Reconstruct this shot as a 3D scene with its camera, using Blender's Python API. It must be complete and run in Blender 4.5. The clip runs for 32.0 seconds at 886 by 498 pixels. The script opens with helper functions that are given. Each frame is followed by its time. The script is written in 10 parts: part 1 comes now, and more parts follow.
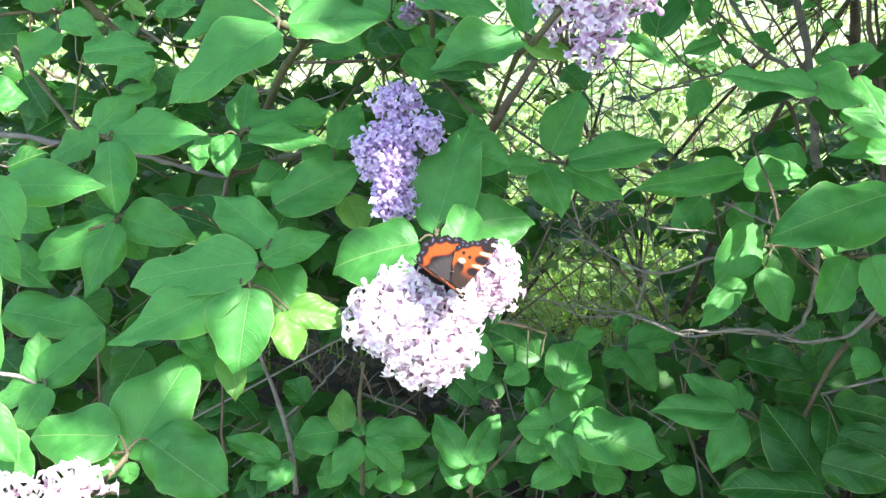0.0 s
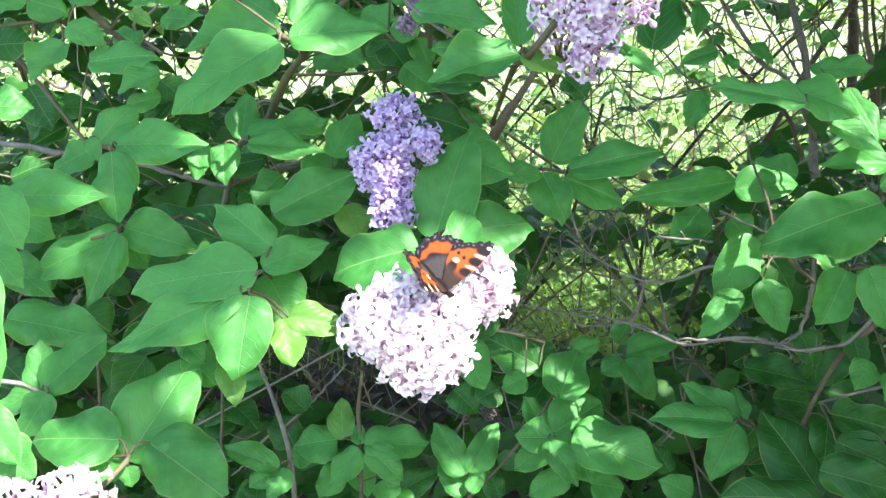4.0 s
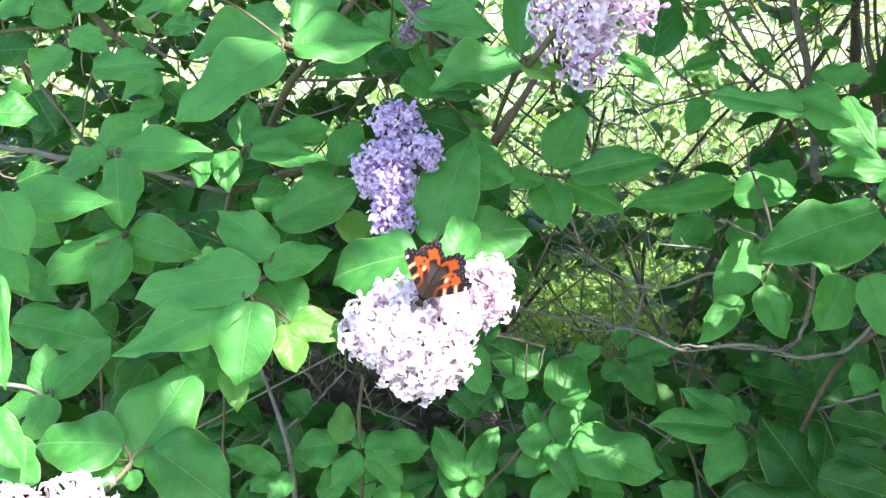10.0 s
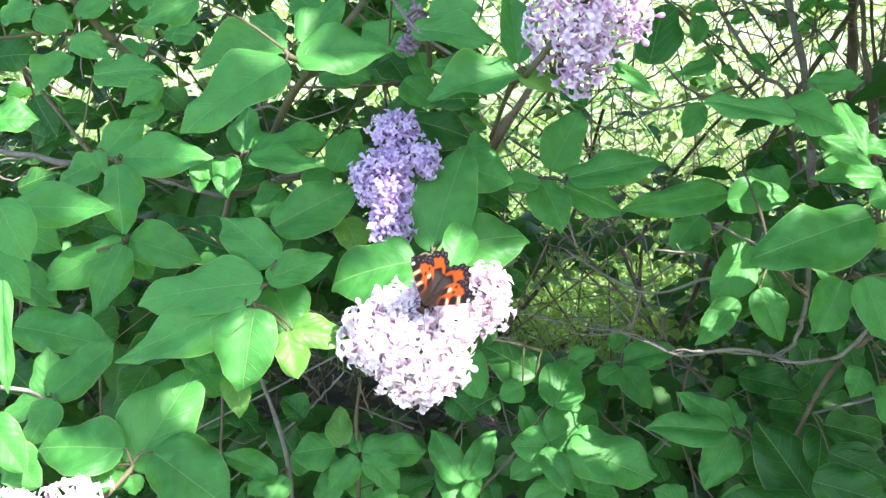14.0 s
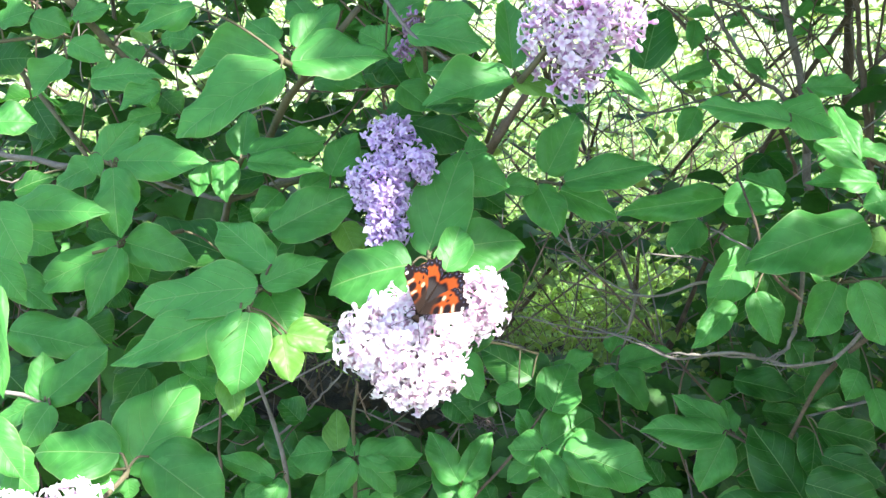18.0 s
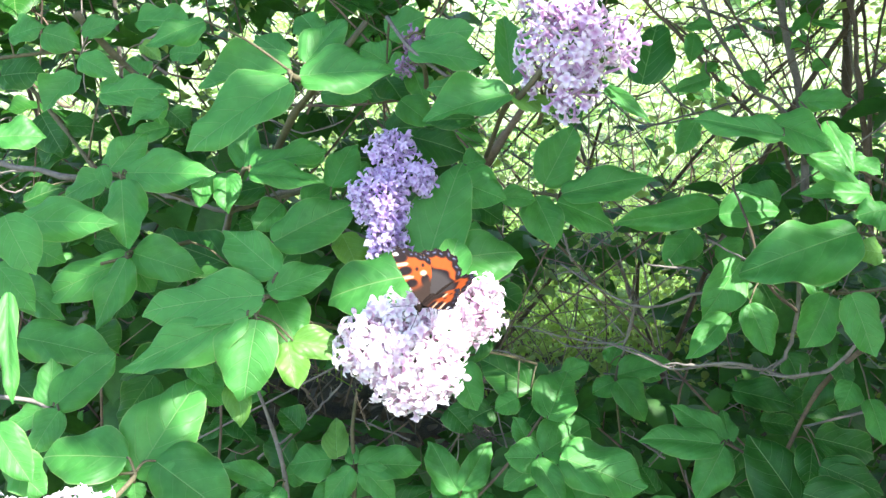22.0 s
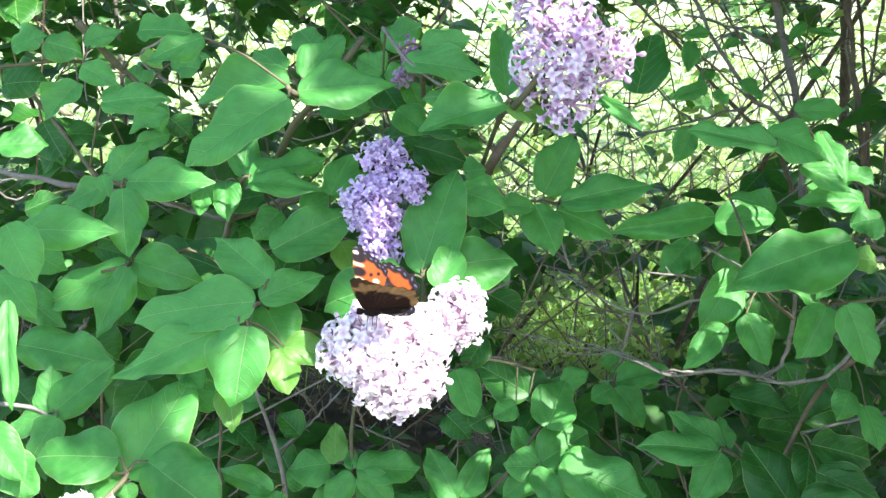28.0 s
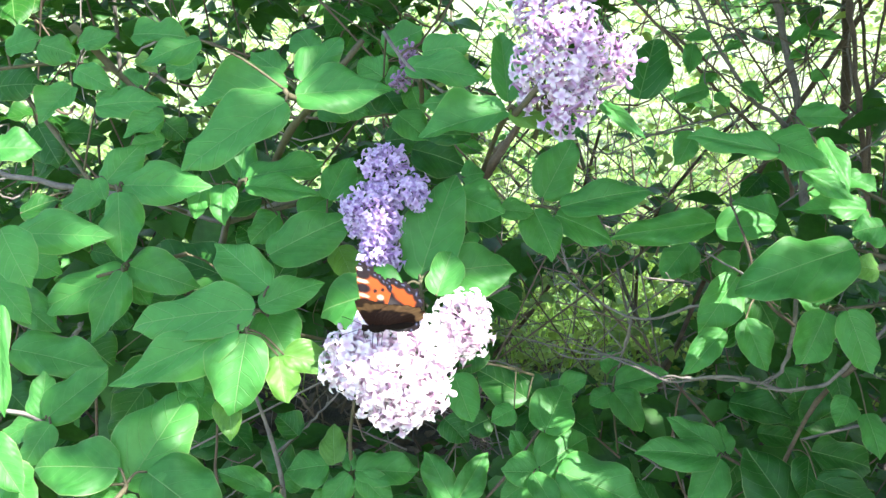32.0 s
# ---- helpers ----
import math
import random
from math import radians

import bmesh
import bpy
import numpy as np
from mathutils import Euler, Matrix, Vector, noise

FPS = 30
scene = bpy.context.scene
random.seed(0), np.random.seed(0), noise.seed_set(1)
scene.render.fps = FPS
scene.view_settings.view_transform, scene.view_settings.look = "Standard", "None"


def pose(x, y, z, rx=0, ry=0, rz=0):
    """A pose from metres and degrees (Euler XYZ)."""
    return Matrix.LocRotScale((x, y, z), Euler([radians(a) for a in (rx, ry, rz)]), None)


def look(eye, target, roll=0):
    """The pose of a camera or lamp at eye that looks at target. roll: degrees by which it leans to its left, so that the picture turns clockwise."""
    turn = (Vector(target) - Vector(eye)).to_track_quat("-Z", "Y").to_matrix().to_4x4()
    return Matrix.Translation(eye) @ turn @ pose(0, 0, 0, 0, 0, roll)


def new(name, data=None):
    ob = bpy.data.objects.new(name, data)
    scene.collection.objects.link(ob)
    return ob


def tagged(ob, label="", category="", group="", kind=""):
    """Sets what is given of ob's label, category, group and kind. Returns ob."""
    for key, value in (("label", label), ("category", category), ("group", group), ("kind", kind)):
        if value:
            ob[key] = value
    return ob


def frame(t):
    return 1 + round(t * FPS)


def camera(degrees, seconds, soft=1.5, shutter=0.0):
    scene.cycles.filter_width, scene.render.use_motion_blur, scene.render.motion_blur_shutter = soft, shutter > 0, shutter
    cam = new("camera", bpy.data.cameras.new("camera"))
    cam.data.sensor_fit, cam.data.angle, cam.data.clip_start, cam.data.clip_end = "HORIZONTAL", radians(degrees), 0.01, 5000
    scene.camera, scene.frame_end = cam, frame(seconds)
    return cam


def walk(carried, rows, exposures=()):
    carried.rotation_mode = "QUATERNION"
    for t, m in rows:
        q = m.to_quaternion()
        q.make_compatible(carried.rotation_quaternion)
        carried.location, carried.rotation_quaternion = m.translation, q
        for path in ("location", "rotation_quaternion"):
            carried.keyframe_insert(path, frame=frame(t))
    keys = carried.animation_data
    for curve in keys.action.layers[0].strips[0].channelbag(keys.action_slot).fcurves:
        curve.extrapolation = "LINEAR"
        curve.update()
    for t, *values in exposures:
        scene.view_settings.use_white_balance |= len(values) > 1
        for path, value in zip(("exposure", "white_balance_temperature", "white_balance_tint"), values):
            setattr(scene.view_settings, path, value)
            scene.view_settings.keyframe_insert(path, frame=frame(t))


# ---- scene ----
cam = camera(52, 32.0, soft=1.5)
HOME = pose(0, 0, 1.25, 70)


def shift(right, up, back, tilt, pan, roll):
    """A small move of the held camera from its home pose: millimetres and degrees."""
    return HOME @ pose(right / 1000, up / 1000, back / 1000, tilt, pan, roll)


walk(cam, [
    (0.0, shift(-3.6, -6.4, -10.6, -0.59, -0.16, -0.39)),
    (0.5, shift(-3.2, -6.9, -10.0, -0.52, -0.14, -0.34)),
    (1.0, shift(-2.8, -7.3, -9.4, -0.33, -0.02, -0.34)),
    (1.5, shift(-2.5, -7.6, -8.9, -0.23, 0.03, -0.40)),
    (2.0, shift(-2.2, -7.8, -8.5, -0.16, -0.02, -0.38)),
    (2.5, shift(-2.0, -7.9, -8.0, -0.07, -0.07, -0.37)),
    (3.0, shift(-1.7, -7.9, -7.7, -0.02, -0.10, -0.35)),
    (3.5, shift(-1.5, -7.9, -7.3, 0.04, -0.09, -0.38)),
    (5.5, shift(-0.9, -7.0, -6.1, 0.17, -0.01, -0.38)),
    (6.0, shift(-0.7, -6.6, -5.8, 0.22, 0.03, -0.34)),
    (6.5, shift(-0.6, -6.2, -5.6, 0.20, 0.03, -0.34)),
    (7.0, shift(-0.5, -5.8, -5.3, 0.19, 0.04, -0.39)),
    (7.5, shift(-0.5, -5.4, -5.0, 0.16, 0.07, -0.37)),
    (8.0, shift(-0.4, -4.9, -4.7, 0.14, 0.08, -0.37)),
    (8.5, shift(-0.3, -4.4, -4.4, 0.13, 0.14, -0.32)),
    (9.0, shift(-0.2, -4.0, -4.1, 0.07, 0.10, -0.28)),
    (9.5, shift(-0.2, -3.5, -3.8, 0.06, 0.13, -0.20)),
    (10.0, shift(-0.1, -3.0, -3.4, 0.03, 0.10, -0.14)),
    (10.5, shift(-0.1, -2.5, -3.1, 0.02, 0.08, -0.07)),
    (11.0, shift(-0.0, -2.0, -2.7, -0.02, 0.06, -0.00)),
    (11.5, shift(0.0, -1.6, -2.2, -0.01, 0.05, 0.03)),
    (12.0, shift(0.1, -1.1, -1.8, 0.02, 0.03, 0.04)),
    (12.5, shift(0.1, -0.7, -1.3, 0.02, 0.03, 0.03)),
    (13.0, shift(0.2, -0.3, -0.8, 0.02, 0.01, -0.01)),
    (13.5, shift(0.3, 0.1, -0.3, 0.06, 0.03, 0.00)),
    (14.0, shift(0.3, 0.5, 0.3, 0.03, -0.02, 0.01)),
    (14.5, shift(0.4, 0.8, 0.8, 0.03, -0.04, -0.02)),
    (16.5, shift(0.8, 2.0, 3.4, 0.04, -0.15, 0.07)),
    (17.0, shift(0.9, 2.2, 4.1, 0.04, -0.18, 0.12)),
    (17.5, shift(1.0, 2.3, 4.8, 0.04, -0.16, 0.14)),
    (18.0, shift(1.1, 2.5, 5.5, 0.08, -0.14, 0.15)),
    (18.5, shift(1.2, 2.6, 6.2, 0.17, -0.16, 0.22)),
    (19.0, shift(1.4, 2.8, 6.9, 0.20, -0.18, 0.24)),
    (19.5, shift(1.5, 2.8, 7.7, 0.32, -0.17, 0.22)),
    (20.0, shift(1.6, 2.9, 8.4, 0.33, -0.15, 0.22)),
    (20.5, shift(1.8, 3.0, 9.2, 0.41, -0.14, 0.23)),
    (21.0, shift(1.9, 3.0, 9.9, 0.42, -0.12, 0.30)),
    (21.5, shift(2.1, 3.0, 10.6, 0.55, -0.10, 0.24)),
    (22.0, shift(2.3, 3.0, 11.3, 0.71, -0.07, 0.25)),
    (22.5, shift(2.4, 3.0, 11.9, 0.78, -0.06, 0.25)),
    (23.0, shift(2.6, 3.0, 12.6, 0.82, -0.12, 0.21)),
    (23.5, shift(2.7, 3.0, 13.2, 0.88, -0.09, 0.14)),
    (24.0, shift(2.9, 3.0, 13.7, 0.97, -0.11, 0.09)),
    (24.5, shift(3.1, 3.1, 14.3, 0.98, -0.08, 0.12)),
    (25.0, shift(3.2, 3.1, 14.7, 0.96, -0.07, 0.07)),
    (25.5, shift(3.4, 3.2, 15.1, 0.99, -0.02, 0.09)),
    (27.5, shift(3.9, 3.7, 15.9, 1.02, 0.06, 0.27)),
    (28.0, shift(4.1, 4.0, 15.8, 1.09, -0.02, 0.23)),
    (28.5, shift(4.2, 4.3, 15.7, 1.19, -0.08, 0.27)),
    (29.0, shift(4.2, 4.7, 15.4, 1.19, 0.00, 0.32)),
    (29.5, shift(4.3, 5.2, 15.0, 1.21, -0.02, 0.46)),
    (30.0, shift(4.4, 5.7, 14.4, 1.13, -0.05, 0.50)),
    (30.5, shift(4.4, 6.3, 13.7, 1.11, -0.04, 0.54)),
    (31.0, shift(4.4, 7.1, 12.9, 1.07, -0.02, 0.57)),
    (31.5, shift(4.4, 7.9, 11.8, 0.98, -0.09, 0.59)),
    (32.0, shift(4.4, 8.9, 10.6, 0.93, -0.09, 0.55)),
])

# ---- light ----
SUN_WAY = Vector((0.46, -0.42, 0.78)).normalized()   # towards the sun
world = bpy.data.worlds.new("sky")
scene.world = world
world.use_nodes = True
wn = world.node_tree.nodes
sky = wn.new("ShaderNodeTexSky")
sky.sky_type, sky.sun_disc = "NISHITA", False
sky.sun_elevation = math.asin(SUN_WAY.z)
sky.sun_rotation = math.atan2(SUN_WAY.x, SUN_WAY.y)
world.node_tree.links.new(sky.outputs[0], wn["Background"].inputs[0])
wn["Background"].inputs[1].default_value = 0.15
sun = new("sun", bpy.data.lights.new("sun", "SUN"))
sun.data.energy, sun.data.angle, sun.data.color = 4.6, radians(0.5), (1.0, 0.98, 0.95)
sun.matrix_world = look(SUN_WAY * 20, (0, 0, 0))
scene.view_settings.exposure = 2.3

# ---- materials ----
class Graph:
    """A node material under construction."""

    def __init__(self, name):
        self.mat = bpy.data.materials.new(name)
        self.mat.use_nodes = True
        self.tree = self.mat.node_tree
        self.nodes, self.links = self.tree.nodes, self.tree.links
        self.bsdf, self.out = self.nodes["Principled BSDF"], self.nodes["Material Output"]

    def put(self, kind, **sockets):
        node = self.nodes.new(kind)
        for key, value in sockets.items():
            self.feed(node.inputs[key.replace("_", " ")], value)
        return node

    def feed(self, socket, value):
        if isinstance(value, bpy.types.NodeSocket):
            self.links.new(value, socket)
        else:
            socket.default_value = value

    def math(self, op, a, b=0.0, c=0.0):
        node = self.nodes.new("ShaderNodeMath")
        node.operation = op
        for socket, value in zip(node.inputs, (a, b, c)):
            self.feed(socket, value)
        return node.outputs[0]

    def mix(self, fac, a, b, how="MIX"):
        node = self.nodes.new("ShaderNodeMix")
        node.data_type, node.blend_type = "RGBA", how
        for socket, value in ((node.inputs[0], fac), (node.inputs[6], a), (node.inputs[7], b)):
            self.feed(socket, value if isinstance(value, (float, bpy.types.NodeSocket)) else (*value, 1.0))
        return node.outputs[2]

    def ramp(self, fac, lo, hi):
        node = self.nodes.new("ShaderNodeMapRange")
        for socket, value in zip(node.inputs, (fac, lo, hi, 0.0, 1.0)):
            self.feed(socket, value)
        return node.outputs[0]

    def noise(self, vector, scale, detail=3.0):
        node = self.put("ShaderNodeTexNoise", Vector=vector, Scale=scale, Detail=detail)
        return node.outputs[0]

    def bump(self, height, strength, distance):
        return self.put("ShaderNodeBump", Height=height, Strength=strength, Distance=distance).outputs[0]

    def coords(self, which="Object"):
        return self.nodes.new("ShaderNodeTexCoord").outputs[which]


def leaf_material(name, shade, light, see_through, veins=True, islands=False):
    """A lilac leaf: pale midrib and side veins, quilted surface, thin enough to let light through."""
    g = Graph(name)
    co = g.coords()
    rnd = g.nodes.new("ShaderNodeNewGeometry").outputs["Random Per Island"] if islands else g.nodes.new("ShaderNodeObjectInfo").outputs["Random"]
    world_place = g.nodes.new("ShaderNodeNewGeometry").outputs["Position"]
    blotch = g.noise(world_place, 38.0)
    tone = g.math("ADD", g.math("MULTIPLY", rnd, 0.7), g.math("MULTIPLY", blotch, 0.45))
    colour = g.mix(g.ramp(tone, 0.15, 1.0), shade, light)
    fine = g.noise(world_place, 420.0, 4.0)
    colour = g.mix(g.math("MULTIPLY", g.ramp(g.noise(world_place, 110.0, 3.0), 0.4, 0.75), 0.4), colour, tuple(min(1.0, 1.5 * c) for c in light))
    colour = g.mix(g.math("MULTIPLY", fine, 0.3), colour, tuple(0.55 * c for c in shade))
    height = g.math("MULTIPLY", fine, 0.35)
    if veins:
        xyz = g.put("ShaderNodeSeparateXYZ", Vector=co)
        ax = g.math("ABSOLUTE", xyz.outputs[0])
        wob = g.math("MULTIPLY", g.math("SUBTRACT", g.noise(co, 5.0, 1.0), 0.5), 0.06)
        bent = g.math("ADD", g.math("MULTIPLY", ax, 0.35), g.math("MULTIPLY", g.math("MULTIPLY", ax, ax), 1.25))
        along = g.math("ADD", g.math("SUBTRACT", xyz.outputs[1], bent), wob)
        saw = g.math("FRACT", g.math("MULTIPLY", along, 5.6))
        off = g.math("ABSOLUTE", g.math("SUBTRACT", saw, 0.5))
        side = g.math("SUBTRACT", 1.0, g.ramp(off, 0.0, 0.06))
        side = g.math("MULTIPLY", side, g.math("SUBTRACT", 1.0, g.ramp(ax, 0.25, 0.48)))
        mid = g.math("SUBTRACT", 1.0, g.ramp(ax, 0.004, 0.013))
        vein = g.math("MAXIMUM", mid, g.math("MULTIPLY", side, g.math("ADD", 0.22, g.math("MULTIPLY", rnd, 0.5))))
        colour = g.mix(g.math("MULTIPLY", vein, 0.45), colour, (0.30, 0.46, 0.17))
        pillow = g.math("MULTIPLY", off, -0.6)
        height = g.math("ADD", g.math("ADD", height, g.math("MULTIPLY", vein, -1.1)), pillow)
        # a rim highlight painted as paler colour along the edge
        edge = g.nodes.new("ShaderNodeAttribute")
        edge.attribute_name = "across"
        rim = g.math("MULTIPLY", g.ramp(edge.outputs["Fac"], 0.955, 0.995), 0.5)
        colour = g.mix(rim, colour, (0.34, 0.42, 0.16))
        speck = g.ramp(g.noise(co, 21.0, 2.0), 0.71, 0.74)
        colour = g.mix(g.math("MULTIPLY", speck, 0.35), colour, (0.16, 0.12, 0.05))
    normal = g.bump(height, 0.5, 0.001)
    g.feed(g.bsdf.inputs["Base Color"], colour)
    g.feed(g.bsdf.inputs["Roughness"], g.math("ADD", 0.4, g.math("MULTIPLY", blotch, 0.2)))
    g.bsdf.inputs["Specular IOR Level"].default_value = 0.4
    g.feed(g.bsdf.inputs["Normal"], normal)
    thin = g.put("ShaderNodeBsdfTranslucent", Color=g.mix(0.55, colour, tuple(min(1.0, c * k) for c, k in zip(light, (2.6, 2.0, 0.8)))), Normal=normal)
    both = g.put("ShaderNodeMixShader", Fac=see_through)
    g.links.new(g.bsdf.outputs[0], both.inputs[1])
    g.links.new(thin.outputs[0], both.inputs[2])
    g.links.new(both.outputs[0], g.out.inputs[0])
    return g.mat


def bark_material(name, dark, pale, scale=260.0):
    g = Graph(name)
    place = g.nodes.new("ShaderNodeNewGeometry").outputs["Position"]
    coarse, fine = g.noise(place, scale * 0.25, 4.0), g.noise(place, scale * 2.2, 5.0)
    mixed = g.math("ADD", g.math("MULTIPLY", coarse, 0.6), g.math("MULTIPLY", fine, 0.4))
    g.feed(g.bsdf.inputs["Base Color"], g.mix(g.ramp(mixed, 0.32, 0.68), dark, pale))
    g.bsdf.inputs["Roughness"].default_value = 0.85
    g.feed(g.bsdf.inputs["Normal"], g.bump(mixed, 0.8, 0.0015))
    return g.mat


def petal_material(name, pale, deep):
    g = Graph(name)
    rnd = g.nodes.new("ShaderNodeObjectInfo").outputs["Random"]
    far_out = g.nodes.new("ShaderNodeAttribute")
    far_out.attribute_name = "reach"
    radius = far_out.outputs["Fac"]
    tone = g.math("ADD", g.math("MULTIPLY", rnd, 0.55), g.math("SUBTRACT", 0.95, g.math("MULTIPLY", radius, 380.0)))
    colour = g.mix(g.ramp(tone, 0.0, 1.3), pale, deep)
    g.feed(g.bsdf.inputs["Base Color"], colour)
    g.bsdf.inputs["Roughness"].default_value = 0.6
    g.bsdf.inputs["Specular IOR Level"].default_value = 0.25
    thin = g.put("ShaderNodeBsdfTranslucent", Color=colour)
    both = g.put("ShaderNodeMixShader", Fac=0.42)
    g.links.new(g.bsdf.outputs[0], both.inputs[1])
    g.links.new(thin.outputs[0], both.inputs[2])
    g.links.new(both.outputs[0], g.out.inputs[0])
    return g.mat


def plain_material(name, colour, rough=0.7, noise_scale=400.0, vary=0.35):
    g = Graph(name)
    n = g.noise(g.coords(), noise_scale, 4.0)
    g.feed(g.bsdf.inputs["Base Color"], g.mix(g.math("MULTIPLY", n, vary * 2), colour, tuple(c * 0.4 for c in colour)))
    g.bsdf.inputs["Roughness"].default_value = rough
    g.feed(g.bsdf.inputs["Normal"], g.bump(n, 0.4, 0.0006))
    return g.mat


def wing_material(name):
    """Scaled wing: the pattern is stored on the mesh, dusted with fine scales."""
    g = Graph(name)
    pattern = g.nodes.new("ShaderNodeAttribute")
    pattern.attribute_name = "pattern"
    dust = g.noise(g.coords(), 2600.0, 3.0)
    colour = g.mix(g.math("MULTIPLY", dust, 0.3), pattern.outputs["Color"], (0.03, 0.015, 0.01))
    g.feed(g.bsdf.inputs["Base Color"], colour)
    g.bsdf.inputs["Roughness"].default_value = 0.7
    g.bsdf.inputs["Specular IOR Level"].default_value = 0.12
    g.feed(g.bsdf.inputs["Normal"], g.bump(dust, 0.3, 0.0002))
    thin = g.put("ShaderNodeBsdfTranslucent", Color=colour)
    both = g.put("ShaderNodeMixShader", Fac=0.15)
    g.links.new(g.bsdf.outputs[0], both.inputs[1])
    g.links.new(thin.outputs[0], both.inputs[2])
    g.links.new(both.outputs[0], g.out.inputs[0])
    return g.mat


def ground_material(name):
    g = Graph(name)
    place = g.nodes.new("ShaderNodeNewGeometry").outputs["Position"]
    big, mid, fine = g.noise(place, 1.1, 3.0), g.noise(place, 14.0, 5.0), g.noise(place, 160.0, 5.0)
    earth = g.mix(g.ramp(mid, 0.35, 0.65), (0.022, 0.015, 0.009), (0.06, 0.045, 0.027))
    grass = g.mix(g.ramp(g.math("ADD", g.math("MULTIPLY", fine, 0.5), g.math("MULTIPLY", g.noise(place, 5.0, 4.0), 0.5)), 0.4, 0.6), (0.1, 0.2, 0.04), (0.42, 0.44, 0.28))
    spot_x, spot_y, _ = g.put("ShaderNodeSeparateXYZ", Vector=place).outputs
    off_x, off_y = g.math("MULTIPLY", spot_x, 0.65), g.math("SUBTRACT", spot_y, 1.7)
    # unseen soil stretched towards the camera to cut light bounced off the lawn
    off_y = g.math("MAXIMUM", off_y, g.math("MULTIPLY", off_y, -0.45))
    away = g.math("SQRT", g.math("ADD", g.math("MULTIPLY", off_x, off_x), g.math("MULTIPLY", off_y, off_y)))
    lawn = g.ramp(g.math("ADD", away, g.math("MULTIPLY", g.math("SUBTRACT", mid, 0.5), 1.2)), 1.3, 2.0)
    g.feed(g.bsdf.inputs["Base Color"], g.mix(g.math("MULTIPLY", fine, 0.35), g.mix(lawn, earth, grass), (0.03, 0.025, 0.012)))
    g.bsdf.inputs["Roughness"].default_value = 0.95
    g.feed(g.bsdf.inputs["Normal"], g.bump(g.math("ADD", mid, g.math("MULTIPLY", fine, 0.5)), 0.9, 0.02))
    return g.mat


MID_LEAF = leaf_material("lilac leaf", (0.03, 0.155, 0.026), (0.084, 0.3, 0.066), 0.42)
# the same leaf with shade put into its colour, for inner and low leaves
SHADED_LEAF = leaf_material("old lilac leaf", (0.012, 0.075, 0.009), (0.03, 0.14, 0.018), 0.38)
YOUNG_LEAF = leaf_material("young lilac leaf", (0.075, 0.2, 0.03), (0.14, 0.31, 0.055), 0.36)
# leaf masses get a darker green that deepens the shade inside the shrub
DEEP_SHADE_LEAF = leaf_material("far lilac leaf", (0.012, 0.055, 0.008), (0.04, 0.14, 0.02), 0.38, veins=False, islands=True)
# sunlight is put into this paler leaf colour
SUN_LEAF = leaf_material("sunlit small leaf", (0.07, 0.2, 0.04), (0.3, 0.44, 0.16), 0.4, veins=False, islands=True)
TWIG_GREEN = bark_material("green twig", (0.054, 0.054, 0.024), (0.124, 0.101, 0.054))
BARK_BROWN = bark_material("brown bark", (0.046, 0.031, 0.019), (0.147, 0.105, 0.070))
BARK_GREY = bark_material("grey bark", (0.077, 0.066, 0.057), (0.209, 0.182, 0.159))
BARK_PALE = bark_material("dead pale wood", (0.093, 0.077, 0.065), (0.248, 0.217, 0.186))
# near-white petals hold the glare of full sun in their colour
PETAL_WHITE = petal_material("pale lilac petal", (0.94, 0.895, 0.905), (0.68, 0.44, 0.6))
PETAL_LILAC = petal_material("lilac petal", (0.74, 0.62, 0.84), (0.47, 0.28, 0.6))
PETAL_MAUVE = petal_material("mauve petal", (0.85, 0.75, 0.86), (0.52, 0.23, 0.5))
BUD = plain_material("lilac bud", (0.34, 0.2, 0.34))
SEED = plain_material("dry seed head", (0.1, 0.075, 0.065))
WING = wing_material("butterfly wing")
FUR = plain_material("dark fur", (0.014, 0.009, 0.007), 1.0, 1500.0)
FUR.node_tree.nodes["Principled BSDF"].inputs["Specular IOR Level"].default_value = 0.1
GROUND = ground_material("garden ground")
GRASS = leaf_material("grass blade", (0.09, 0.21, 0.035), (0.25, 0.42, 0.09), 0.3, veins=False, islands=True)
LITTER = bark_material("dry leaf litter", (0.03, 0.018, 0.01), (0.11, 0.075, 0.043), 120.0)

# ---- builders ----
def finish(name, bm, material, smooth=True):
    mesh = bpy.data.meshes.new(name)
    bm.to_mesh(mesh)
    bm.free()
    mesh.materials.append(material)
    if smooth:
        mesh.polygons.foreach_set("use_smooth", [True] * len(mesh.polygons))
    return mesh


def part(name, mesh, parent, matrix=None, label=""):
    ob = new(name, mesh)
    ob.parent = parent
    if matrix is not None:
        ob.matrix_basis = matrix
    return tagged(ob, label)


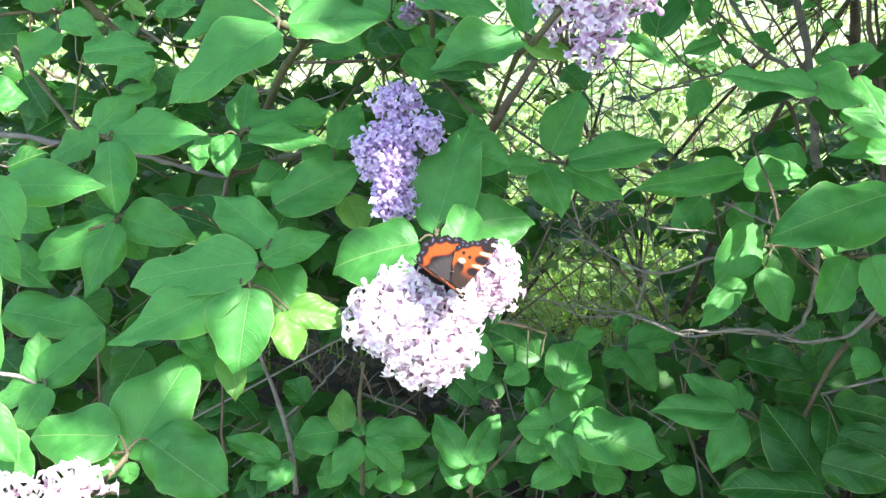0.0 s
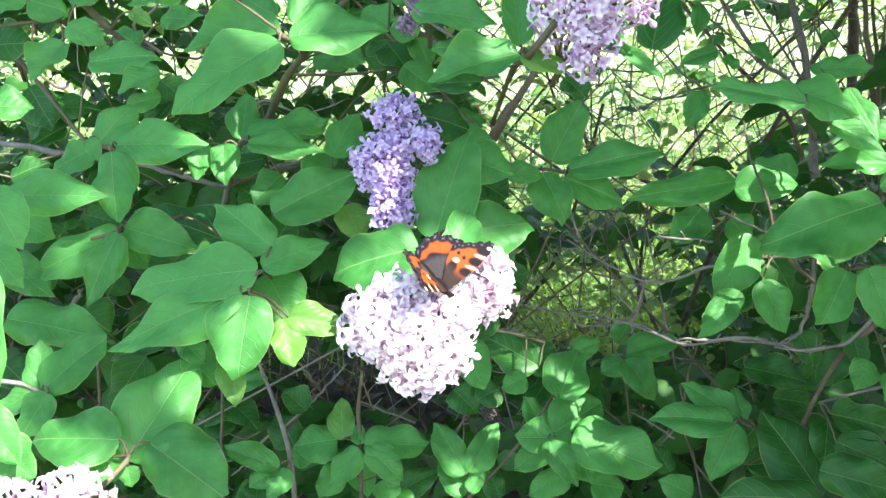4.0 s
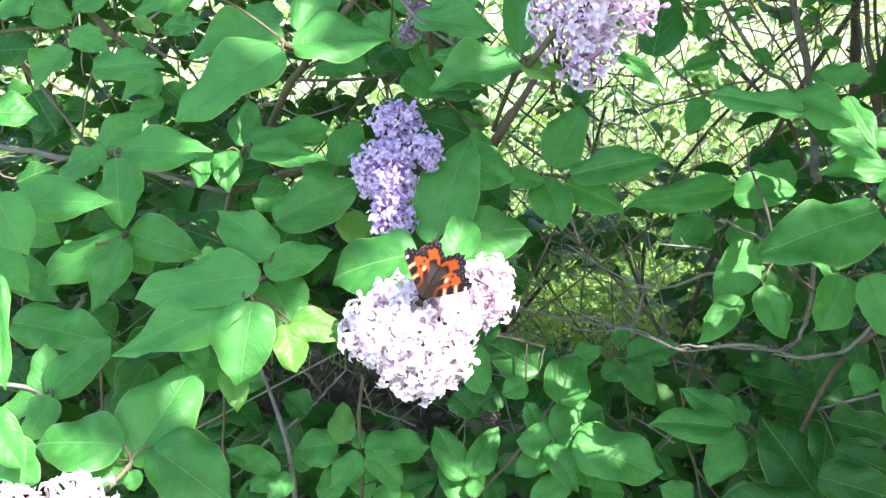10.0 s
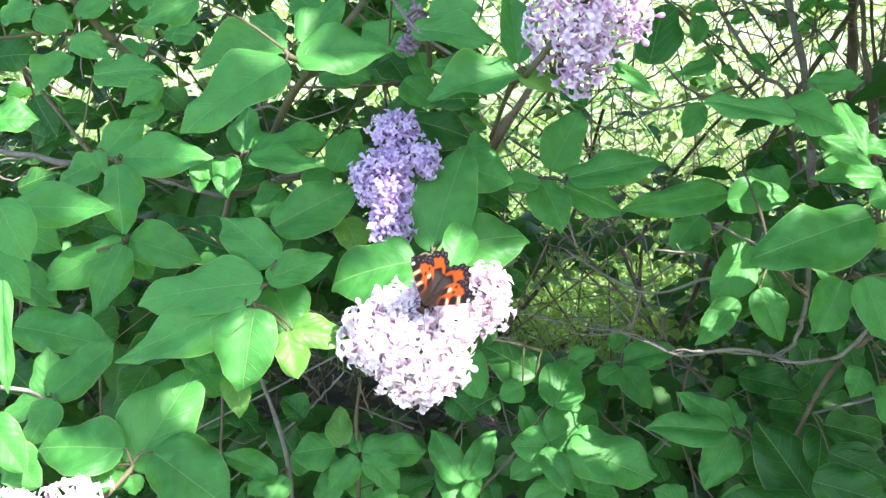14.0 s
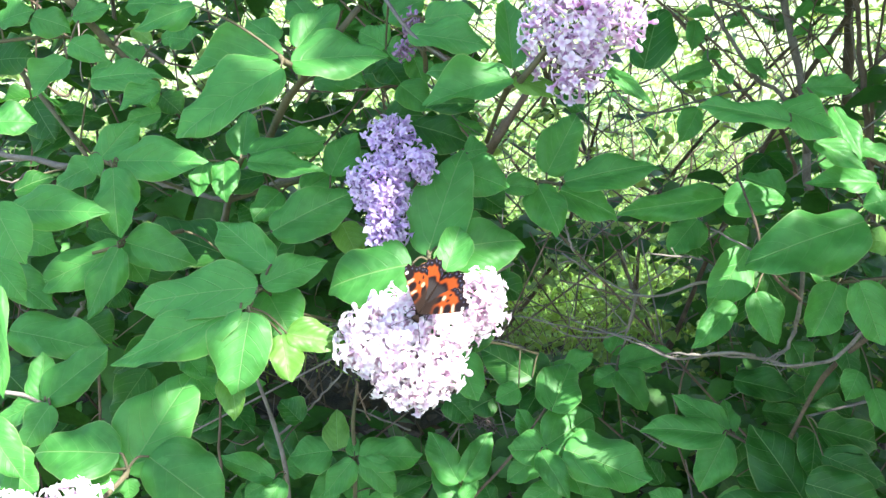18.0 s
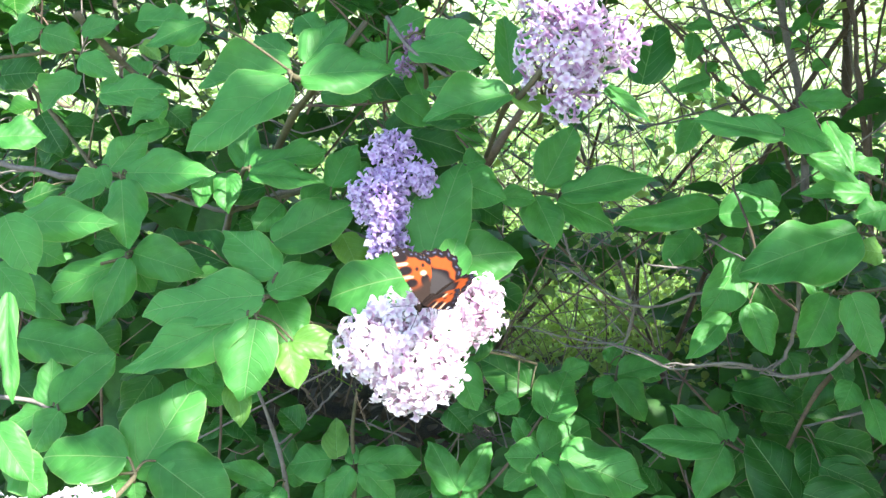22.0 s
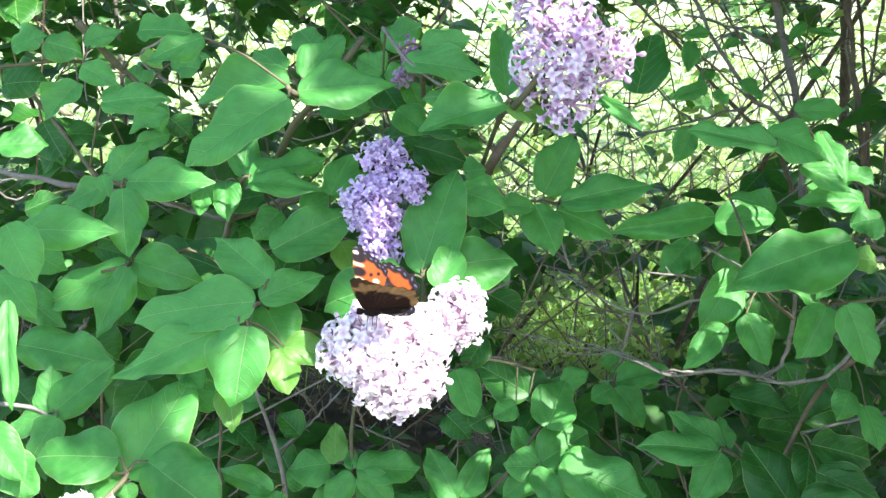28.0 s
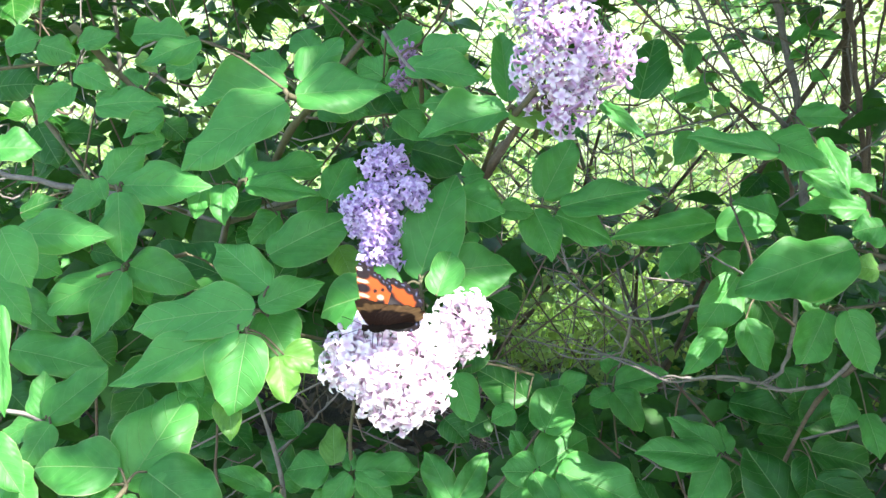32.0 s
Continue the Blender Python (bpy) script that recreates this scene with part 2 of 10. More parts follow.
def tube(bm, points, r0, r1, sides=7, knobs=0.0, seed=0):
    """A tapered, slightly knobbly rod along the points."""
    rng = random.Random(seed)
    pts = [Vector(p) for p in points]
    fine = []
    for i in range(len(pts) - 1):
        a, b = pts[i], pts[i + 1]
        before, after = pts[max(i - 1, 0)], pts[min(i + 2, len(pts) - 1)]
        steps = 4 if len(pts) > 2 else 3
        for k in range(steps):
            u = k / steps
            fine.append(0.5 * (2 * a + (b - before) * u + (2 * before - 5 * a + 4 * b - after) * u * u + (3 * a - before - 3 * b + after) * u ** 3))
    fine.append(pts[-1])
    if knobs > 0.12:
        fine = [p + Vector((rng.gauss(0, 1), rng.gauss(0, 1), rng.gauss(0, 1))) * min(0.0011, 0.4 * max(r0, r1)) for p in fine]
    rings = []
    side = Vector((0.3, 0.5, 0.8))
    for i, p in enumerate(fine):
        way = (fine[min(i + 1, len(fine) - 1)] - fine[max(i - 1, 0)]).normalized()
        side = (side - way * side.dot(way)).normalized()
        other = way.cross(side)
        r = r0 + (r1 - r0) * i / (len(fine) - 1)
        r *= 1 + knobs * rng.uniform(-0.6, 1.0) + (knobs * 1.6 if i % 4 == 0 else 0)
        rings.append([bm.verts.new(p + (side * math.cos(a) + other * math.sin(a)) * r) for a in (2 * math.pi * k / sides for k in range(sides))])
    for a, b in zip(rings, rings[1:]):
        for k in range(sides):
            bm.faces.new((a[k], a[(k + 1) % sides], b[(k + 1) % sides], b[k]))
    bm.faces.new(rings[0][::-1])
    bm.faces.new(rings[-1])


def smooth_step(a, b, x):
    u = min(max((x - a) / (b - a), 0.0), 1.0)
    return u * u * (3 - 2 * u)


def leaf_outline(v):
    """Half the width of a unit lilac leaf: broad below the middle, drawn out to a short point."""
    full = math.sin(math.pi * v ** 0.72)
    full = full ** 0.5 if v < 0.382 else full ** 0.62
    return 0.5 * full * (1 - 0.4 * smooth_step(0.82, 0.98, v))


LEAF_MESHES = {}


def leaf_mesh(variant, material):
    """A unit leaf along y, one wide and one long, folded along its midrib, drooping and wavy."""
    key = (variant, material.name)
    if key in LEAF_MESHES:
        return LEAF_MESHES[key]
    rng = random.Random(40 + variant)
    fold, droop, wave = rng.uniform(0.02, 0.17), rng.uniform(0.02, 0.2), rng.uniform(0.07, 0.16)
    bend, phase, twist = rng.uniform(-0.07, 0.07), rng.uniform(0, 6), rng.uniform(-0.12, 0.12)
    lean = rng.uniform(-0.06, 0.06)
    curl, cup = rng.uniform(-0.16, 0.12), rng.uniform(0.05, 0.22)
    bm = bmesh.new()
    rows, cols = 22, 10
    grid, across = [], []
    for i in range(rows + 1):
        v = 0.5 - 0.5 * math.cos(math.pi * i / rows)
        vv = min(max(v, 0.002), 0.998)
        row = []
        for j in range(cols + 1):
            s = 2 * j / cols - 1
            half = leaf_outline(vv) * (1 + (lean if s > 0 else -lean))
            half *= 1 + 0.07 * math.sin(8 * v + phase + (2 if s > 0 else 0)) + 0.022 * math.sin(23 * v + 2 * phase + s)
            x = s * half + bend * math.sin(math.pi * v) * 1.2
            z = fold * abs(s) * half * 1.6 - droop * (v - 0.25) ** 2 * 1.6 - cup * half * (1 - (2 * abs(s) - 1) ** 2) * -0.35
            z += wave * math.sin(9 * v + phase + (1.7 if s > 0 else 0)) * abs(s) ** 2.2 * min(1, 4 * (1 - v)) * min(1, 5 * v)
            z += twist * s * half * (v - 0.3) + curl * half * s ** 6
            z += 0.006 * math.sin(36 * v - 7 * abs(s) + phase) * min(1, 3 * abs(s)) * half * 2
            if v > 0.86:
                z -= (v - 0.86) ** 1.5 * 1.4 * math.copysign(1, twist + 0.04)
                x += (v - 0.86) ** 1.5 * 2.2 * bend / 0.07
            row.append(bm.verts.new((x, v, z)))
            across.append(abs(s))
        grid.append(row)
    for a, b in zip(grid, grid[1:]):
        for j in range(cols):
            bm.faces.new((a[j], a[j + 1], b[j + 1], b[j]))
    mesh = finish("leaf", bm, material)
    mesh.attributes.new("across", "FLOAT", "POINT").data.foreach_set("value", across)
    LEAF_MESHES[key] = mesh
    return LEAF_MESHES[key]


def branch(name, place, label):
    ob = new(name)
    ob.location = place
    ob.empty_display_size = 0.01
    return tagged(ob, label, "branch", "branches of the lilac shrub")


def stem(parent, points, r0, r1, material=None, name="stem"):
    bm = bmesh.new()
    tube(bm, points, r0, r1, 6 if r0 > 0.0012 else 5, 0.10 if name == "stem" else 0.0, len(points))
    return part(name, finish(name, bm, material or TWIG_GREEN), parent)


def leaf(parent, base, along, normal, width, variant, material=None):
    y = Vector(along)
    z = Vector(normal)
    z = (z - y.normalized() * z.dot(y.normalized())).normalized()
    x = y.normalized().cross(z)
    length = y.length
    m = Matrix((x, y.normalized(), z)).transposed().to_4x4()
    m = Matrix.Translation(base) @ m @ Matrix.Diagonal((width, length, (width + length) / 2, 1))
    return part("leaf", leaf_mesh(variant, material or MID_LEAF), parent, m)


def twig(label, points, r0, r1, material):
    base = Vector(points[-1])
    bm = bmesh.new()
    rel = [Vector(p) - base for p in points]
    seed = int(abs(points[0][0]) * 1000)
    tube(bm, rel, r0, r1, 7, 0.14, seed)
    rng = random.Random(seed)
    ob = tagged(new("twig", finish("twig", bm, material)), label, "twig", "bare twigs of the shrub")
    ob.location = base
    for i in range(len(rel) + 1):
        k = rng.randrange(len(rel) - 1)
        p = rel[k].lerp(rel[k + 1], rng.random())
        way = Vector((rng.uniform(-1, 1), rng.uniform(-0.5, 0.5), rng.uniform(-0.6, 1))).normalized()
        size = rng.uniform(0.005, 0.026) * (1 if r1 > 0.0015 else 0.5)
        side = bmesh.new()
        tube(side, [p, p + way * size * 0.5 + Vector((rng.uniform(-0.2, 0.2) * size, 0, 0.25 * size)), p + way * size + Vector((0, 0, rng.uniform(-0.1, 0.5) * size))], min(r0, r1) * 0.5, 0.0003, 5, 0.1, i)
        part("side_shoot", finish("side_shoot", side, material), ob)
    return ob

left_low = branch("lilac_branch", (-0.0963, 0.4153, 1.0753), 'lilac branch with broad mid-green leaves below the white blossom')
stem(left_low, [(0.0276, 0.1333, -0.0723), (0.0109, 0.0624, -0.0333), (0.0074, 0.0066, 0.0034), (0.0014, -0.0019, -0.0053), (-0.0028, -0.0017, -0.0047)], 0.0011, 0.0007)
stem(left_low, [(0.0074, 0.0066, 0.0034), (0.0062, 0.002, 0.0055)], 0.0007, 0.0007)
leaf(left_low, (0.0062, 0.0022, 0.0061), (-0.0664, 0.0001, -0.0076), (-0.09, -0.66, 0.75), 0.0305, 3)
leaf(left_low, (-0.0011, -0.006, -0.002), (-0.063, -0.0148, -0.0218), (-0.09, -0.68, 0.72), 0.0258, 4)
stem(left_low, [(-0.0013, -0.0018, -0.0049), (-0.0012, -0.0039, -0.0004), (-0.0011, -0.006, -0.002)], 0.0008, 0.0006, TWIG_GREEN, "leaf_stalk")
leaf(left_low, (0.0036, -0.0068, -0.004), (-0.0045, -0.0226, -0.0335), (0, -0.83, 0.56), 0.0318, 1)
stem(left_low, [(0.0014, -0.0019, -0.0053), (0.0025, -0.0044, -0.0017), (0.0036, -0.0068, -0.004)], 0.0008, 0.0006, TWIG_GREEN, "leaf_stalk")
leaf(left_low, (-0.0093, -0.0035, -0.0388), (0.0048, -0.0159, -0.0184), (0.09, -0.74, 0.66), 0.0144, 1, YOUNG_LEAF)
stem(left_low, [(-0.0028, -0.0017, -0.0047), (-0.006, -0.0026, -0.0188), (-0.0093, -0.0035, -0.0388)], 0.0008, 0.0006, TWIG_GREEN, "leaf_stalk")
leaf(left_low, (0.0113, 0.0154, 0.0131), (-0.0314, 0.022, 0.0173), (-0.18, -0.75, 0.64), 0.0241, 4)
stem(left_low, [(0.0076, 0.0093, 0.0015), (0.0095, 0.0124, 0.0103), (0.0113, 0.0154, 0.0131)], 0.0008, 0.0006, TWIG_GREEN, "leaf_stalk")
leaf(left_low, (0.0074, 0.0073, 0.0055), (0.032, 0.0157, 0.0093), (0.12, -0.67, 0.73), 0.0191, 3)
leaf(left_low, (0.0059, 0.0248, -0.005), (0.0153, -0.0166, -0.0205), (0.01, -0.77, 0.63), 0.0283, 2)
stem(left_low, [(0.0085, 0.0233, -0.0076), (0.0072, 0.024, -0.0033), (0.0059, 0.0248, -0.005)], 0.0008, 0.0006, TWIG_GREEN, "leaf_stalk")
leaf(left_low, (0.0193, 0.0034, -0.02), (0.0292, 0.0002, -0.0064), (0.14, -0.79, 0.6), 0.0175, 0, YOUNG_LEAF)
stem(left_low, [(0.0023, -0.0006, -0.004), (0.0108, 0.0014, -0.009), (0.0193, 0.0034, -0.02)], 0.0008, 0.0006, TWIG_GREEN, "leaf_stalk")
leaf(left_low, (0.0165, 0.0032, -0.0206), (0.0062, -0.0184, -0.0175), (0.13, -0.66, 0.74), 0.0181, 4, YOUNG_LEAF)
stem(left_low, [(0.0014, -0.0019, -0.0053), (0.0089, 0.0006, -0.0099), (0.0165, 0.0032, -0.0206)], 0.0008, 0.0006, TWIG_GREEN, "leaf_stalk")
leaf(left_low, (-0.0169, 0.0334, -0.0545), (-0.0128, 0.0134, 0.0143), (-0.13, -0.78, 0.61), 0.0188, 5)
stem(left_low, [(0.0102, 0.0512, -0.0259), (-0.0034, 0.0423, -0.0372), (-0.0169, 0.0334, -0.0545)], 0.0008, 0.0006, TWIG_GREEN, "leaf_stalk")
leaf(left_low, (-0.0421, 0.0286, -0.0384), (-0.0403, -0.0053, -0.0149), (-0.16, -0.7, 0.69), 0.0176, 6, SHADED_LEAF)
leaf(left_low, (-0.0716, 0.0508, -0.0652), (-0.0182, -0.0172, -0.0242), (0, -0.82, 0.58), 0.0244, 7, SHADED_LEAF)
leaf(left_low, (-0.0379, 0.0093, -0.033), (0.0149, -0.0129, -0.0089), (-0.08, -0.63, 0.77), 0.0148, 4)
stem(left_low, [(-0.0028, -0.0017, -0.0047), (-0.0204, 0.0038, -0.0159), (-0.0379, 0.0093, -0.033)], 0.0008, 0.0006, TWIG_GREEN, "leaf_stalk")
leaf(left_low, (-0.0348, 0.0144, -0.0481), (0.0147, -0.0115, -0.0098), (-0.2, -0.77, 0.6), 0.0173, 4)
leaf(left_low, (-0.0309, 0.0355, -0.0486), (0.0131, -0.0069, -0.0103), (0.14, -0.73, 0.67), 0.0151, 6)
stem(left_low, [(0.01, 0.0484, -0.0241), (-0.0104, 0.042, -0.0334), (-0.0309, 0.0355, -0.0486)], 0.0008, 0.0006, TWIG_GREEN, "leaf_stalk")
leaf(left_low, (-0.0484, 0.0547, -0.0837), (-0.0052, -0.0099, -0.013), (-0.03, -0.79, 0.61), 0.0166, 7, SHADED_LEAF)

left_corner = branch("lilac_branch", (-0.1487, 0.368, 1.0039), 'lilac branch with large drooping leaves and a blossom at its end')
stem(left_corner, [(-0.0091, -0.0128, -0.0058), (0, 0.0003, 0.0008), (-0.0006, 0.0057, 0.001)], 0.0014, 0.0009)
leaf(left_corner, (-0.0024, 0.0092, -0.0039), (0.0258, 0.0409, 0.0355), (0.09, -0.68, 0.72), 0.0379, 2)
stem(left_corner, [(-0.0006, 0.0057, 0.001), (-0.0015, 0.0074, 0.0015), (-0.0024, 0.0092, -0.0039)], 0.0008, 0.0006, TWIG_GREEN, "leaf_stalk")
leaf(left_corner, (-0.0044, 0.0083, 0.0081), (-0.0443, 0.0015, 0.0012), (0, -0.63, 0.78), 0.0291, 3)
stem(left_corner, [(-0.0006, 0.0057, 0.001), (-0.0025, 0.007, 0.0075), (-0.0044, 0.0083, 0.0081)], 0.0008, 0.0006, TWIG_GREEN, "leaf_stalk")
leaf(left_corner, (0.008, 0.012, 0.0038), (0.0384, -0.0189, -0.0179), (0, -0.69, 0.73), 0.0352, 4)
stem(left_corner, [(-0.0006, 0.0057, 0.001), (0.0037, 0.0088, 0.0054), (0.008, 0.012, 0.0038)], 0.0008, 0.0006, TWIG_GREEN, "leaf_stalk")
leaf(left_corner, (-0.0288, 0.0157, -0.0154), (0.0242, 0.0065, 0.0088), (-0.09, -0.66, 0.74), 0.0191, 1)
stem(left_corner, [(-0.0006, 0.0057, 0.001), (-0.0147, 0.0107, -0.0042), (-0.0288, 0.0157, -0.0154)], 0.0008, 0.0006, TWIG_GREEN, "leaf_stalk")
leaf(left_corner, (-0.0561, -0.005, 0.0155), (0.0222, -0.0155, -0.0099), (-0.18, -0.7, 0.69), 0.0200, 4)
leaf(left_corner, (-0.0576, -0.0084, 0.0354), (0.0221, -0.0183, -0.0184), (0.01, -0.7, 0.71), 0.0169, 5)
leaf(left_corner, (-0.0043, 0.0086, -0.0057), (-0.021, -0.0004, -0.0045), (-0.14, -0.69, 0.71), 0.0184, 1)
stem(left_corner, [(-0.0006, 0.0057, 0.001), (-0.0025, 0.0071, 0.0006), (-0.0043, 0.0086, -0.0057)], 0.0008, 0.0006, TWIG_GREEN, "leaf_stalk")
leaf(left_corner, (-0.0024, 0.0083, -0.0065), (0.0018, -0.0058, -0.0079), (-0.04, -0.81, 0.59), 0.0109, 7)
stem(left_corner, [(-0.0006, 0.0057, 0.001), (-0.0015, 0.007, 0.0002), (-0.0024, 0.0083, -0.0065)], 0.0008, 0.0006, TWIG_GREEN, "leaf_stalk")

left_edge = branch("lilac_branch", (-0.2073, 0.4153, 1.0167), 'thin lilac twig with small rounded leaves')
stem(left_edge, [(-0.0307, 0.0023, 0.0063), (-0.0088, 0.0015, 0.0041), (0.0009, 0, 0), (0.005, 0, 0)], 0.0013, 0.0008, BARK_GREY)
leaf(left_edge, (0.0051, -0.0039, 0.0038), (0.0301, 0.015, 0.0228), (-0.09, -0.77, 0.63), 0.0238, 5)
stem(left_edge, [(0.005, 0, 0), (0.005, -0.002, 0.0049), (0.0051, -0.0039, 0.0038)], 0.0008, 0.0006, TWIG_GREEN, "leaf_stalk")
leaf(left_edge, (0.0015, 0.0005, 0.0014), (-0.0024, 0.0149, 0.0209), (0.06, -0.81, 0.58), 0.0171, 5)
leaf(left_edge, (-0.0015, 0, 0), (-0.0227, -0.0024, -0.0109), (-0.17, -0.83, 0.53), 0.0134, 3)
leaf(left_edge, (0.0101, -0.0091, 0.0042), (-0.0115, -0.0144, -0.0164), (-0.09, -0.72, 0.69), 0.0195, 3)
stem(left_edge, [(0.005, 0, 0), (0.0076, -0.0046, 0.0051), (0.0101, -0.0091, 0.0042)], 0.0008, 0.0006, TWIG_GREEN, "leaf_stalk")
leaf(left_edge, (-0.0303, 0.0403, 0.0231), (0.0584, -0.017, -0.0031), (-0.14, -0.63, 0.77), 0.0280, 4)
stem(left_edge, [(-0.0307, 0.0023, 0.0063), (-0.0305, 0.0213, 0.0177), (-0.0303, 0.0403, 0.0231)], 0.0008, 0.0006, TWIG_GREEN, "leaf_stalk")
leaf(left_edge, (-0.0122, 0.0024, 0.0652), (0.008, -0.0297, -0.0468), (-0.02, -0.85, 0.53), 0.0127, 1)
leaf(left_edge, (-0.0606, 0.0861, -0.0267), (0.0162, -0.0093, -0.0106), (0.15, -0.62, 0.77), 0.0239, 5, SHADED_LEAF)

left_mid = branch("lilac_branch", (-0.1841, 0.4899, 1.0755), 'lilac branch with pointed leaves in pairs')
stem(left_mid, [(-0.0555, 0.0738, 0.0273), (-0.026, 0.046, 0.0388), (-0.0085, 0.0263, 0.0431), (0.0259, 0.0502, 0.021)], 0.0014, 0.0010)
stem(left_mid, [(0.0259, 0.0413, -0.0036), (0.0047, 0.0105, -0.0003), (0, 0.0002, 0.0006), (-0.0146, -0.0011, -0.003)], 0.0014, 0.0010)
leaf(left_mid, (-0.0035, 0.0269, 0.0447), (0.0542, -0.0118, 0.0026), (-0.2, -0.77, 0.6), 0.0267, 2)
stem(left_mid, [(-0.0068, 0.0275, 0.042), (-0.0052, 0.0272, 0.0463), (-0.0035, 0.0269, 0.0447)], 0.0008, 0.0006, TWIG_GREEN, "leaf_stalk")
leaf(left_mid, (-0.02, 0.0419, 0.0419), (0.0182, 0.0212, 0.0217), (0.11, -0.76, 0.64), 0.0227, 1)
leaf(left_mid, (-0.0205, 0.0361, 0.0406), (-0.0253, -0.0056, -0.0116), (-0.09, -0.81, 0.58), 0.0196, 7)
leaf(left_mid, (-0.0032, 0.0158, 0.0435), (0.0069, -0.0254, -0.034), (0, -0.8, 0.6), 0.0250, 4)
stem(left_mid, [(-0.0085, 0.0263, 0.0431), (-0.0059, 0.0211, 0.0463), (-0.0032, 0.0158, 0.0435)], 0.0008, 0.0006, TWIG_GREEN, "leaf_stalk")
leaf(left_mid, (-0.0577, -0.002, 0.0236), (0.0576, -0.0098, 0.0017), (-0.15, -0.76, 0.63), 0.0260, 2)
leaf(left_mid, (0.0042, 0.0011, 0.003), (0.0399, -0.009, -0.0091), (-0.07, -0.85, 0.52), 0.0262, 0)
stem(left_mid, [(0.0009, 0.0023, 0.0004), (0.0026, 0.0017, 0.0047), (0.0042, 0.0011, 0.003)], 0.0008, 0.0006, TWIG_GREEN, "leaf_stalk")
leaf(left_mid, (0.0005, 0.0047, -0.0017), (-0.0513, -0.0147, -0.0194), (-0.02, -0.77, 0.64), 0.0273, 5)
leaf(left_mid, (0.0039, -0.0094, 0.0034), (-0.0159, -0.0211, -0.0346), (0, -0.85, 0.52), 0.0202, 4)
stem(left_mid, [(0, 0.0002, 0.0006), (0.0019, -0.0046, 0.005), (0.0039, -0.0094, 0.0034)], 0.0008, 0.0006, TWIG_GREEN, "leaf_stalk")
leaf(left_mid, (-0.0524, -0.0297, 0.0353), (0.0199, -0.0204, -0.0243), (0.03, -0.75, 0.66), 0.0261, 3)
leaf(left_mid, (-0.0692, 0.0223, 0.0028), (0.0246, -0.008, -0.0096), (-0.03, -0.81, 0.59), 0.0241, 0)
leaf(left_mid, (-0.0711, 0.0049, -0.0157), (0.0368, -0.0247, -0.0144), (-0.17, -0.67, 0.72), 0.0218, 2)
leaf(left_mid, (-0.066, -0.0199, 0.0038), (0.0245, -0.0171, -0.0198), (0.04, -0.73, 0.68), 0.0195, 3)
leaf(left_mid, (-0.0106, 0.0294, -0.0069), (0.0183, -0.0146, -0.0207), (-0.08, -0.84, 0.53), 0.0239, 4)
stem(left_mid, [(0.0089, 0.0167, -0.0009), (-0.0008, 0.0231, -0.0009), (-0.0106, 0.0294, -0.0069)], 0.0008, 0.0006, TWIG_GREEN, "leaf_stalk")
leaf(left_mid, (-0.0124, 0.0293, -0.0363), (-0.0068, -0.009, -0.0094), (0.11, -0.76, 0.64), 0.0209, 3, SHADED_LEAF)
stem(left_mid, [(0.01, 0.0182, -0.0011), (-0.0012, 0.0238, -0.0157), (-0.0124, 0.0293, -0.0363)], 0.0008, 0.0006, TWIG_GREEN, "leaf_stalk")
leaf(left_mid, (-0.0333, 0.0419, -0.002), (0.0233, -0.0039, -0.0049), (-0.01, -0.8, 0.6), 0.0145, 6, SHADED_LEAF)
stem(left_mid, [(-0.0349, 0.0544, 0.0354), (-0.0341, 0.0481, 0.0197), (-0.0333, 0.0419, -0.002)], 0.0008, 0.0006, TWIG_GREEN, "leaf_stalk")
leaf(left_mid, (-0.0329, 0.013, -0.0519), (0.0179, -0.0083, -0.0111), (0, -0.81, 0.59), 0.0280, 7, SHADED_LEAF)
leaf(left_mid, (0.0455, 0.0553, -0.0235), (-0.0583, 0.0241, 0.013), (-0.1, -0.64, 0.76), 0.0357, 3, SHADED_LEAF)
stem(left_mid, [(0.0259, 0.0413, -0.0036), (0.0357, 0.0483, -0.0106), (0.0455, 0.0553, -0.0235)], 0.0008, 0.0006, TWIG_GREEN, "leaf_stalk")
leaf(left_mid, (0.0557, 0.0728, -0.0339), (-0.0368, 0.0123, 0.0195), (0, -0.85, 0.53), 0.0342, 4, SHADED_LEAF)
leaf(left_mid, (-0.019, 0.0284, 0.0487), (0.0063, -0.0103, -0.0102), (-0.1, -0.73, 0.68), 0.0099, 3)
stem(left_mid, [(-0.0137, 0.0322, 0.0418), (-0.0164, 0.0303, 0.0483), (-0.019, 0.0284, 0.0487)], 0.0008, 0.0006, TWIG_GREEN, "leaf_stalk")
leaf(left_mid, (-0.0086, 0.0504, -0.0371), (0.0279, 0.0082, 0.0124), (-0.03, -0.8, 0.6), 0.0264, 5, SHADED_LEAF)
stem(left_mid, [(0.0206, 0.0336, -0.0028), (0.006, 0.042, -0.0169), (-0.0086, 0.0504, -0.0371)], 0.0008, 0.0006, TWIG_GREEN, "leaf_stalk")
leaf(left_mid, (-0.0786, 0.0496, 0.0193), (0.0237, 0.0051, 0.0094), (-0.17, -0.63, 0.76), 0.0205, 1, SHADED_LEAF)
stem(left_mid, [(-0.0555, 0.0738, 0.0273), (-0.0671, 0.0617, 0.0263), (-0.0786, 0.0496, 0.0193)], 0.0008, 0.0006, TWIG_GREEN, "leaf_stalk")
leaf(left_mid, (0.0801, 0.0236, -0.0229), (0.0117, 0.0203, 0.0203), (0.2, -0.75, 0.63), 0.0242, 0, SHADED_LEAF)

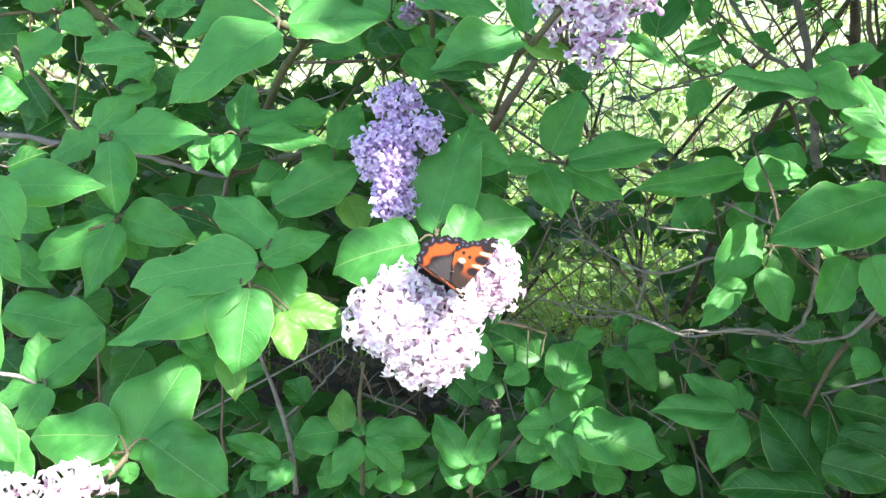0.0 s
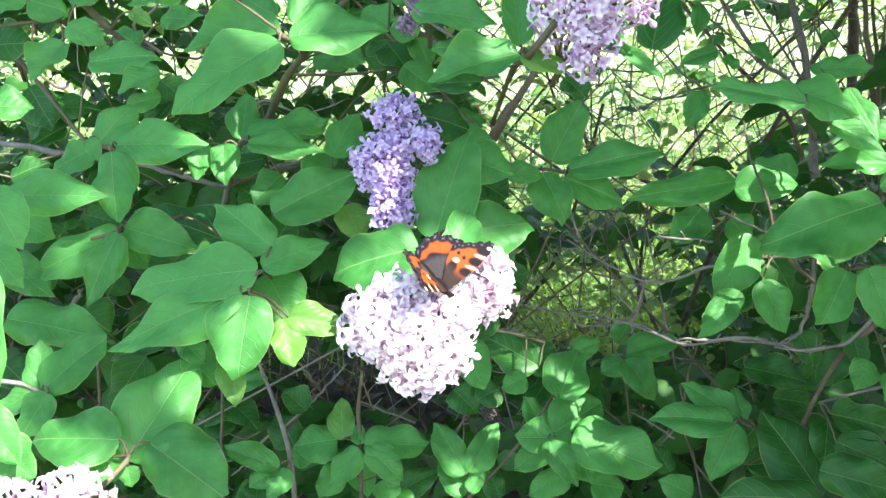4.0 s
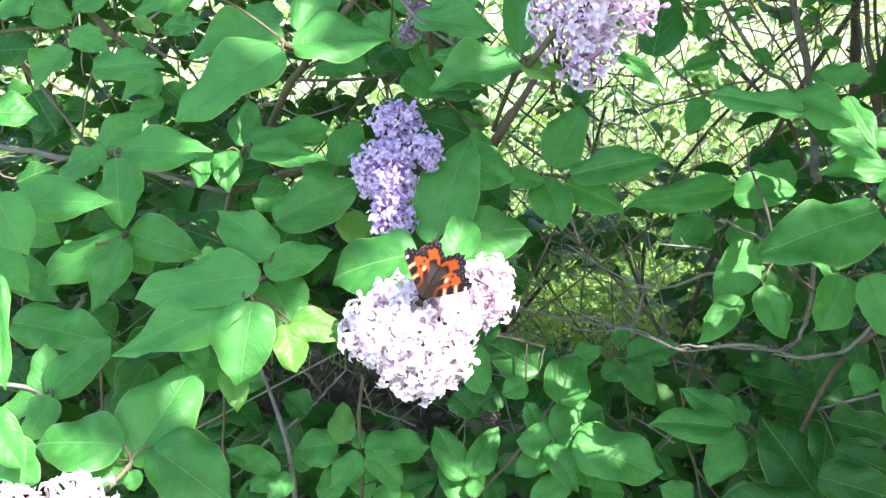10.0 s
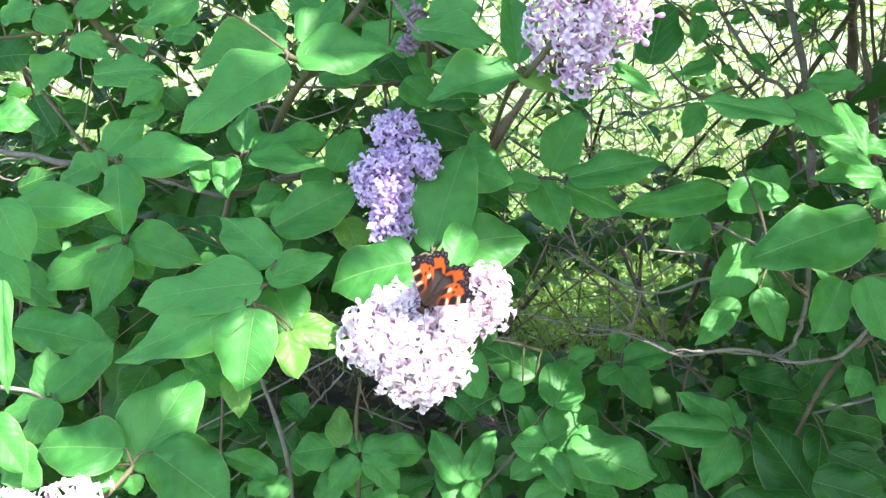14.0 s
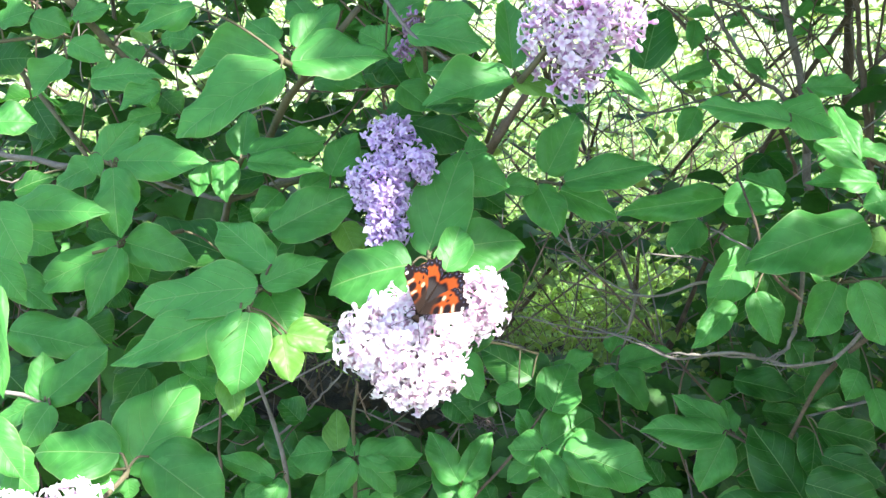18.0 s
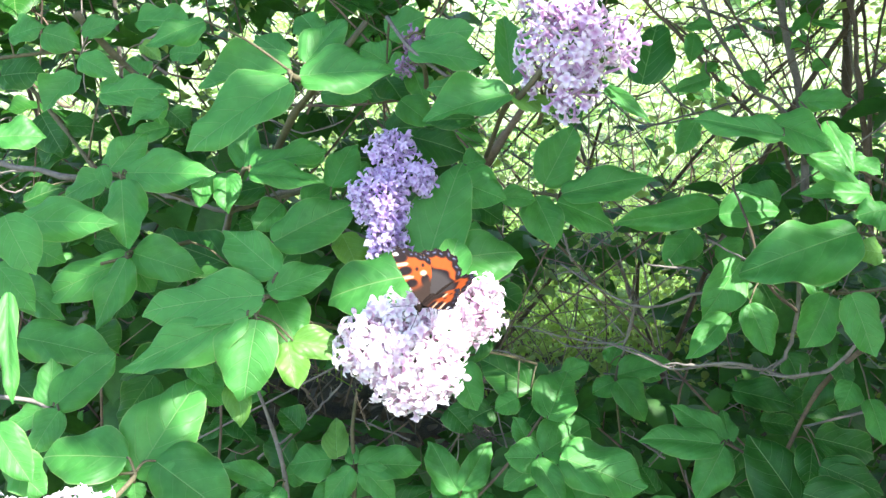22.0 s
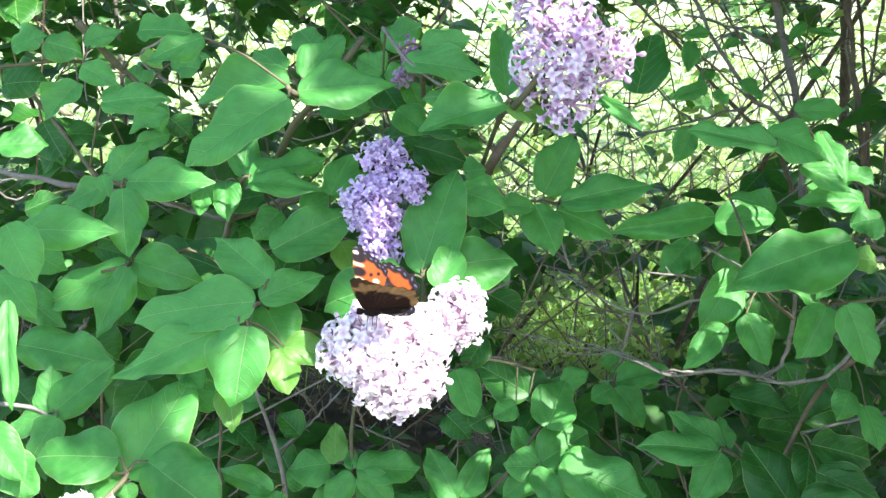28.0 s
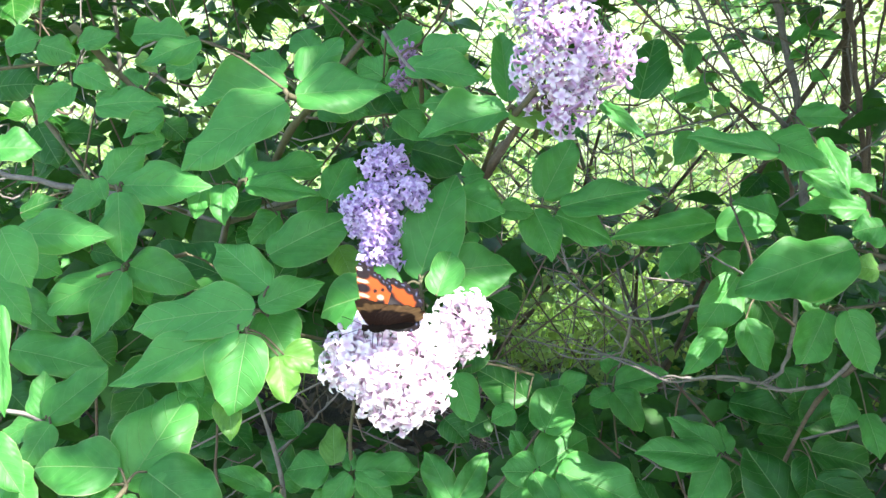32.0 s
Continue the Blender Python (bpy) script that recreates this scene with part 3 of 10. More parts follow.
upper_left = branch("lilac_branch", (-0.0816, 0.4758, 1.1829), 'lilac branch with big pale veined leaves near its tip')
stem(upper_left, [(-0.0356, 0.1112, -0.0747), (-0.0139, 0.0828, -0.0358), (0.0043, 0.0484, -0.0132), (0.0015, 0.0002, 0.0005), (-0.0015, 0.0015, 0.0041)], 0.0028, 0.0012)
stem(upper_left, [(0.0043, 0.0484, -0.0132), (0.0341, 0.072, 0.0224)], 0.0024, 0.0020)
leaf(upper_left, (0.0009, -0.0107, -0.0002), (-0.0505, -0.025, -0.0299), (-0.09, -0.68, 0.72), 0.0348, 1)
stem(upper_left, [(0.0015, 0.0002, 0.0005), (0.0012, -0.0053, 0.0032), (0.0009, -0.0107, -0.0002)], 0.0008, 0.0006, TWIG_GREEN, "leaf_stalk")
leaf(upper_left, (-0.0052, 0.0327, 0.0022), (-0.052, -0.0102, -0.009), (0, -0.66, 0.75), 0.0301, 6)
stem(upper_left, [(0.0031, 0.0291, -0.0077), (-0.001, 0.0309, 0.0002), (-0.0052, 0.0327, 0.0022)], 0.0008, 0.0006, TWIG_GREEN, "leaf_stalk")
leaf(upper_left, (0.0027, 0.0106, 0), (0.0518, 0.0041, 0.0033), (0, -0.63, 0.78), 0.0321, 2)
leaf(upper_left, (0.0041, 0.0232, 0.0052), (0.0206, 0.0268, 0.0227), (-0.03, -0.63, 0.77), 0.0234, 2)
stem(upper_left, [(0.0026, 0.0195, -0.005), (0.0034, 0.0213, 0.0031), (0.0041, 0.0232, 0.0052)], 0.0008, 0.0006, TWIG_GREEN, "leaf_stalk")
leaf(upper_left, (-0.0101, 0.0448, 0.0062), (-0.0193, 0.0131, 0.0111), (-0.06, -0.7, 0.71), 0.0201, 5)
stem(upper_left, [(0.0037, 0.0388, -0.0105), (-0.0032, 0.0418, 0.0009), (-0.0101, 0.0448, 0.0062)], 0.0008, 0.0006, TWIG_GREEN, "leaf_stalk")
leaf(upper_left, (-0.0441, 0.0002, 0.0297), (-0.0278, -0.0141, -0.01), (0.13, -0.73, 0.67), 0.0166, 4)
stem(upper_left, [(-0.0015, 0.0015, 0.0041), (-0.0228, 0.0008, 0.0199), (-0.0441, 0.0002, 0.0297)], 0.0008, 0.0006, TWIG_GREEN, "leaf_stalk")
leaf(upper_left, (0.0186, 0.0786, -0.0178), (0.0174, -0.0051, -0.0043), (-0.07, -0.76, 0.64), 0.0179, 7)
stem(upper_left, [(-0.0039, 0.0639, -0.0234), (0.0074, 0.0713, -0.0176), (0.0186, 0.0786, -0.0178)], 0.0008, 0.0006, TWIG_GREEN, "leaf_stalk")
leaf(upper_left, (0.0035, 0.0875, -0.0227), (0.0317, -0.0032, 0.0039), (-0.16, -0.62, 0.77), 0.0245, 3)
stem(upper_left, [(-0.0103, 0.0759, -0.0312), (-0.0034, 0.0817, -0.024), (0.0035, 0.0875, -0.0227)], 0.0008, 0.0006, TWIG_GREEN, "leaf_stalk")
leaf(upper_left, (-0.0731, 0.0959, 0.0003), (-0.0154, 0.0054, 0.0011), (-0.17, -0.63, 0.75), 0.0196, 2)
leaf(upper_left, (0.0059, 0.0595, 0.0172), (-0.0102, 0.0077, 0.0119), (0.11, -0.79, 0.6), 0.0202, 0)
stem(upper_left, [(0.0192, 0.0602, 0.0046), (0.0125, 0.0598, 0.0139), (0.0059, 0.0595, 0.0172)], 0.0008, 0.0006, TWIG_GREEN, "leaf_stalk")

upper_left_far = branch("lilac_branch", (-0.2484, 0.6329, 1.176), 'lilac branch with small shaded leaves')
stem(upper_left_far, [(-0.0517, -0.0214, -0.0004), (-0.0188, -0.0098, 0.0023), (0.0039, 0, 0), (0.0251, -0.0013, -0.0036)], 0.0014, 0.0011)
stem(upper_left_far, [(0.0005, -0.0108, 0.0287), (0.0193, 0, 0), (0.0411, 0.0024, -0.0226)], 0.0030, 0.0020)
stem(upper_left_far, [(-0.0478, 0.0122, -0.0248), (-0.0236, -0.0059, -0.0454), (0.0232, -0.067, -0.0671)], 0.0016, 0.0012)
leaf(upper_left_far, (-0.0324, -0.0789, -0.0413), (0.0282, 0.0058, -0.0001), (0.14, -0.69, 0.71), 0.0247, 7)
leaf(upper_left_far, (0.0095, -0.0451, -0.0071), (-0.0156, -0.0211, -0.019), (0.03, -0.68, 0.73), 0.0242, 6)
stem(upper_left_far, [(-0.0075, -0.0049, 0.0011), (0.001, -0.025, 0), (0.0095, -0.0451, -0.0071)], 0.0008, 0.0006, TWIG_GREEN, "leaf_stalk")
leaf(upper_left_far, (0.0117, -0.0413, 0.0034), (0.0252, -0.0101, -0.0107), (-0.12, -0.85, 0.52), 0.0174, 2)
stem(upper_left_far, [(0.009, -0.006, 0.0158), (0.0103, -0.0236, 0.0126), (0.0117, -0.0413, 0.0034)], 0.0008, 0.0006, TWIG_GREEN, "leaf_stalk")
leaf(upper_left_far, (0.0289, -0.0595, -0.0174), (0.0461, -0.0063, 0.0059), (-0.18, -0.64, 0.75), 0.0244, 1)
stem(upper_left_far, [(0.0139, -0.0548, -0.0628), (0.0214, -0.0571, -0.0371), (0.0289, -0.0595, -0.0174)], 0.0008, 0.0006, TWIG_GREEN, "leaf_stalk")
leaf(upper_left_far, (0.0746, -0.072, -0.0223), (-0.0231, -0.0096, -0.0101), (-0.04, -0.67, 0.74), 0.0169, 6)
leaf(upper_left_far, (0.0491, -0.0294, -0.0222), (0.0114, -0.013, -0.0163), (0.15, -0.72, 0.68), 0.0197, 3)
stem(upper_left_far, [(0.0411, 0.0024, -0.0226), (0.0451, -0.0135, -0.0194), (0.0491, -0.0294, -0.0222)], 0.0008, 0.0006, TWIG_GREEN, "leaf_stalk")
leaf(upper_left_far, (-0.0598, -0.0053, -0.0145), (0.0303, -0.0018, 0.004), (-0.13, -0.71, 0.69), 0.0340, 7, SHADED_LEAF)
stem(upper_left_far, [(-0.0517, -0.0214, -0.0004), (-0.0557, -0.0134, -0.0045), (-0.0598, -0.0053, -0.0145)], 0.0008, 0.0006, TWIG_GREEN, "leaf_stalk")
leaf(upper_left_far, (-0.0218, -0.0153, 0.0164), (0.0253, -0.0006, -0.0072), (0.17, -0.74, 0.65), 0.0243, 1)
stem(upper_left_far, [(-0.0221, -0.011, 0.002), (-0.022, -0.0131, 0.0122), (-0.0218, -0.0153, 0.0164)], 0.0008, 0.0006, TWIG_GREEN, "leaf_stalk")
leaf(upper_left_far, (-0.0442, -0.0166, 0.0129), (0.0226, 0.0027, 0.0088), (-0.18, -0.7, 0.69), 0.0250, 7)
stem(upper_left_far, [(-0.0418, -0.018, 0.0004), (-0.043, -0.0173, 0.0096), (-0.0442, -0.0166, 0.0129)], 0.0008, 0.0006, TWIG_GREEN, "leaf_stalk")
leaf(upper_left_far, (0.0043, -0.0153, 0.0164), (0.025, 0.0059, 0.0067), (0.03, -0.8, 0.6), 0.0175, 2)
stem(upper_left_far, [(0.0062, -0.0076, 0.0201), (0.0052, -0.0114, 0.0213), (0.0043, -0.0153, 0.0164)], 0.0008, 0.0006, TWIG_GREEN, "leaf_stalk")
leaf(upper_left_far, (0.064, -0.037, -0.0432), (-0.0277, 0.0025, -0.0062), (-0.19, -0.82, 0.54), 0.0155, 0)
leaf(upper_left_far, (-0.0489, 0.0254, -0.0472), (0.0217, -0.022, -0.0242), (-0.08, -0.77, 0.63), 0.0287, 1, SHADED_LEAF)
stem(upper_left_far, [(-0.0442, 0.0095, -0.0279), (-0.0465, 0.0175, -0.0346), (-0.0489, 0.0254, -0.0472)], 0.0008, 0.0006, TWIG_GREEN, "leaf_stalk")
leaf(upper_left_far, (-0.0283, 0.0212, -0.0588), (-0.017, -0.0161, -0.0213), (-0.17, -0.72, 0.67), 0.0262, 6, SHADED_LEAF)
stem(upper_left_far, [(-0.0297, -0.0013, -0.0402), (-0.029, 0.0099, -0.0465), (-0.0283, 0.0212, -0.0588)], 0.0008, 0.0006, TWIG_GREEN, "leaf_stalk")
leaf(upper_left_far, (0.0692, -0.0949, 0.0317), (0.0338, -0.0055, 0.0004), (-0.11, -0.62, 0.78), 0.0225, 6)
leaf(upper_left_far, (0.0521, -0.0384, 0.0116), (0.0145, -0.0091, -0.0078), (-0.11, -0.74, 0.67), 0.0111, 6, YOUNG_LEAF)
stem(upper_left_far, [(0.0251, -0.0013, -0.0036), (0.0386, -0.0198, 0.007), (0.0521, -0.0384, 0.0116)], 0.0008, 0.0006, TWIG_GREEN, "leaf_stalk")
leaf(upper_left_far, (0.0231, -0.0053, -0.0145), (-0.0108, -0.0073, -0.0142), (-0.17, -0.82, 0.55), 0.0200, 5)
stem(upper_left_far, [(0.028, 0.001, -0.009), (0.0256, -0.0022, -0.0088), (0.0231, -0.0053, -0.0145)], 0.0008, 0.0006, TWIG_GREEN, "leaf_stalk")
leaf(upper_left_far, (0.0579, -0.0132, -0.0362), (0.0148, -0.0085, -0.01), (0.01, -0.76, 0.65), 0.0200, 7, SHADED_LEAF)
stem(upper_left_far, [(0.0411, 0.0024, -0.0226), (0.0495, -0.0054, -0.0264), (0.0579, -0.0132, -0.0362)], 0.0008, 0.0006, TWIG_GREEN, "leaf_stalk")
leaf(upper_left_far, (0.064, -0.0204, 0.0024), (0.0264, 0.0016, 0.0071), (-0.16, -0.64, 0.75), 0.0196, 3)
stem(upper_left_far, [(0.0389, 0.0022, -0.0203), (0.0514, -0.0091, -0.006), (0.064, -0.0204, 0.0024)], 0.0008, 0.0006, TWIG_GREEN, "leaf_stalk")
leaf(upper_left_far, (-0.0605, 0.0251, -0.0188), (-0.021, 0.0154, 0.0141), (0.05, -0.63, 0.77), 0.0268, 7, SHADED_LEAF)
stem(upper_left_far, [(-0.0478, 0.0122, -0.0248), (-0.0542, 0.0187, -0.0188), (-0.0605, 0.0251, -0.0188)], 0.0008, 0.0006, TWIG_GREEN, "leaf_stalk")
leaf(upper_left_far, (0.0391, 0.0048, -0.0159), (-0.0185, 0.0121, 0.0101), (-0.03, -0.67, 0.74), 0.0211, 2)
stem(upper_left_far, [(0.0367, 0.0019, -0.018), (0.0379, 0.0034, -0.014), (0.0391, 0.0048, -0.0159)], 0.0008, 0.0006, TWIG_GREEN, "leaf_stalk")

middle_left = branch("lilac_branch", (-0.1156, 0.5271, 1.1193), 'lilac branch with soft green leaves behind the purple blossom')
stem(middle_left, [(-0.0325, 0.0609, -0.0665), (-0.0194, 0.0298, -0.0351), (-0.0045, 0.0043, -0.0028), (0.0017, 0.0002, 0.0006)], 0.0020, 0.0010)
stem(middle_left, [(-0.0194, 0.0298, -0.0351), (0.0059, 0.0323, -0.0283), (0.0275, 0.0341, -0.0232)], 0.0020, 0.0016)
stem(middle_left, [(0.0873, -0.0161, -0.0442), (0.0672, -0.0136, -0.0373), (0.0504, -0.0122, -0.0335), (0.0188, -0.0339, -0.0347)], 0.0016, 0.0012, BARK_GREY)
leaf(middle_left, (-0.0049, 0.01, -0.0018), (0.0017, 0.018, 0.0258), (-0.05, -0.82, 0.57), 0.0200, 2)
stem(middle_left, [(-0.0052, 0.0056, -0.0044), (-0.005, 0.0078, -0.0001), (-0.0049, 0.01, -0.0018)], 0.0008, 0.0006, TWIG_GREEN, "leaf_stalk")
leaf(middle_left, (0.0007, 0.0009, 0.0025), (0.0474, 0.0056, 0.009), (-0.07, -0.65, 0.76), 0.0209, 4)
leaf(middle_left, (0.0028, -0.0103, 0.0009), (0.0448, -0.0038, -0.0041), (0.02, -0.64, 0.77), 0.0182, 2)
stem(middle_left, [(0.0017, 0.0002, 0.0006), (0.0022, -0.005, 0.0038), (0.0028, -0.0103, 0.0009)], 0.0008, 0.0006, TWIG_GREEN, "leaf_stalk")
leaf(middle_left, (0.0504, -0.0034, -0.0095), (0.0128, 0.016, 0.0245), (-0.2, -0.77, 0.61), 0.0227, 1)
stem(middle_left, [(0.0504, -0.0122, -0.0335), (0.0504, -0.0078, -0.0185), (0.0504, -0.0034, -0.0095)], 0.0008, 0.0006, TWIG_GREEN, "leaf_stalk")
leaf(middle_left, (0.0584, 0.0159, -0.0147), (0.0115, 0.015, 0.0142), (-0.01, -0.69, 0.73), 0.0217, 7)
stem(middle_left, [(0.0521, -0.0123, -0.0338), (0.0552, 0.0018, -0.0213), (0.0584, 0.0159, -0.0147)], 0.0008, 0.0006, TWIG_GREEN, "leaf_stalk")
leaf(middle_left, (0.0226, -0.0529, -0.0283), (0.0473, 0.0179, 0.0201), (0, -0.75, 0.67), 0.0305, 1)
stem(middle_left, [(0.0188, -0.0339, -0.0347), (0.0207, -0.0434, -0.0285), (0.0226, -0.0529, -0.0283)], 0.0008, 0.0006, TWIG_GREEN, "leaf_stalk")
leaf(middle_left, (-0.0278, 0.0092, -0.004), (-0.0036, -0.0153, -0.0179), (0.01, -0.76, 0.65), 0.0150, 4)
stem(middle_left, [(-0.0082, 0.0107, -0.0109), (-0.018, 0.0099, -0.0045), (-0.0278, 0.0092, -0.004)], 0.0008, 0.0006, TWIG_GREEN, "leaf_stalk")
leaf(middle_left, (-0.0146, 0.0043, -0.0028), (0.0023, -0.0197, -0.0178), (-0.06, -0.67, 0.74), 0.0181, 0)
stem(middle_left, [(-0.006, 0.0068, -0.006), (-0.0103, 0.0056, -0.0014), (-0.0146, 0.0043, -0.0028)], 0.0008, 0.0006, TWIG_GREEN, "leaf_stalk")
leaf(middle_left, (0.0042, 0.0256, -0.0173), (-0.0305, -0.008, -0.0051), (0.07, -0.71, 0.7), 0.0191, 5, SHADED_LEAF)
stem(middle_left, [(0.0059, 0.0323, -0.0283), (0.005, 0.0289, -0.0198), (0.0042, 0.0256, -0.0173)], 0.0008, 0.0006, TWIG_GREEN, "leaf_stalk")
leaf(middle_left, (0.0397, 0.0305, -0.0039), (-0.0193, 0.015, 0.013), (0.02, -0.64, 0.77), 0.0193, 4)
stem(middle_left, [(0.0275, 0.0341, -0.0232), (0.0336, 0.0323, -0.0106), (0.0397, 0.0305, -0.0039)], 0.0008, 0.0006, TWIG_GREEN, "leaf_stalk")
leaf(middle_left, (0.0582, -0.0227, -0.0332), (0.0104, -0.0125, -0.0165), (0.17, -0.73, 0.66), 0.0209, 7, YOUNG_LEAF)
stem(middle_left, [(0.0588, -0.0129, -0.0354), (0.0585, -0.0178, -0.0313), (0.0582, -0.0227, -0.0332)], 0.0008, 0.0006, TWIG_GREEN, "leaf_stalk")
leaf(middle_left, (0.0184, 0.0027, -0.0217), (-0.0156, -0.013, -0.0138), (0.05, -0.75, 0.66), 0.0209, 2)
stem(middle_left, [(0.0017, 0.0002, 0.0006), (0.01, 0.0015, -0.0075), (0.0184, 0.0027, -0.0217)], 0.0008, 0.0006, TWIG_GREEN, "leaf_stalk")
leaf(middle_left, (0.0306, 0.0124, -0.0245), (0.0204, 0.0089, 0.012), (-0.1, -0.71, 0.69), 0.0190, 5)
stem(middle_left, [(0.0275, 0.0341, -0.0232), (0.029, 0.0232, -0.0209), (0.0306, 0.0124, -0.0245)], 0.0008, 0.0006, TWIG_GREEN, "leaf_stalk")
leaf(middle_left, (0.0708, 0.0353, -0.0199), (-0.0222, 0.0056, 0.0022), (-0.16, -0.83, 0.54), 0.0148, 2, SHADED_LEAF)
stem(middle_left, [(0.0275, 0.0341, -0.0232), (0.0492, 0.0347, -0.0185), (0.0708, 0.0353, -0.0199)], 0.0008, 0.0006, TWIG_GREEN, "leaf_stalk")
leaf(middle_left, (-0.0338, 0.0366, -0.0165), (-0.0186, 0.0044, 0.0063), (0.07, -0.71, 0.7), 0.0198, 4, SHADED_LEAF)
stem(middle_left, [(-0.0179, 0.0272, -0.0319), (-0.0259, 0.0319, -0.0212), (-0.0338, 0.0366, -0.0165)], 0.0008, 0.0006, TWIG_GREEN, "leaf_stalk")
leaf(middle_left, (0.0023, 0.0255, -0.047), (-0.0147, 0.0049, 0.0098), (0.16, -0.76, 0.63), 0.0233, 5, SHADED_LEAF)
stem(middle_left, [(-0.003, 0.0314, -0.0307), (-0.0004, 0.0284, -0.0358), (0.0023, 0.0255, -0.047)], 0.0008, 0.0006, TWIG_GREEN, "leaf_stalk")

centre = branch("lilac_branch", (-0.0056, 0.4408, 1.0868), 'lilac sprig whose upright leaves frame the white blossom')
stem(centre, [(0.0012, 0.0164, -0.0426), (0.0007, 0.0175, -0.0163), (-0.0002, 0.0198, -0.0041)], 0.0016, 0.0012)
leaf(centre, (-0.0012, 0.0245, -0.0058), (0.0194, 0.0337, 0.055), (-0.14, -0.82, 0.55), 0.0356, 3)
stem(centre, [(-0.0002, 0.0197, -0.0047), (-0.0007, 0.0221, -0.0022), (-0.0012, 0.0245, -0.0058)], 0.0008, 0.0006, TWIG_GREEN, "leaf_stalk")
leaf(centre, (0.0074, 0.0303, -0.0046), (0.0468, 0.0101, 0.0038), (0.09, -0.68, 0.72), 0.0339, 1)
stem(centre, [(-0.0002, 0.0198, -0.0041), (0.0036, 0.025, -0.0013), (0.0074, 0.0303, -0.0046)], 0.0008, 0.0006, TWIG_GREEN, "leaf_stalk")
leaf(centre, (0.0089, 0.0094, -0.0092), (0.0083, 0.0175, 0.0214), (0, -0.77, 0.63), 0.0200, 6)
stem(centre, [(0.0003, 0.0184, -0.0114), (0.0046, 0.0139, -0.0073), (0.0089, 0.0094, -0.0092)], 0.0008, 0.0006, TWIG_GREEN, "leaf_stalk")
leaf(centre, (-0.0093, 0.0154, -0.0073), (-0.0475, -0.0041, -0.0098), (-0.09, -0.68, 0.72), 0.0401, 0)
stem(centre, [(0, 0.0192, -0.0071), (-0.0047, 0.0173, -0.0042), (-0.0093, 0.0154, -0.0073)], 0.0008, 0.0006, TWIG_GREEN, "leaf_stalk")

centre_right = branch("lilac_branch", (0.0671, 0.5612, 1.096), 'lilac twig with dull green leaves beside the gap')
stem(centre_right, [(-0.0339, 0.0453, 0.0075), (-0.0052, 0.0413, 0.055)], 0.0030, 0.0022, BARK_BROWN)
stem(centre_right, [(-0.0235, 0, 0), (0.0018, -0.0002, -0.0007), (0.0144, -0.001, -0.0027), (0.0322, 0.0206, -0.0018)], 0.0012, 0.0009)
leaf(centre_right, (-0.0555, -0.0558, 0.022), (0.028, -0.0093, -0.0081), (-0.07, -0.77, 0.64), 0.0269, 2)
leaf(centre_right, (-0.0267, -0.0203, 0.0027), (0.0214, -0.0026, -0.0007), (-0.09, -0.85, 0.53), 0.0149, 0)
stem(centre_right, [(-0.0235, 0, 0), (-0.0251, -0.0102, 0.0043), (-0.0267, -0.0203, 0.0027)], 0.0008, 0.0006, TWIG_GREEN, "leaf_stalk")
leaf(centre_right, (-0.0047, -0.0106, 0), (0.0127, -0.0254, -0.0236), (0.01, -0.68, 0.74), 0.0264, 1)
stem(centre_right, [(-0.0045, -0.0002, -0.0005), (-0.0046, -0.0054, 0.0027), (-0.0047, -0.0106, 0)], 0.0008, 0.0006, TWIG_GREEN, "leaf_stalk")
leaf(centre_right, (0.0095, -0.0116, -0.0027), (0.0375, -0.0093, -0.0141), (0.12, -0.66, 0.74), 0.0250, 1)
stem(centre_right, [(0.01, -0.0007, -0.002), (0.0097, -0.0062, 0.0007), (0.0095, -0.0116, -0.0027)], 0.0008, 0.0006, TWIG_GREEN, "leaf_stalk")
leaf(centre_right, (0.0018, 0.0015, 0.0041), (0.0222, 0.024, 0.0353), (0.1, -0.85, 0.52), 0.0283, 2)
stem(centre_right, [(0.0018, -0.0002, -0.0007), (0.0018, 0.0006, 0.0047), (0.0018, 0.0015, 0.0041)], 0.0008, 0.0006, TWIG_GREEN, "leaf_stalk")
leaf(centre_right, (0.0123, -0.0099, 0.002), (0.0609, 0.0044, 0.0127), (-0.12, -0.62, 0.78), 0.0268, 1)
stem(centre_right, [(0.0119, -0.0008, -0.0023), (0.0121, -0.0054, 0.0028), (0.0123, -0.0099, 0.002)], 0.0008, 0.0006, TWIG_GREEN, "leaf_stalk")
leaf(centre_right, (-0.0835, 0.0319, 0.0291), (0.038, -0.0064, -0.0099), (0.1, -0.62, 0.78), 0.0323, 1, SHADED_LEAF)
leaf(centre_right, (-0.0505, 0.0062, 0.017), (0.0144, 0.0006, 0.0035), (-0.13, -0.74, 0.66), 0.0196, 3)
stem(centre_right, [(-0.0235, 0, 0), (-0.037, 0.0031, 0.0115), (-0.0505, 0.0062, 0.017)], 0.0008, 0.0006, TWIG_GREEN, "leaf_stalk")
leaf(centre_right, (-0.0443, 0.0168, -0.0123), (0.0202, -0.0089, -0.009), (0.05, -0.66, 0.75), 0.0249, 4, SHADED_LEAF)
stem(centre_right, [(-0.0235, 0, 0), (-0.0339, 0.0084, -0.0032), (-0.0443, 0.0168, -0.0123)], 0.0008, 0.0006, TWIG_GREEN, "leaf_stalk")
leaf(centre_right, (-0.1057, 0.0929, 0.0212), (0.0286, 0.0083, 0.0025), (0.14, -0.69, 0.71), 0.0270, 3, SHADED_LEAF)
leaf(centre_right, (0.0162, 0.0598, 0.0474), (0.0147, -0.0091, -0.0118), (0.15, -0.68, 0.71), 0.0212, 4, SHADED_LEAF)
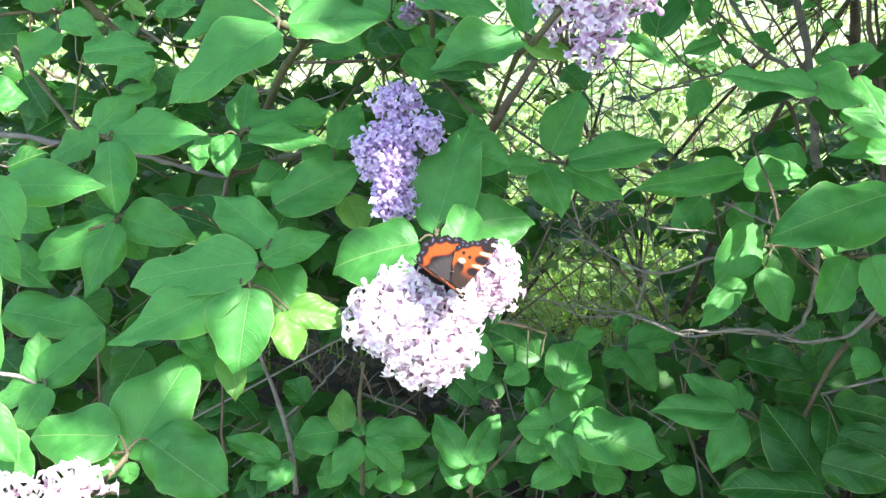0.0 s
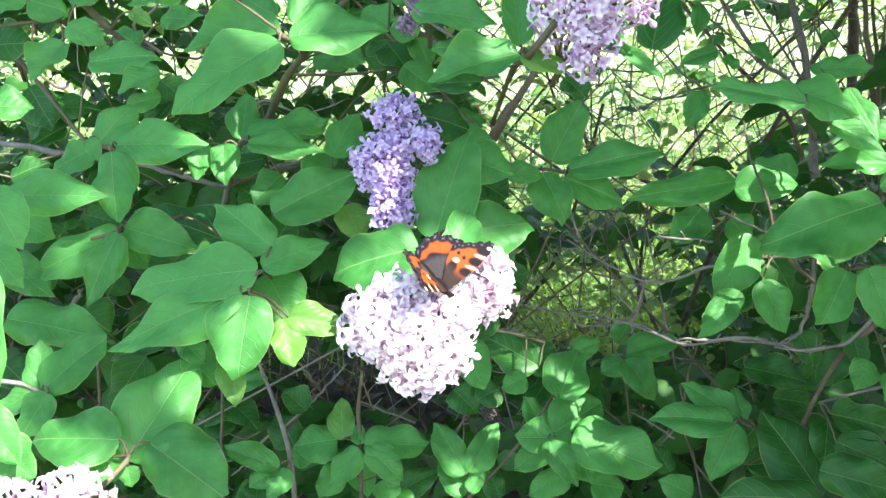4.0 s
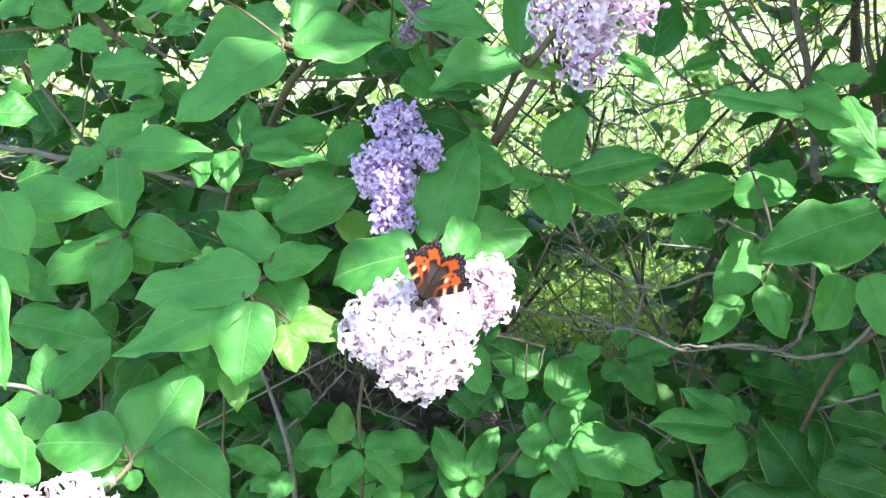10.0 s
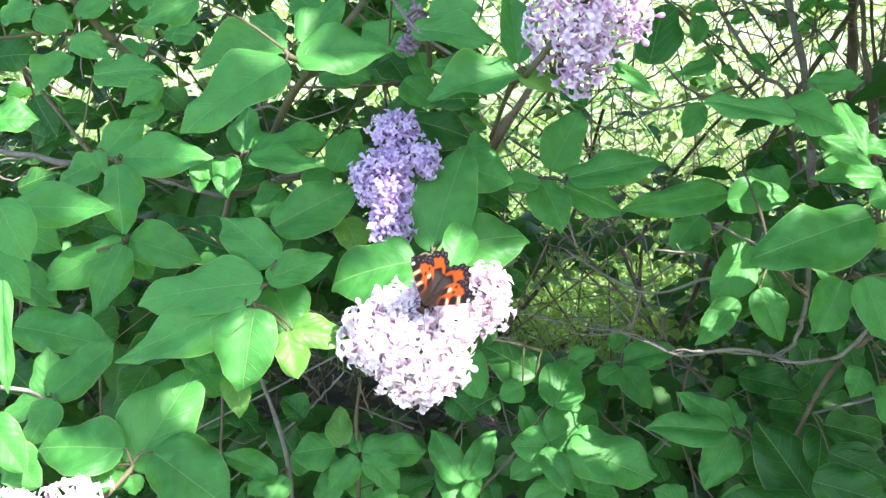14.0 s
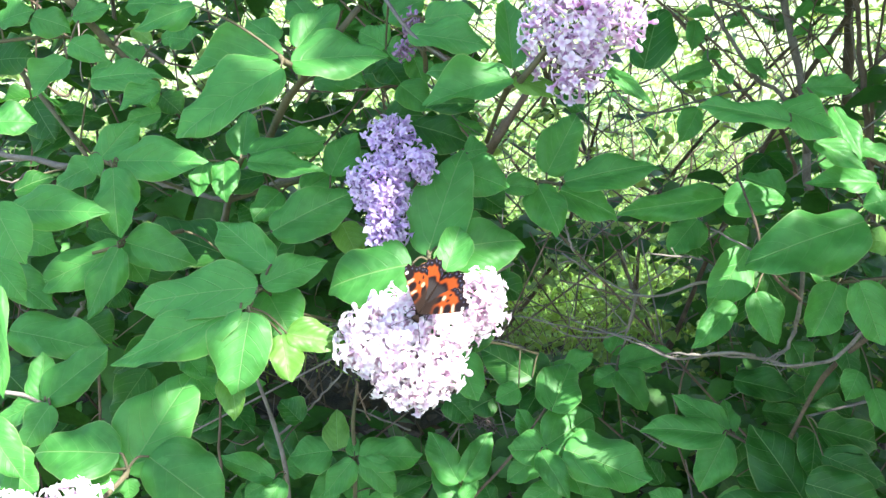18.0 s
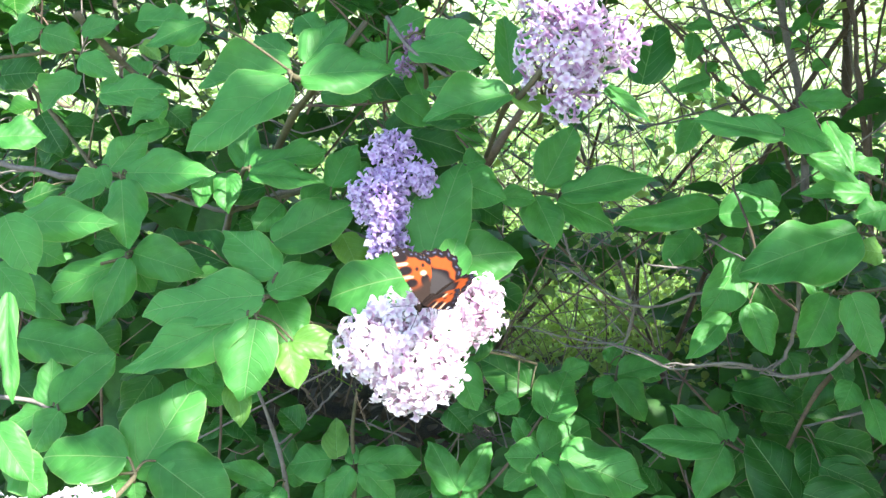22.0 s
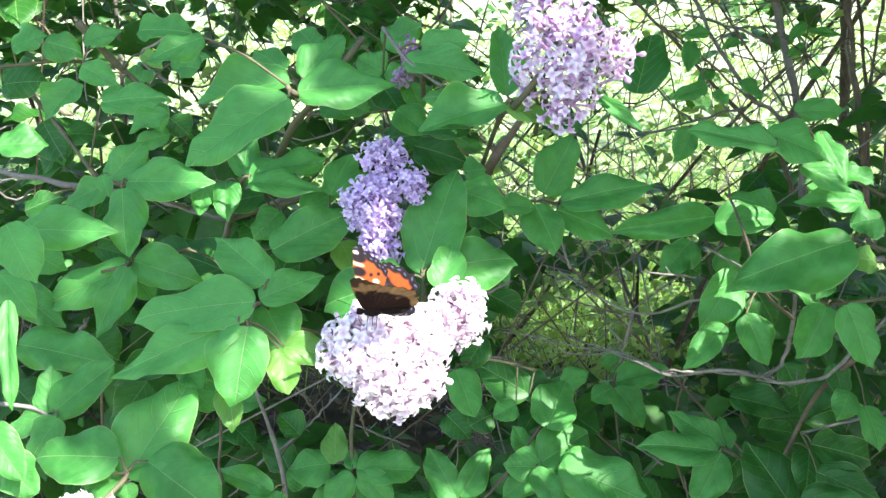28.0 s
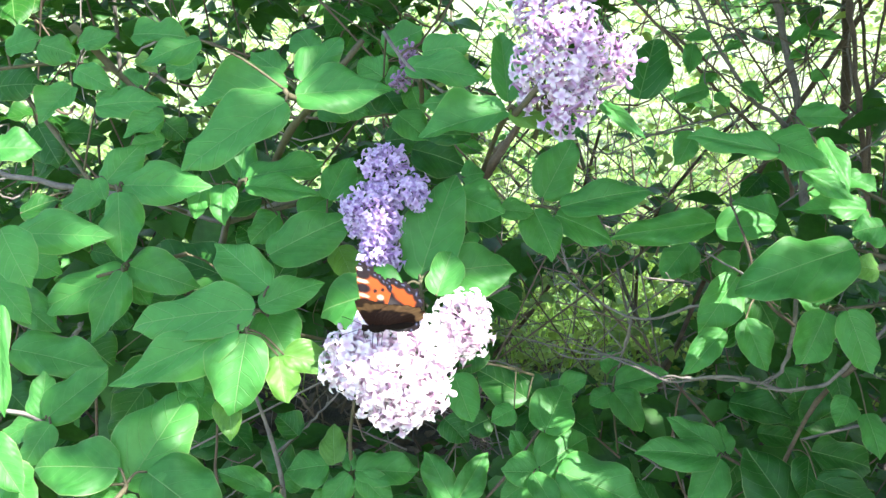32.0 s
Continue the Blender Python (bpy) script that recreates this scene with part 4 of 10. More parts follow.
stem(centre_right, [(-0.0052, 0.0413, 0.055), (0.0055, 0.0506, 0.0542), (0.0162, 0.0598, 0.0474)], 0.0008, 0.0006, TWIG_GREEN, "leaf_stalk")

upper_mid = branch("lilac_branch", (0.0346, 0.4838, 1.1759), 'lilac branch with pale leaves under the lavender blossom')
stem(upper_mid, [(-0.0639, 0.0345, 0.0364), (-0.0496, 0.0179, 0.0199), (-0.0299, 0.0029, 0.0079)], 0.0012, 0.0009, BARK_GREY)
stem(upper_mid, [(0.0202, -0.0255, 0.0178), (0.0081, -0.0111, -0.0012), (0.0045, 0.037, -0.0153), (-0.0025, 0.1056, -0.0606)], 0.0018, 0.0016)
stem(upper_mid, [(-0.1403, 0.1372, -0.0325), (-0.0969, 0.1271, -0.0308), (-0.0604, 0.1184, -0.0255)], 0.0011, 0.0009, BARK_BROWN)
leaf(upper_mid, (-0.0511, 0.0179, 0.0199), (0.0454, -0.0079, -0.0041), (-0.05, -0.68, 0.73), 0.0223, 7)
leaf(upper_mid, (0.0054, 0.0012, 0.0034), (-0.0042, 0.0219, 0.0368), (0.1, -0.85, 0.52), 0.0200, 6)
stem(upper_mid, [(0.0073, -0.0015, -0.004), (0.0064, -0.0001, 0.0027), (0.0054, 0.0012, 0.0034)], 0.0008, 0.0006, TWIG_GREEN, "leaf_stalk")
leaf(upper_mid, (0.0033, -0.0153, 0.0018), (-0.0453, -0.0121, -0.0106), (0, -0.66, 0.75), 0.0259, 6)
stem(upper_mid, [(0.0093, -0.0125, 0.0007), (0.0063, -0.0139, 0.0042), (0.0033, -0.0153, 0.0018)], 0.0008, 0.0006, TWIG_GREEN, "leaf_stalk")
leaf(upper_mid, (-0.0113, 0.0008, 0.0022), (-0.0289, -0.0056, 0.002), (0.19, -0.77, 0.61), 0.0175, 7)
stem(upper_mid, [(-0.0299, 0.0029, 0.0079), (-0.0206, 0.0018, 0.0081), (-0.0113, 0.0008, 0.0022)], 0.0008, 0.0006, TWIG_GREEN, "leaf_stalk")
leaf(upper_mid, (-0.0582, 0.0685, -0.0166), (0.0199, -0.0095, -0.014), (-0.04, -0.85, 0.52), 0.0200, 2)
leaf(upper_mid, (0.0045, -0.0106, 0.0002), (0.0254, -0.0008, -0.0072), (0.16, -0.74, 0.65), 0.0140, 5, YOUNG_LEAF)
stem(upper_mid, [(0.0081, -0.0111, -0.0012), (0.0063, -0.0108, 0.0025), (0.0045, -0.0106, 0.0002)], 0.0008, 0.0006, TWIG_GREEN, "leaf_stalk")
leaf(upper_mid, (-0.0141, 0.0148, -0.0177), (-0.028, 0.0013, -0.0002), (-0.04, -0.77, 0.64), 0.0132, 0, SHADED_LEAF)
stem(upper_mid, [(0.0059, 0.0178, -0.0097), (-0.0041, 0.0163, -0.0107), (-0.0141, 0.0148, -0.0177)], 0.0008, 0.0006, TWIG_GREEN, "leaf_stalk")
leaf(upper_mid, (-0.0421, 0.0308, 0.0261), (0.0279, -0.0019, 0.0047), (-0.15, -0.83, 0.54), 0.0192, 5)
stem(upper_mid, [(-0.0539, 0.0229, 0.0249), (-0.048, 0.0268, 0.0285), (-0.0421, 0.0308, 0.0261)], 0.0008, 0.0006, TWIG_GREEN, "leaf_stalk")
leaf(upper_mid, (-0.0656, 0.056, 0.0078), (-0.0167, 0.0062, 0.009), (0.04, -0.78, 0.62), 0.0207, 1)
stem(upper_mid, [(-0.0624, 0.0329, 0.0347), (-0.064, 0.0444, 0.0243), (-0.0656, 0.056, 0.0078)], 0.0008, 0.0006, TWIG_GREEN, "leaf_stalk")
leaf(upper_mid, (-0.0634, 0.0741, -0.0012), (0.0152, 0.0101, 0.0089), (0.1, -0.74, 0.66), 0.0177, 7)
leaf(upper_mid, (-0.0686, 0.1033, -0.0087), (0.0111, -0.0113, -0.0125), (0.15, -0.66, 0.73), 0.0273, 2, SHADED_LEAF)
stem(upper_mid, [(-0.0622, 0.1188, -0.0258), (-0.0654, 0.1111, -0.0142), (-0.0686, 0.1033, -0.0087)], 0.0008, 0.0006, TWIG_GREEN, "leaf_stalk")
leaf(upper_mid, (-0.05, 0.0842, -0.0025), (0.007, -0.0088, -0.0159), (0.18, -0.83, 0.53), 0.0179, 2)
stem(upper_mid, [(-0.0604, 0.1184, -0.0255), (-0.0552, 0.1013, -0.011), (-0.05, 0.0842, -0.0025)], 0.0008, 0.0006, TWIG_GREEN, "leaf_stalk")
leaf(upper_mid, (-0.0847, 0.121, -0.0185), (0.0222, 0.0047, -0.0007), (0.19, -0.8, 0.56), 0.0232, 4, SHADED_LEAF)
stem(upper_mid, [(-0.0823, 0.1236, -0.0287), (-0.0835, 0.1223, -0.0206), (-0.0847, 0.121, -0.0185)], 0.0008, 0.0006, TWIG_GREEN, "leaf_stalk")
leaf(upper_mid, (0.0519, -0.0081, 0.007), (0.0241, -0.0185, -0.0165), (-0.2, -0.78, 0.59), 0.0081, 1)
stem(upper_mid, [(0.019, -0.024, 0.0159), (0.0355, -0.016, 0.0145), (0.0519, -0.0081, 0.007)], 0.0008, 0.0006, TWIG_GREEN, "leaf_stalk")
leaf(upper_mid, (0.1065, 0.1424, -0.018), (0.019, 0.0472, 0.0411), (-0.11, -0.63, 0.77), 0.0327, 1, SHADED_LEAF)
leaf(upper_mid, (-0.0668, 0.0823, 0.0213), (0.024, 0.0037, 0.0129), (-0.16, -0.83, 0.53), 0.0213, 4)

right_upper = branch("lilac_branch", (0.1993, 0.5164, 1.1485), 'lilac branch with long folded leaves catching the sun')
stem(right_upper, [(0.1053, 0.0654, -0.0542), (0.0345, 0.0153, -0.0165), (0.0032, -0.0011, -0.003), (-0.0016, 0, 0)], 0.0016, 0.0010)
leaf(right_upper, (0, -0.0117, -0.0028), (-0.0503, 0.0129, 0.0084), (0, -0.55, 0.84), 0.0212, 2)
stem(right_upper, [(0.0025, -0.0009, -0.0026), (0.0012, -0.0063, 0.0003), (0, -0.0117, -0.0028)], 0.0008, 0.0006, TWIG_GREEN, "leaf_stalk")
leaf(right_upper, (-0.0023, 0.0009, 0.0024), (0.0345, -0.0109, -0.0127), (0.09, -0.63, 0.77), 0.0313, 2)
leaf(right_upper, (0.0416, 0.031, -0.0026), (0.0103, -0.0297, -0.0249), (0.06, -0.63, 0.78), 0.0159, 1)
stem(right_upper, [(0.0416, 0.0203, -0.0203), (0.0416, 0.0256, -0.0085), (0.0416, 0.031, -0.0026)], 0.0008, 0.0006, TWIG_GREEN, "leaf_stalk")
leaf(right_upper, (0.022, 0.0041, -0.0181), (0.0276, -0.0131, -0.0135), (0.02, -0.69, 0.72), 0.0164, 2)
stem(right_upper, [(0.022, 0.0087, -0.0111), (0.022, 0.0064, -0.0116), (0.022, 0.0041, -0.0181)], 0.0008, 0.0006, TWIG_GREEN, "leaf_stalk")
leaf(right_upper, (0.0374, 0.0651, 0.0035), (0.0344, 0.0007, 0.001), (0, -0.82, 0.57), 0.0164, 4)
stem(right_upper, [(0.0487, 0.0253, -0.0241), (0.0431, 0.0452, -0.0073), (0.0374, 0.0651, 0.0035)], 0.0008, 0.0006, TWIG_GREEN, "leaf_stalk")
leaf(right_upper, (0.0446, 0.0485, -0.0422), (0.0367, 0.0035, 0.0058), (-0.01, -0.84, 0.54), 0.0148, 2)
stem(right_upper, [(0.0593, 0.0328, -0.0297), (0.052, 0.0406, -0.033), (0.0446, 0.0485, -0.0422)], 0.0008, 0.0006, TWIG_GREEN, "leaf_stalk")
leaf(right_upper, (0.056, 0.0228, -0.0252), (0.0171, -0.0091, -0.0048), (-0.13, -0.64, 0.76), 0.0149, 6)
stem(right_upper, [(0.0522, 0.0278, -0.026), (0.0541, 0.0253, -0.0226), (0.056, 0.0228, -0.0252)], 0.0008, 0.0006, TWIG_GREEN, "leaf_stalk")

right_mid = branch("lilac_branch", (0.2352, 0.4753, 1.0939), 'lilac branch with one very large flat leaf')
stem(right_mid, [(0.039, 0.0369, -0.0156), (0.0063, 0.0104, -0.0007)], 0.0014, 0.0010)
stem(right_mid, [(-0.0132, 0.0138, -0.0205), (0.0339, 0.0257, -0.0171)], 0.0022, 0.0022, BARK_GREY)
leaf(right_mid, (0.0016, 0.0011, 0.0029), (-0.0717, -0.0186, -0.0176), (0, -0.69, 0.73), 0.0388, 4)
stem(right_mid, [(0.0063, 0.0104, -0.0007), (0.0039, 0.0057, 0.0041), (0.0016, 0.0011, 0.0029)], 0.0008, 0.0006, TWIG_GREEN, "leaf_stalk")
leaf(right_mid, (0.0272, 0.047, 0.0121), (-0.0432, -0.0068, 0.0019), (0.15, -0.77, 0.62), 0.0183, 6)
stem(right_mid, [(0.0308, 0.0302, -0.0119), (0.029, 0.0386, 0.0031), (0.0272, 0.047, 0.0121)], 0.0008, 0.0006, TWIG_GREEN, "leaf_stalk")
leaf(right_mid, (0.0187, 0.0053, 0.0146), (-0.0179, 0.0005, -0.0034), (-0.16, -0.61, 0.77), 0.0221, 4)
stem(right_mid, [(0.0063, 0.0104, -0.0007), (0.0125, 0.0078, 0.0099), (0.0187, 0.0053, 0.0146)], 0.0008, 0.0006, TWIG_GREEN, "leaf_stalk")
leaf(right_mid, (-0.0526, 0.0822, -0.008), (-0.0702, -0.0163, -0.0047), (0.16, -0.84, 0.52), 0.0218, 2)
leaf(right_mid, (-0.0463, 0.0999, -0.0179), (0.0404, -0.005, 0.0054), (-0.17, -0.82, 0.55), 0.0246, 0)
leaf(right_mid, (0.0024, 0.122, -0.0157), (-0.028, 0.0123, 0.0086), (-0.11, -0.72, 0.68), 0.0245, 7)
leaf(right_mid, (0.0156, -0.0032, -0.0088), (-0.018, -0.0008, 0.0036), (0.16, -0.72, 0.67), 0.0170, 7, YOUNG_LEAF)
stem(right_mid, [(0.0079, 0.0117, -0.0015), (0.0117, 0.0043, -0.0021), (0.0156, -0.0032, -0.0088)], 0.0008, 0.0006, TWIG_GREEN, "leaf_stalk")

right_low = branch("lilac_branch", (0.2598, 0.5576, 1.0276), 'lilac branch with hanging heart-shaped leaves')
stem(right_low, [(0.0549, 0.0199, -0.0038), (0.0075, 0, 0), (-0.0068, 0.0212, -0.0002), (-0.0424, 0.0399, -0.0073)], 0.0014, 0.0010)
leaf(right_low, (-0.0087, -0.0284, 0.0098), (-0.017, -0.015, -0.0312), (0, -0.9, 0.43), 0.0283, 6)
stem(right_low, [(0.0075, 0, 0), (-0.0006, -0.0142, 0.0079), (-0.0087, -0.0284, 0.0098)], 0.0008, 0.0006, TWIG_GREEN, "leaf_stalk")
leaf(right_low, (0.0001, -0.0372, 0.0148), (0.0137, -0.0173, -0.0359), (0, -0.9, 0.43), 0.0264, 5)
stem(right_low, [(0.0075, 0, 0), (0.0038, -0.0186, 0.0104), (0.0001, -0.0372, 0.0148)], 0.0008, 0.0006, TWIG_GREEN, "leaf_stalk")
leaf(right_low, (-0.0504, -0.0026, -0.007), (0.0133, -0.0151, -0.0315), (0, -0.9, 0.43), 0.0238, 2)
stem(right_low, [(-0.0317, 0.0343, -0.0052), (-0.0411, 0.0159, -0.0031), (-0.0504, -0.0026, -0.007)], 0.0008, 0.0006, TWIG_GREEN, "leaf_stalk")
leaf(right_low, (-0.0649, -0.0051, -0.014), (-0.0302, -0.0256, -0.0206), (0.13, -0.71, 0.69), 0.0189, 1)
leaf(right_low, (-0.0492, 0.0262, 0.0136), (-0.0274, -0.0177, -0.0368), (0, -0.9, 0.43), 0.0293, 7)
stem(right_low, [(-0.0388, 0.038, -0.0066), (-0.044, 0.0321, 0.0065), (-0.0492, 0.0262, 0.0136)], 0.0008, 0.0006, TWIG_GREEN, "leaf_stalk")
leaf(right_low, (-0.0187, 0.0064, 0.0175), (0.0134, -0.0163, -0.0144), (0.05, -0.64, 0.77), 0.0196, 4)
stem(right_low, [(-0.0032, 0.0159, -0.0001), (-0.0109, 0.0112, 0.0117), (-0.0187, 0.0064, 0.0175)], 0.0008, 0.0006, TWIG_GREEN, "leaf_stalk")
leaf(right_low, (0.0075, 0.0077, 0.021), (-0.0129, -0.0181, -0.013), (0.16, -0.65, 0.74), 0.0168, 6)
stem(right_low, [(0.0039, 0.0053, 0), (0.0057, 0.0065, 0.0135), (0.0075, 0.0077, 0.021)], 0.0008, 0.0006, TWIG_GREEN, "leaf_stalk")
leaf(right_low, (-0.0344, 0.0426, 0.0001), (0.0176, -0.0164, -0.0276), (0.04, -0.85, 0.53), 0.0280, 3, SHADED_LEAF)
stem(right_low, [(-0.0371, 0.0371, -0.0063), (-0.0357, 0.0399, -0.0001), (-0.0344, 0.0426, 0.0001)], 0.0008, 0.0006, TWIG_GREEN, "leaf_stalk")
leaf(right_low, (-0.047, 0.1569, -0.0074), (-0.0266, -0.0216, -0.0219), (-0.09, -0.65, 0.75), 0.0304, 4)
leaf(right_low, (-0.0631, 0.1632, -0.0193), (0.0271, -0.0104, -0.0163), (0.12, -0.74, 0.66), 0.0305, 5, SHADED_LEAF)
leaf(right_low, (-0.0331, 0.1253, -0.0066), (0.0173, -0.0079, -0.0162), (0.13, -0.83, 0.54), 0.0277, 3)
leaf(right_low, (-0.0479, 0.0459, -0.0492), (0.0243, 0.0323, 0.0226), (0.15, -0.64, 0.75), 0.0211, 0, SHADED_LEAF)
stem(right_low, [(-0.0424, 0.0399, -0.0073), (-0.0452, 0.0429, -0.0253), (-0.0479, 0.0459, -0.0492)], 0.0008, 0.0006, TWIG_GREEN, "leaf_stalk")
leaf(right_low, (0.0431, 0.0584, -0.0734), (0.0039, -0.0176, -0.0192), (0.04, -0.73, 0.68), 0.0211, 5, SHADED_LEAF)
leaf(right_low, (0.0128, 0.0765, -0.0821), (0.0111, -0.0133, -0.0222), (0.18, -0.8, 0.57), 0.0270, 0, SHADED_LEAF)
leaf(right_low, (0.0465, 0.0333, -0.084), (-0.0119, -0.0143, -0.0152), (0, -0.73, 0.68), 0.0209, 3)
leaf(right_low, (-0.0305, 0.0508, 0.0226), (0.0179, -0.0224, -0.0172), (-0.18, -0.69, 0.71), 0.0238, 5, SHADED_LEAF)
stem(right_low, [(-0.0335, 0.0352, -0.0055), (-0.032, 0.043, 0.0115), (-0.0305, 0.0508, 0.0226)], 0.0008, 0.0006, TWIG_GREEN, "leaf_stalk")

low_centre = branch("lilac_shoot", (-0.076, 0.7079, 0.7975), 'upright lilac shoot with leaves spread in a rosette')
stem(low_centre, [(-0.0013, -0.0006, -0.0601), (0.0005, 0, 0), (-0.0006, 0.0017, 0.0339), (0.0043, 0.0049, 0.0718)], 0.0022, 0.0014)
stem(low_centre, [(-0.0587, -0.0174, -0.0479), (-0.0611, -0.0121, -0.004), (-0.0703, -0.0071, 0.0391), (-0.0851, -0.008, 0.095)], 0.0026, 0.0016, BARK_GREY)
leaf(low_centre, (0.0045, -0.0086, 0.0055), (0.0578, 0.0055, -0.0035), (0.11, -0.64, 0.76), 0.0351, 4)
stem(low_centre, [(0.0003, 0.0003, 0.0051), (0.0024, -0.0042, 0.0083), (0.0045, -0.0086, 0.0055)], 0.0008, 0.0006, TWIG_GREEN, "leaf_stalk")
leaf(low_centre, (0.0009, -0.0086, 0.0055), (-0.0026, 0.0168, 0.0129), (-0.14, -0.62, 0.77), 0.0132, 0)
stem(low_centre, [(0.0003, 0.0003, 0.0051), (0.0006, -0.0042, 0.0083), (0.0009, -0.0086, 0.0055)], 0.0008, 0.0006, TWIG_GREEN, "leaf_stalk")
leaf(low_centre, (-0.0006, -0.0097, 0.0027), (-0.0266, -0.0151, -0.0286), (-0.18, -0.79, 0.58), 0.0254, 4)
stem(low_centre, [(0.0005, 0.0001, 0.0017), (-0.0001, -0.0048, 0.0052), (-0.0006, -0.0097, 0.0027)], 0.0008, 0.0006, TWIG_GREEN, "leaf_stalk")
leaf(low_centre, (0.0085, -0.0097, 0.0027), (0.0294, -0.0141, -0.0258), (0.05, -0.85, 0.53), 0.0276, 0)
stem(low_centre, [(0.0005, 0.0001, 0.0017), (0.0045, -0.0048, 0.0052), (0.0085, -0.0097, 0.0027)], 0.0008, 0.0006, TWIG_GREEN, "leaf_stalk")
leaf(low_centre, (-0.0153, 0.0017, 0.0048), (-0.0047, 0.03, 0.0275), (-0.19, -0.68, 0.71), 0.0249, 3, YOUNG_LEAF)
stem(low_centre, [(0.0003, 0.0003, 0.0051), (-0.0075, 0.001, 0.0079), (-0.0153, 0.0017, 0.0048)], 0.0008, 0.0006, TWIG_GREEN, "leaf_stalk")
leaf(low_centre, (-0.0216, 0.0104, -0.0007), (-0.0397, -0.0022, -0.0046), (-0.05, -0.64, 0.76), 0.0381, 5)
stem(low_centre, [(0.0005, 0, 0), (-0.0105, 0.0052, 0.0027), (-0.0216, 0.0104, -0.0007)], 0.0008, 0.0006, TWIG_GREEN, "leaf_stalk")
leaf(low_centre, (-0.0693, -0.0241, -0.0077), (-0.0486, 0.006, 0.0181), (0.13, -0.78, 0.61), 0.0232, 6)
stem(low_centre, [(-0.0608, -0.0126, -0.0083), (-0.0651, -0.0183, -0.005), (-0.0693, -0.0241, -0.0077)], 0.0008, 0.0006, TWIG_GREEN, "leaf_stalk")
leaf(low_centre, (-0.0718, -0.0244, -0.0086), (-0.023, -0.0104, -0.0103), (0.05, -0.76, 0.65), 0.0206, 2)
stem(low_centre, [(-0.0608, -0.0126, -0.0083), (-0.0663, -0.0185, -0.0055), (-0.0718, -0.0244, -0.0086)], 0.0008, 0.0006, TWIG_GREEN, "leaf_stalk")
leaf(low_centre, (-0.0614, -0.0244, -0.0086), (-0.0173, -0.0201, -0.0168), (-0.03, -0.62, 0.78), 0.0210, 4)
stem(low_centre, [(-0.0607, -0.0129, -0.0105), (-0.061, -0.0187, -0.0066), (-0.0614, -0.0244, -0.0086)], 0.0008, 0.0006, TWIG_GREEN, "leaf_stalk")
leaf(low_centre, (-0.0629, 0.0051, -0.0152), (0.023, 0.003, 0.0029), (0.03, -0.79, 0.61), 0.0238, 3)
stem(low_centre, [(-0.0606, -0.0132, -0.0127), (-0.0617, -0.004, -0.011), (-0.0629, 0.0051, -0.0152)], 0.0008, 0.0006, TWIG_GREEN, "leaf_stalk")
leaf(low_centre, (-0.0213, 0.0187, -0.0364), (-0.0197, -0.0181, -0.0183), (0.08, -0.75, 0.65), 0.0267, 2)
stem(low_centre, [(-0.0006, -0.0004, -0.0361), (-0.0109, 0.0092, -0.0333), (-0.0213, 0.0187, -0.0364)], 0.0008, 0.0006, TWIG_GREEN, "leaf_stalk")
leaf(low_centre, (-0.0001, 0.0205, -0.0315), (0.0063, -0.0211, -0.0225), (-0.12, -0.74, 0.66), 0.0263, 6)
stem(low_centre, [(-0.0004, -0.0003, -0.0301), (-0.0003, 0.0101, -0.0278), (-0.0001, 0.0205, -0.0315)], 0.0008, 0.0006, TWIG_GREEN, "leaf_stalk")
leaf(low_centre, (0.0217, 0.0065, -0.0405), (0.0055, -0.0114, -0.0165), (0.18, -0.78, 0.6), 0.0269, 6)
stem(low_centre, [(-0.0007, -0.0004, -0.0391), (0.0105, 0.0031, -0.0368), (0.0217, 0.0065, -0.0405)], 0.0008, 0.0006, TWIG_GREEN, "leaf_stalk")
leaf(low_centre, (-0.053, 0.0368, 0.0133), (-0.0224, 0.0137, 0.0163), (0.17, -0.63, 0.76), 0.0273, 6, SHADED_LEAF)
stem(low_centre, [(-0.0652, -0.0098, 0.0154), (-0.0591, 0.0135, 0.0173), (-0.053, 0.0368, 0.0133)], 0.0008, 0.0006, TWIG_GREEN, "leaf_stalk")
leaf(low_centre, (-0.0718, 0.0691, -0.0442), (-0.0197, 0.0252, 0.0235), (-0.07, -0.71, 0.7), 0.0343, 4, SHADED_LEAF)

low_mid_pair = branch("lilac_shoot", (0.0204, 0.6821, 0.7851), 'lilac shoot with a pair of upright leaves')
stem(low_mid_pair, [(0.0018, -0.0018, -0.0342), (-0.0005, 0, 0)], 0.0016, 0.0012)
leaf(low_mid_pair, (-0.0027, -0.0085, 0.0058), (-0.0257, 0.0255, 0.037), (-0.1, -0.85, 0.52), 0.0287, 4)
stem(low_mid_pair, [(-0.0005, 0, 0), (-0.0016, -0.0043, 0.0059), (-0.0027, -0.0085, 0.0058)], 0.0008, 0.0006, TWIG_GREEN, "leaf_stalk")
leaf(low_mid_pair, (0.0002, -0.0079, 0.0077), (0.0252, 0.0244, 0.0354), (0.1, -0.85, 0.52), 0.0257, 1)
stem(low_mid_pair, [(-0.0005, 0, 0), (-0.0001, -0.0039, 0.0068), (0.0002, -0.0079, 0.0077)], 0.0008, 0.0006, TWIG_GREEN, "leaf_stalk")
leaf(low_mid_pair, (0.0012, -0.0139, -0.009), (0.012, 0.0108, 0.0181), (-0.19, -0.78, 0.59), 0.0156, 4)
stem(low_mid_pair, [(0.0002, -0.0005, -0.0103), (0.0007, -0.0072, -0.0066), (0.0012, -0.0139, -0.009)], 0.0008, 0.0006, TWIG_GREEN, "leaf_stalk")
leaf(low_mid_pair, (-0.0015, -0.0058, -0.0159), (-0.0245, 0.0196, 0.0219), (0.07, -0.7, 0.71), 0.0234, 5)
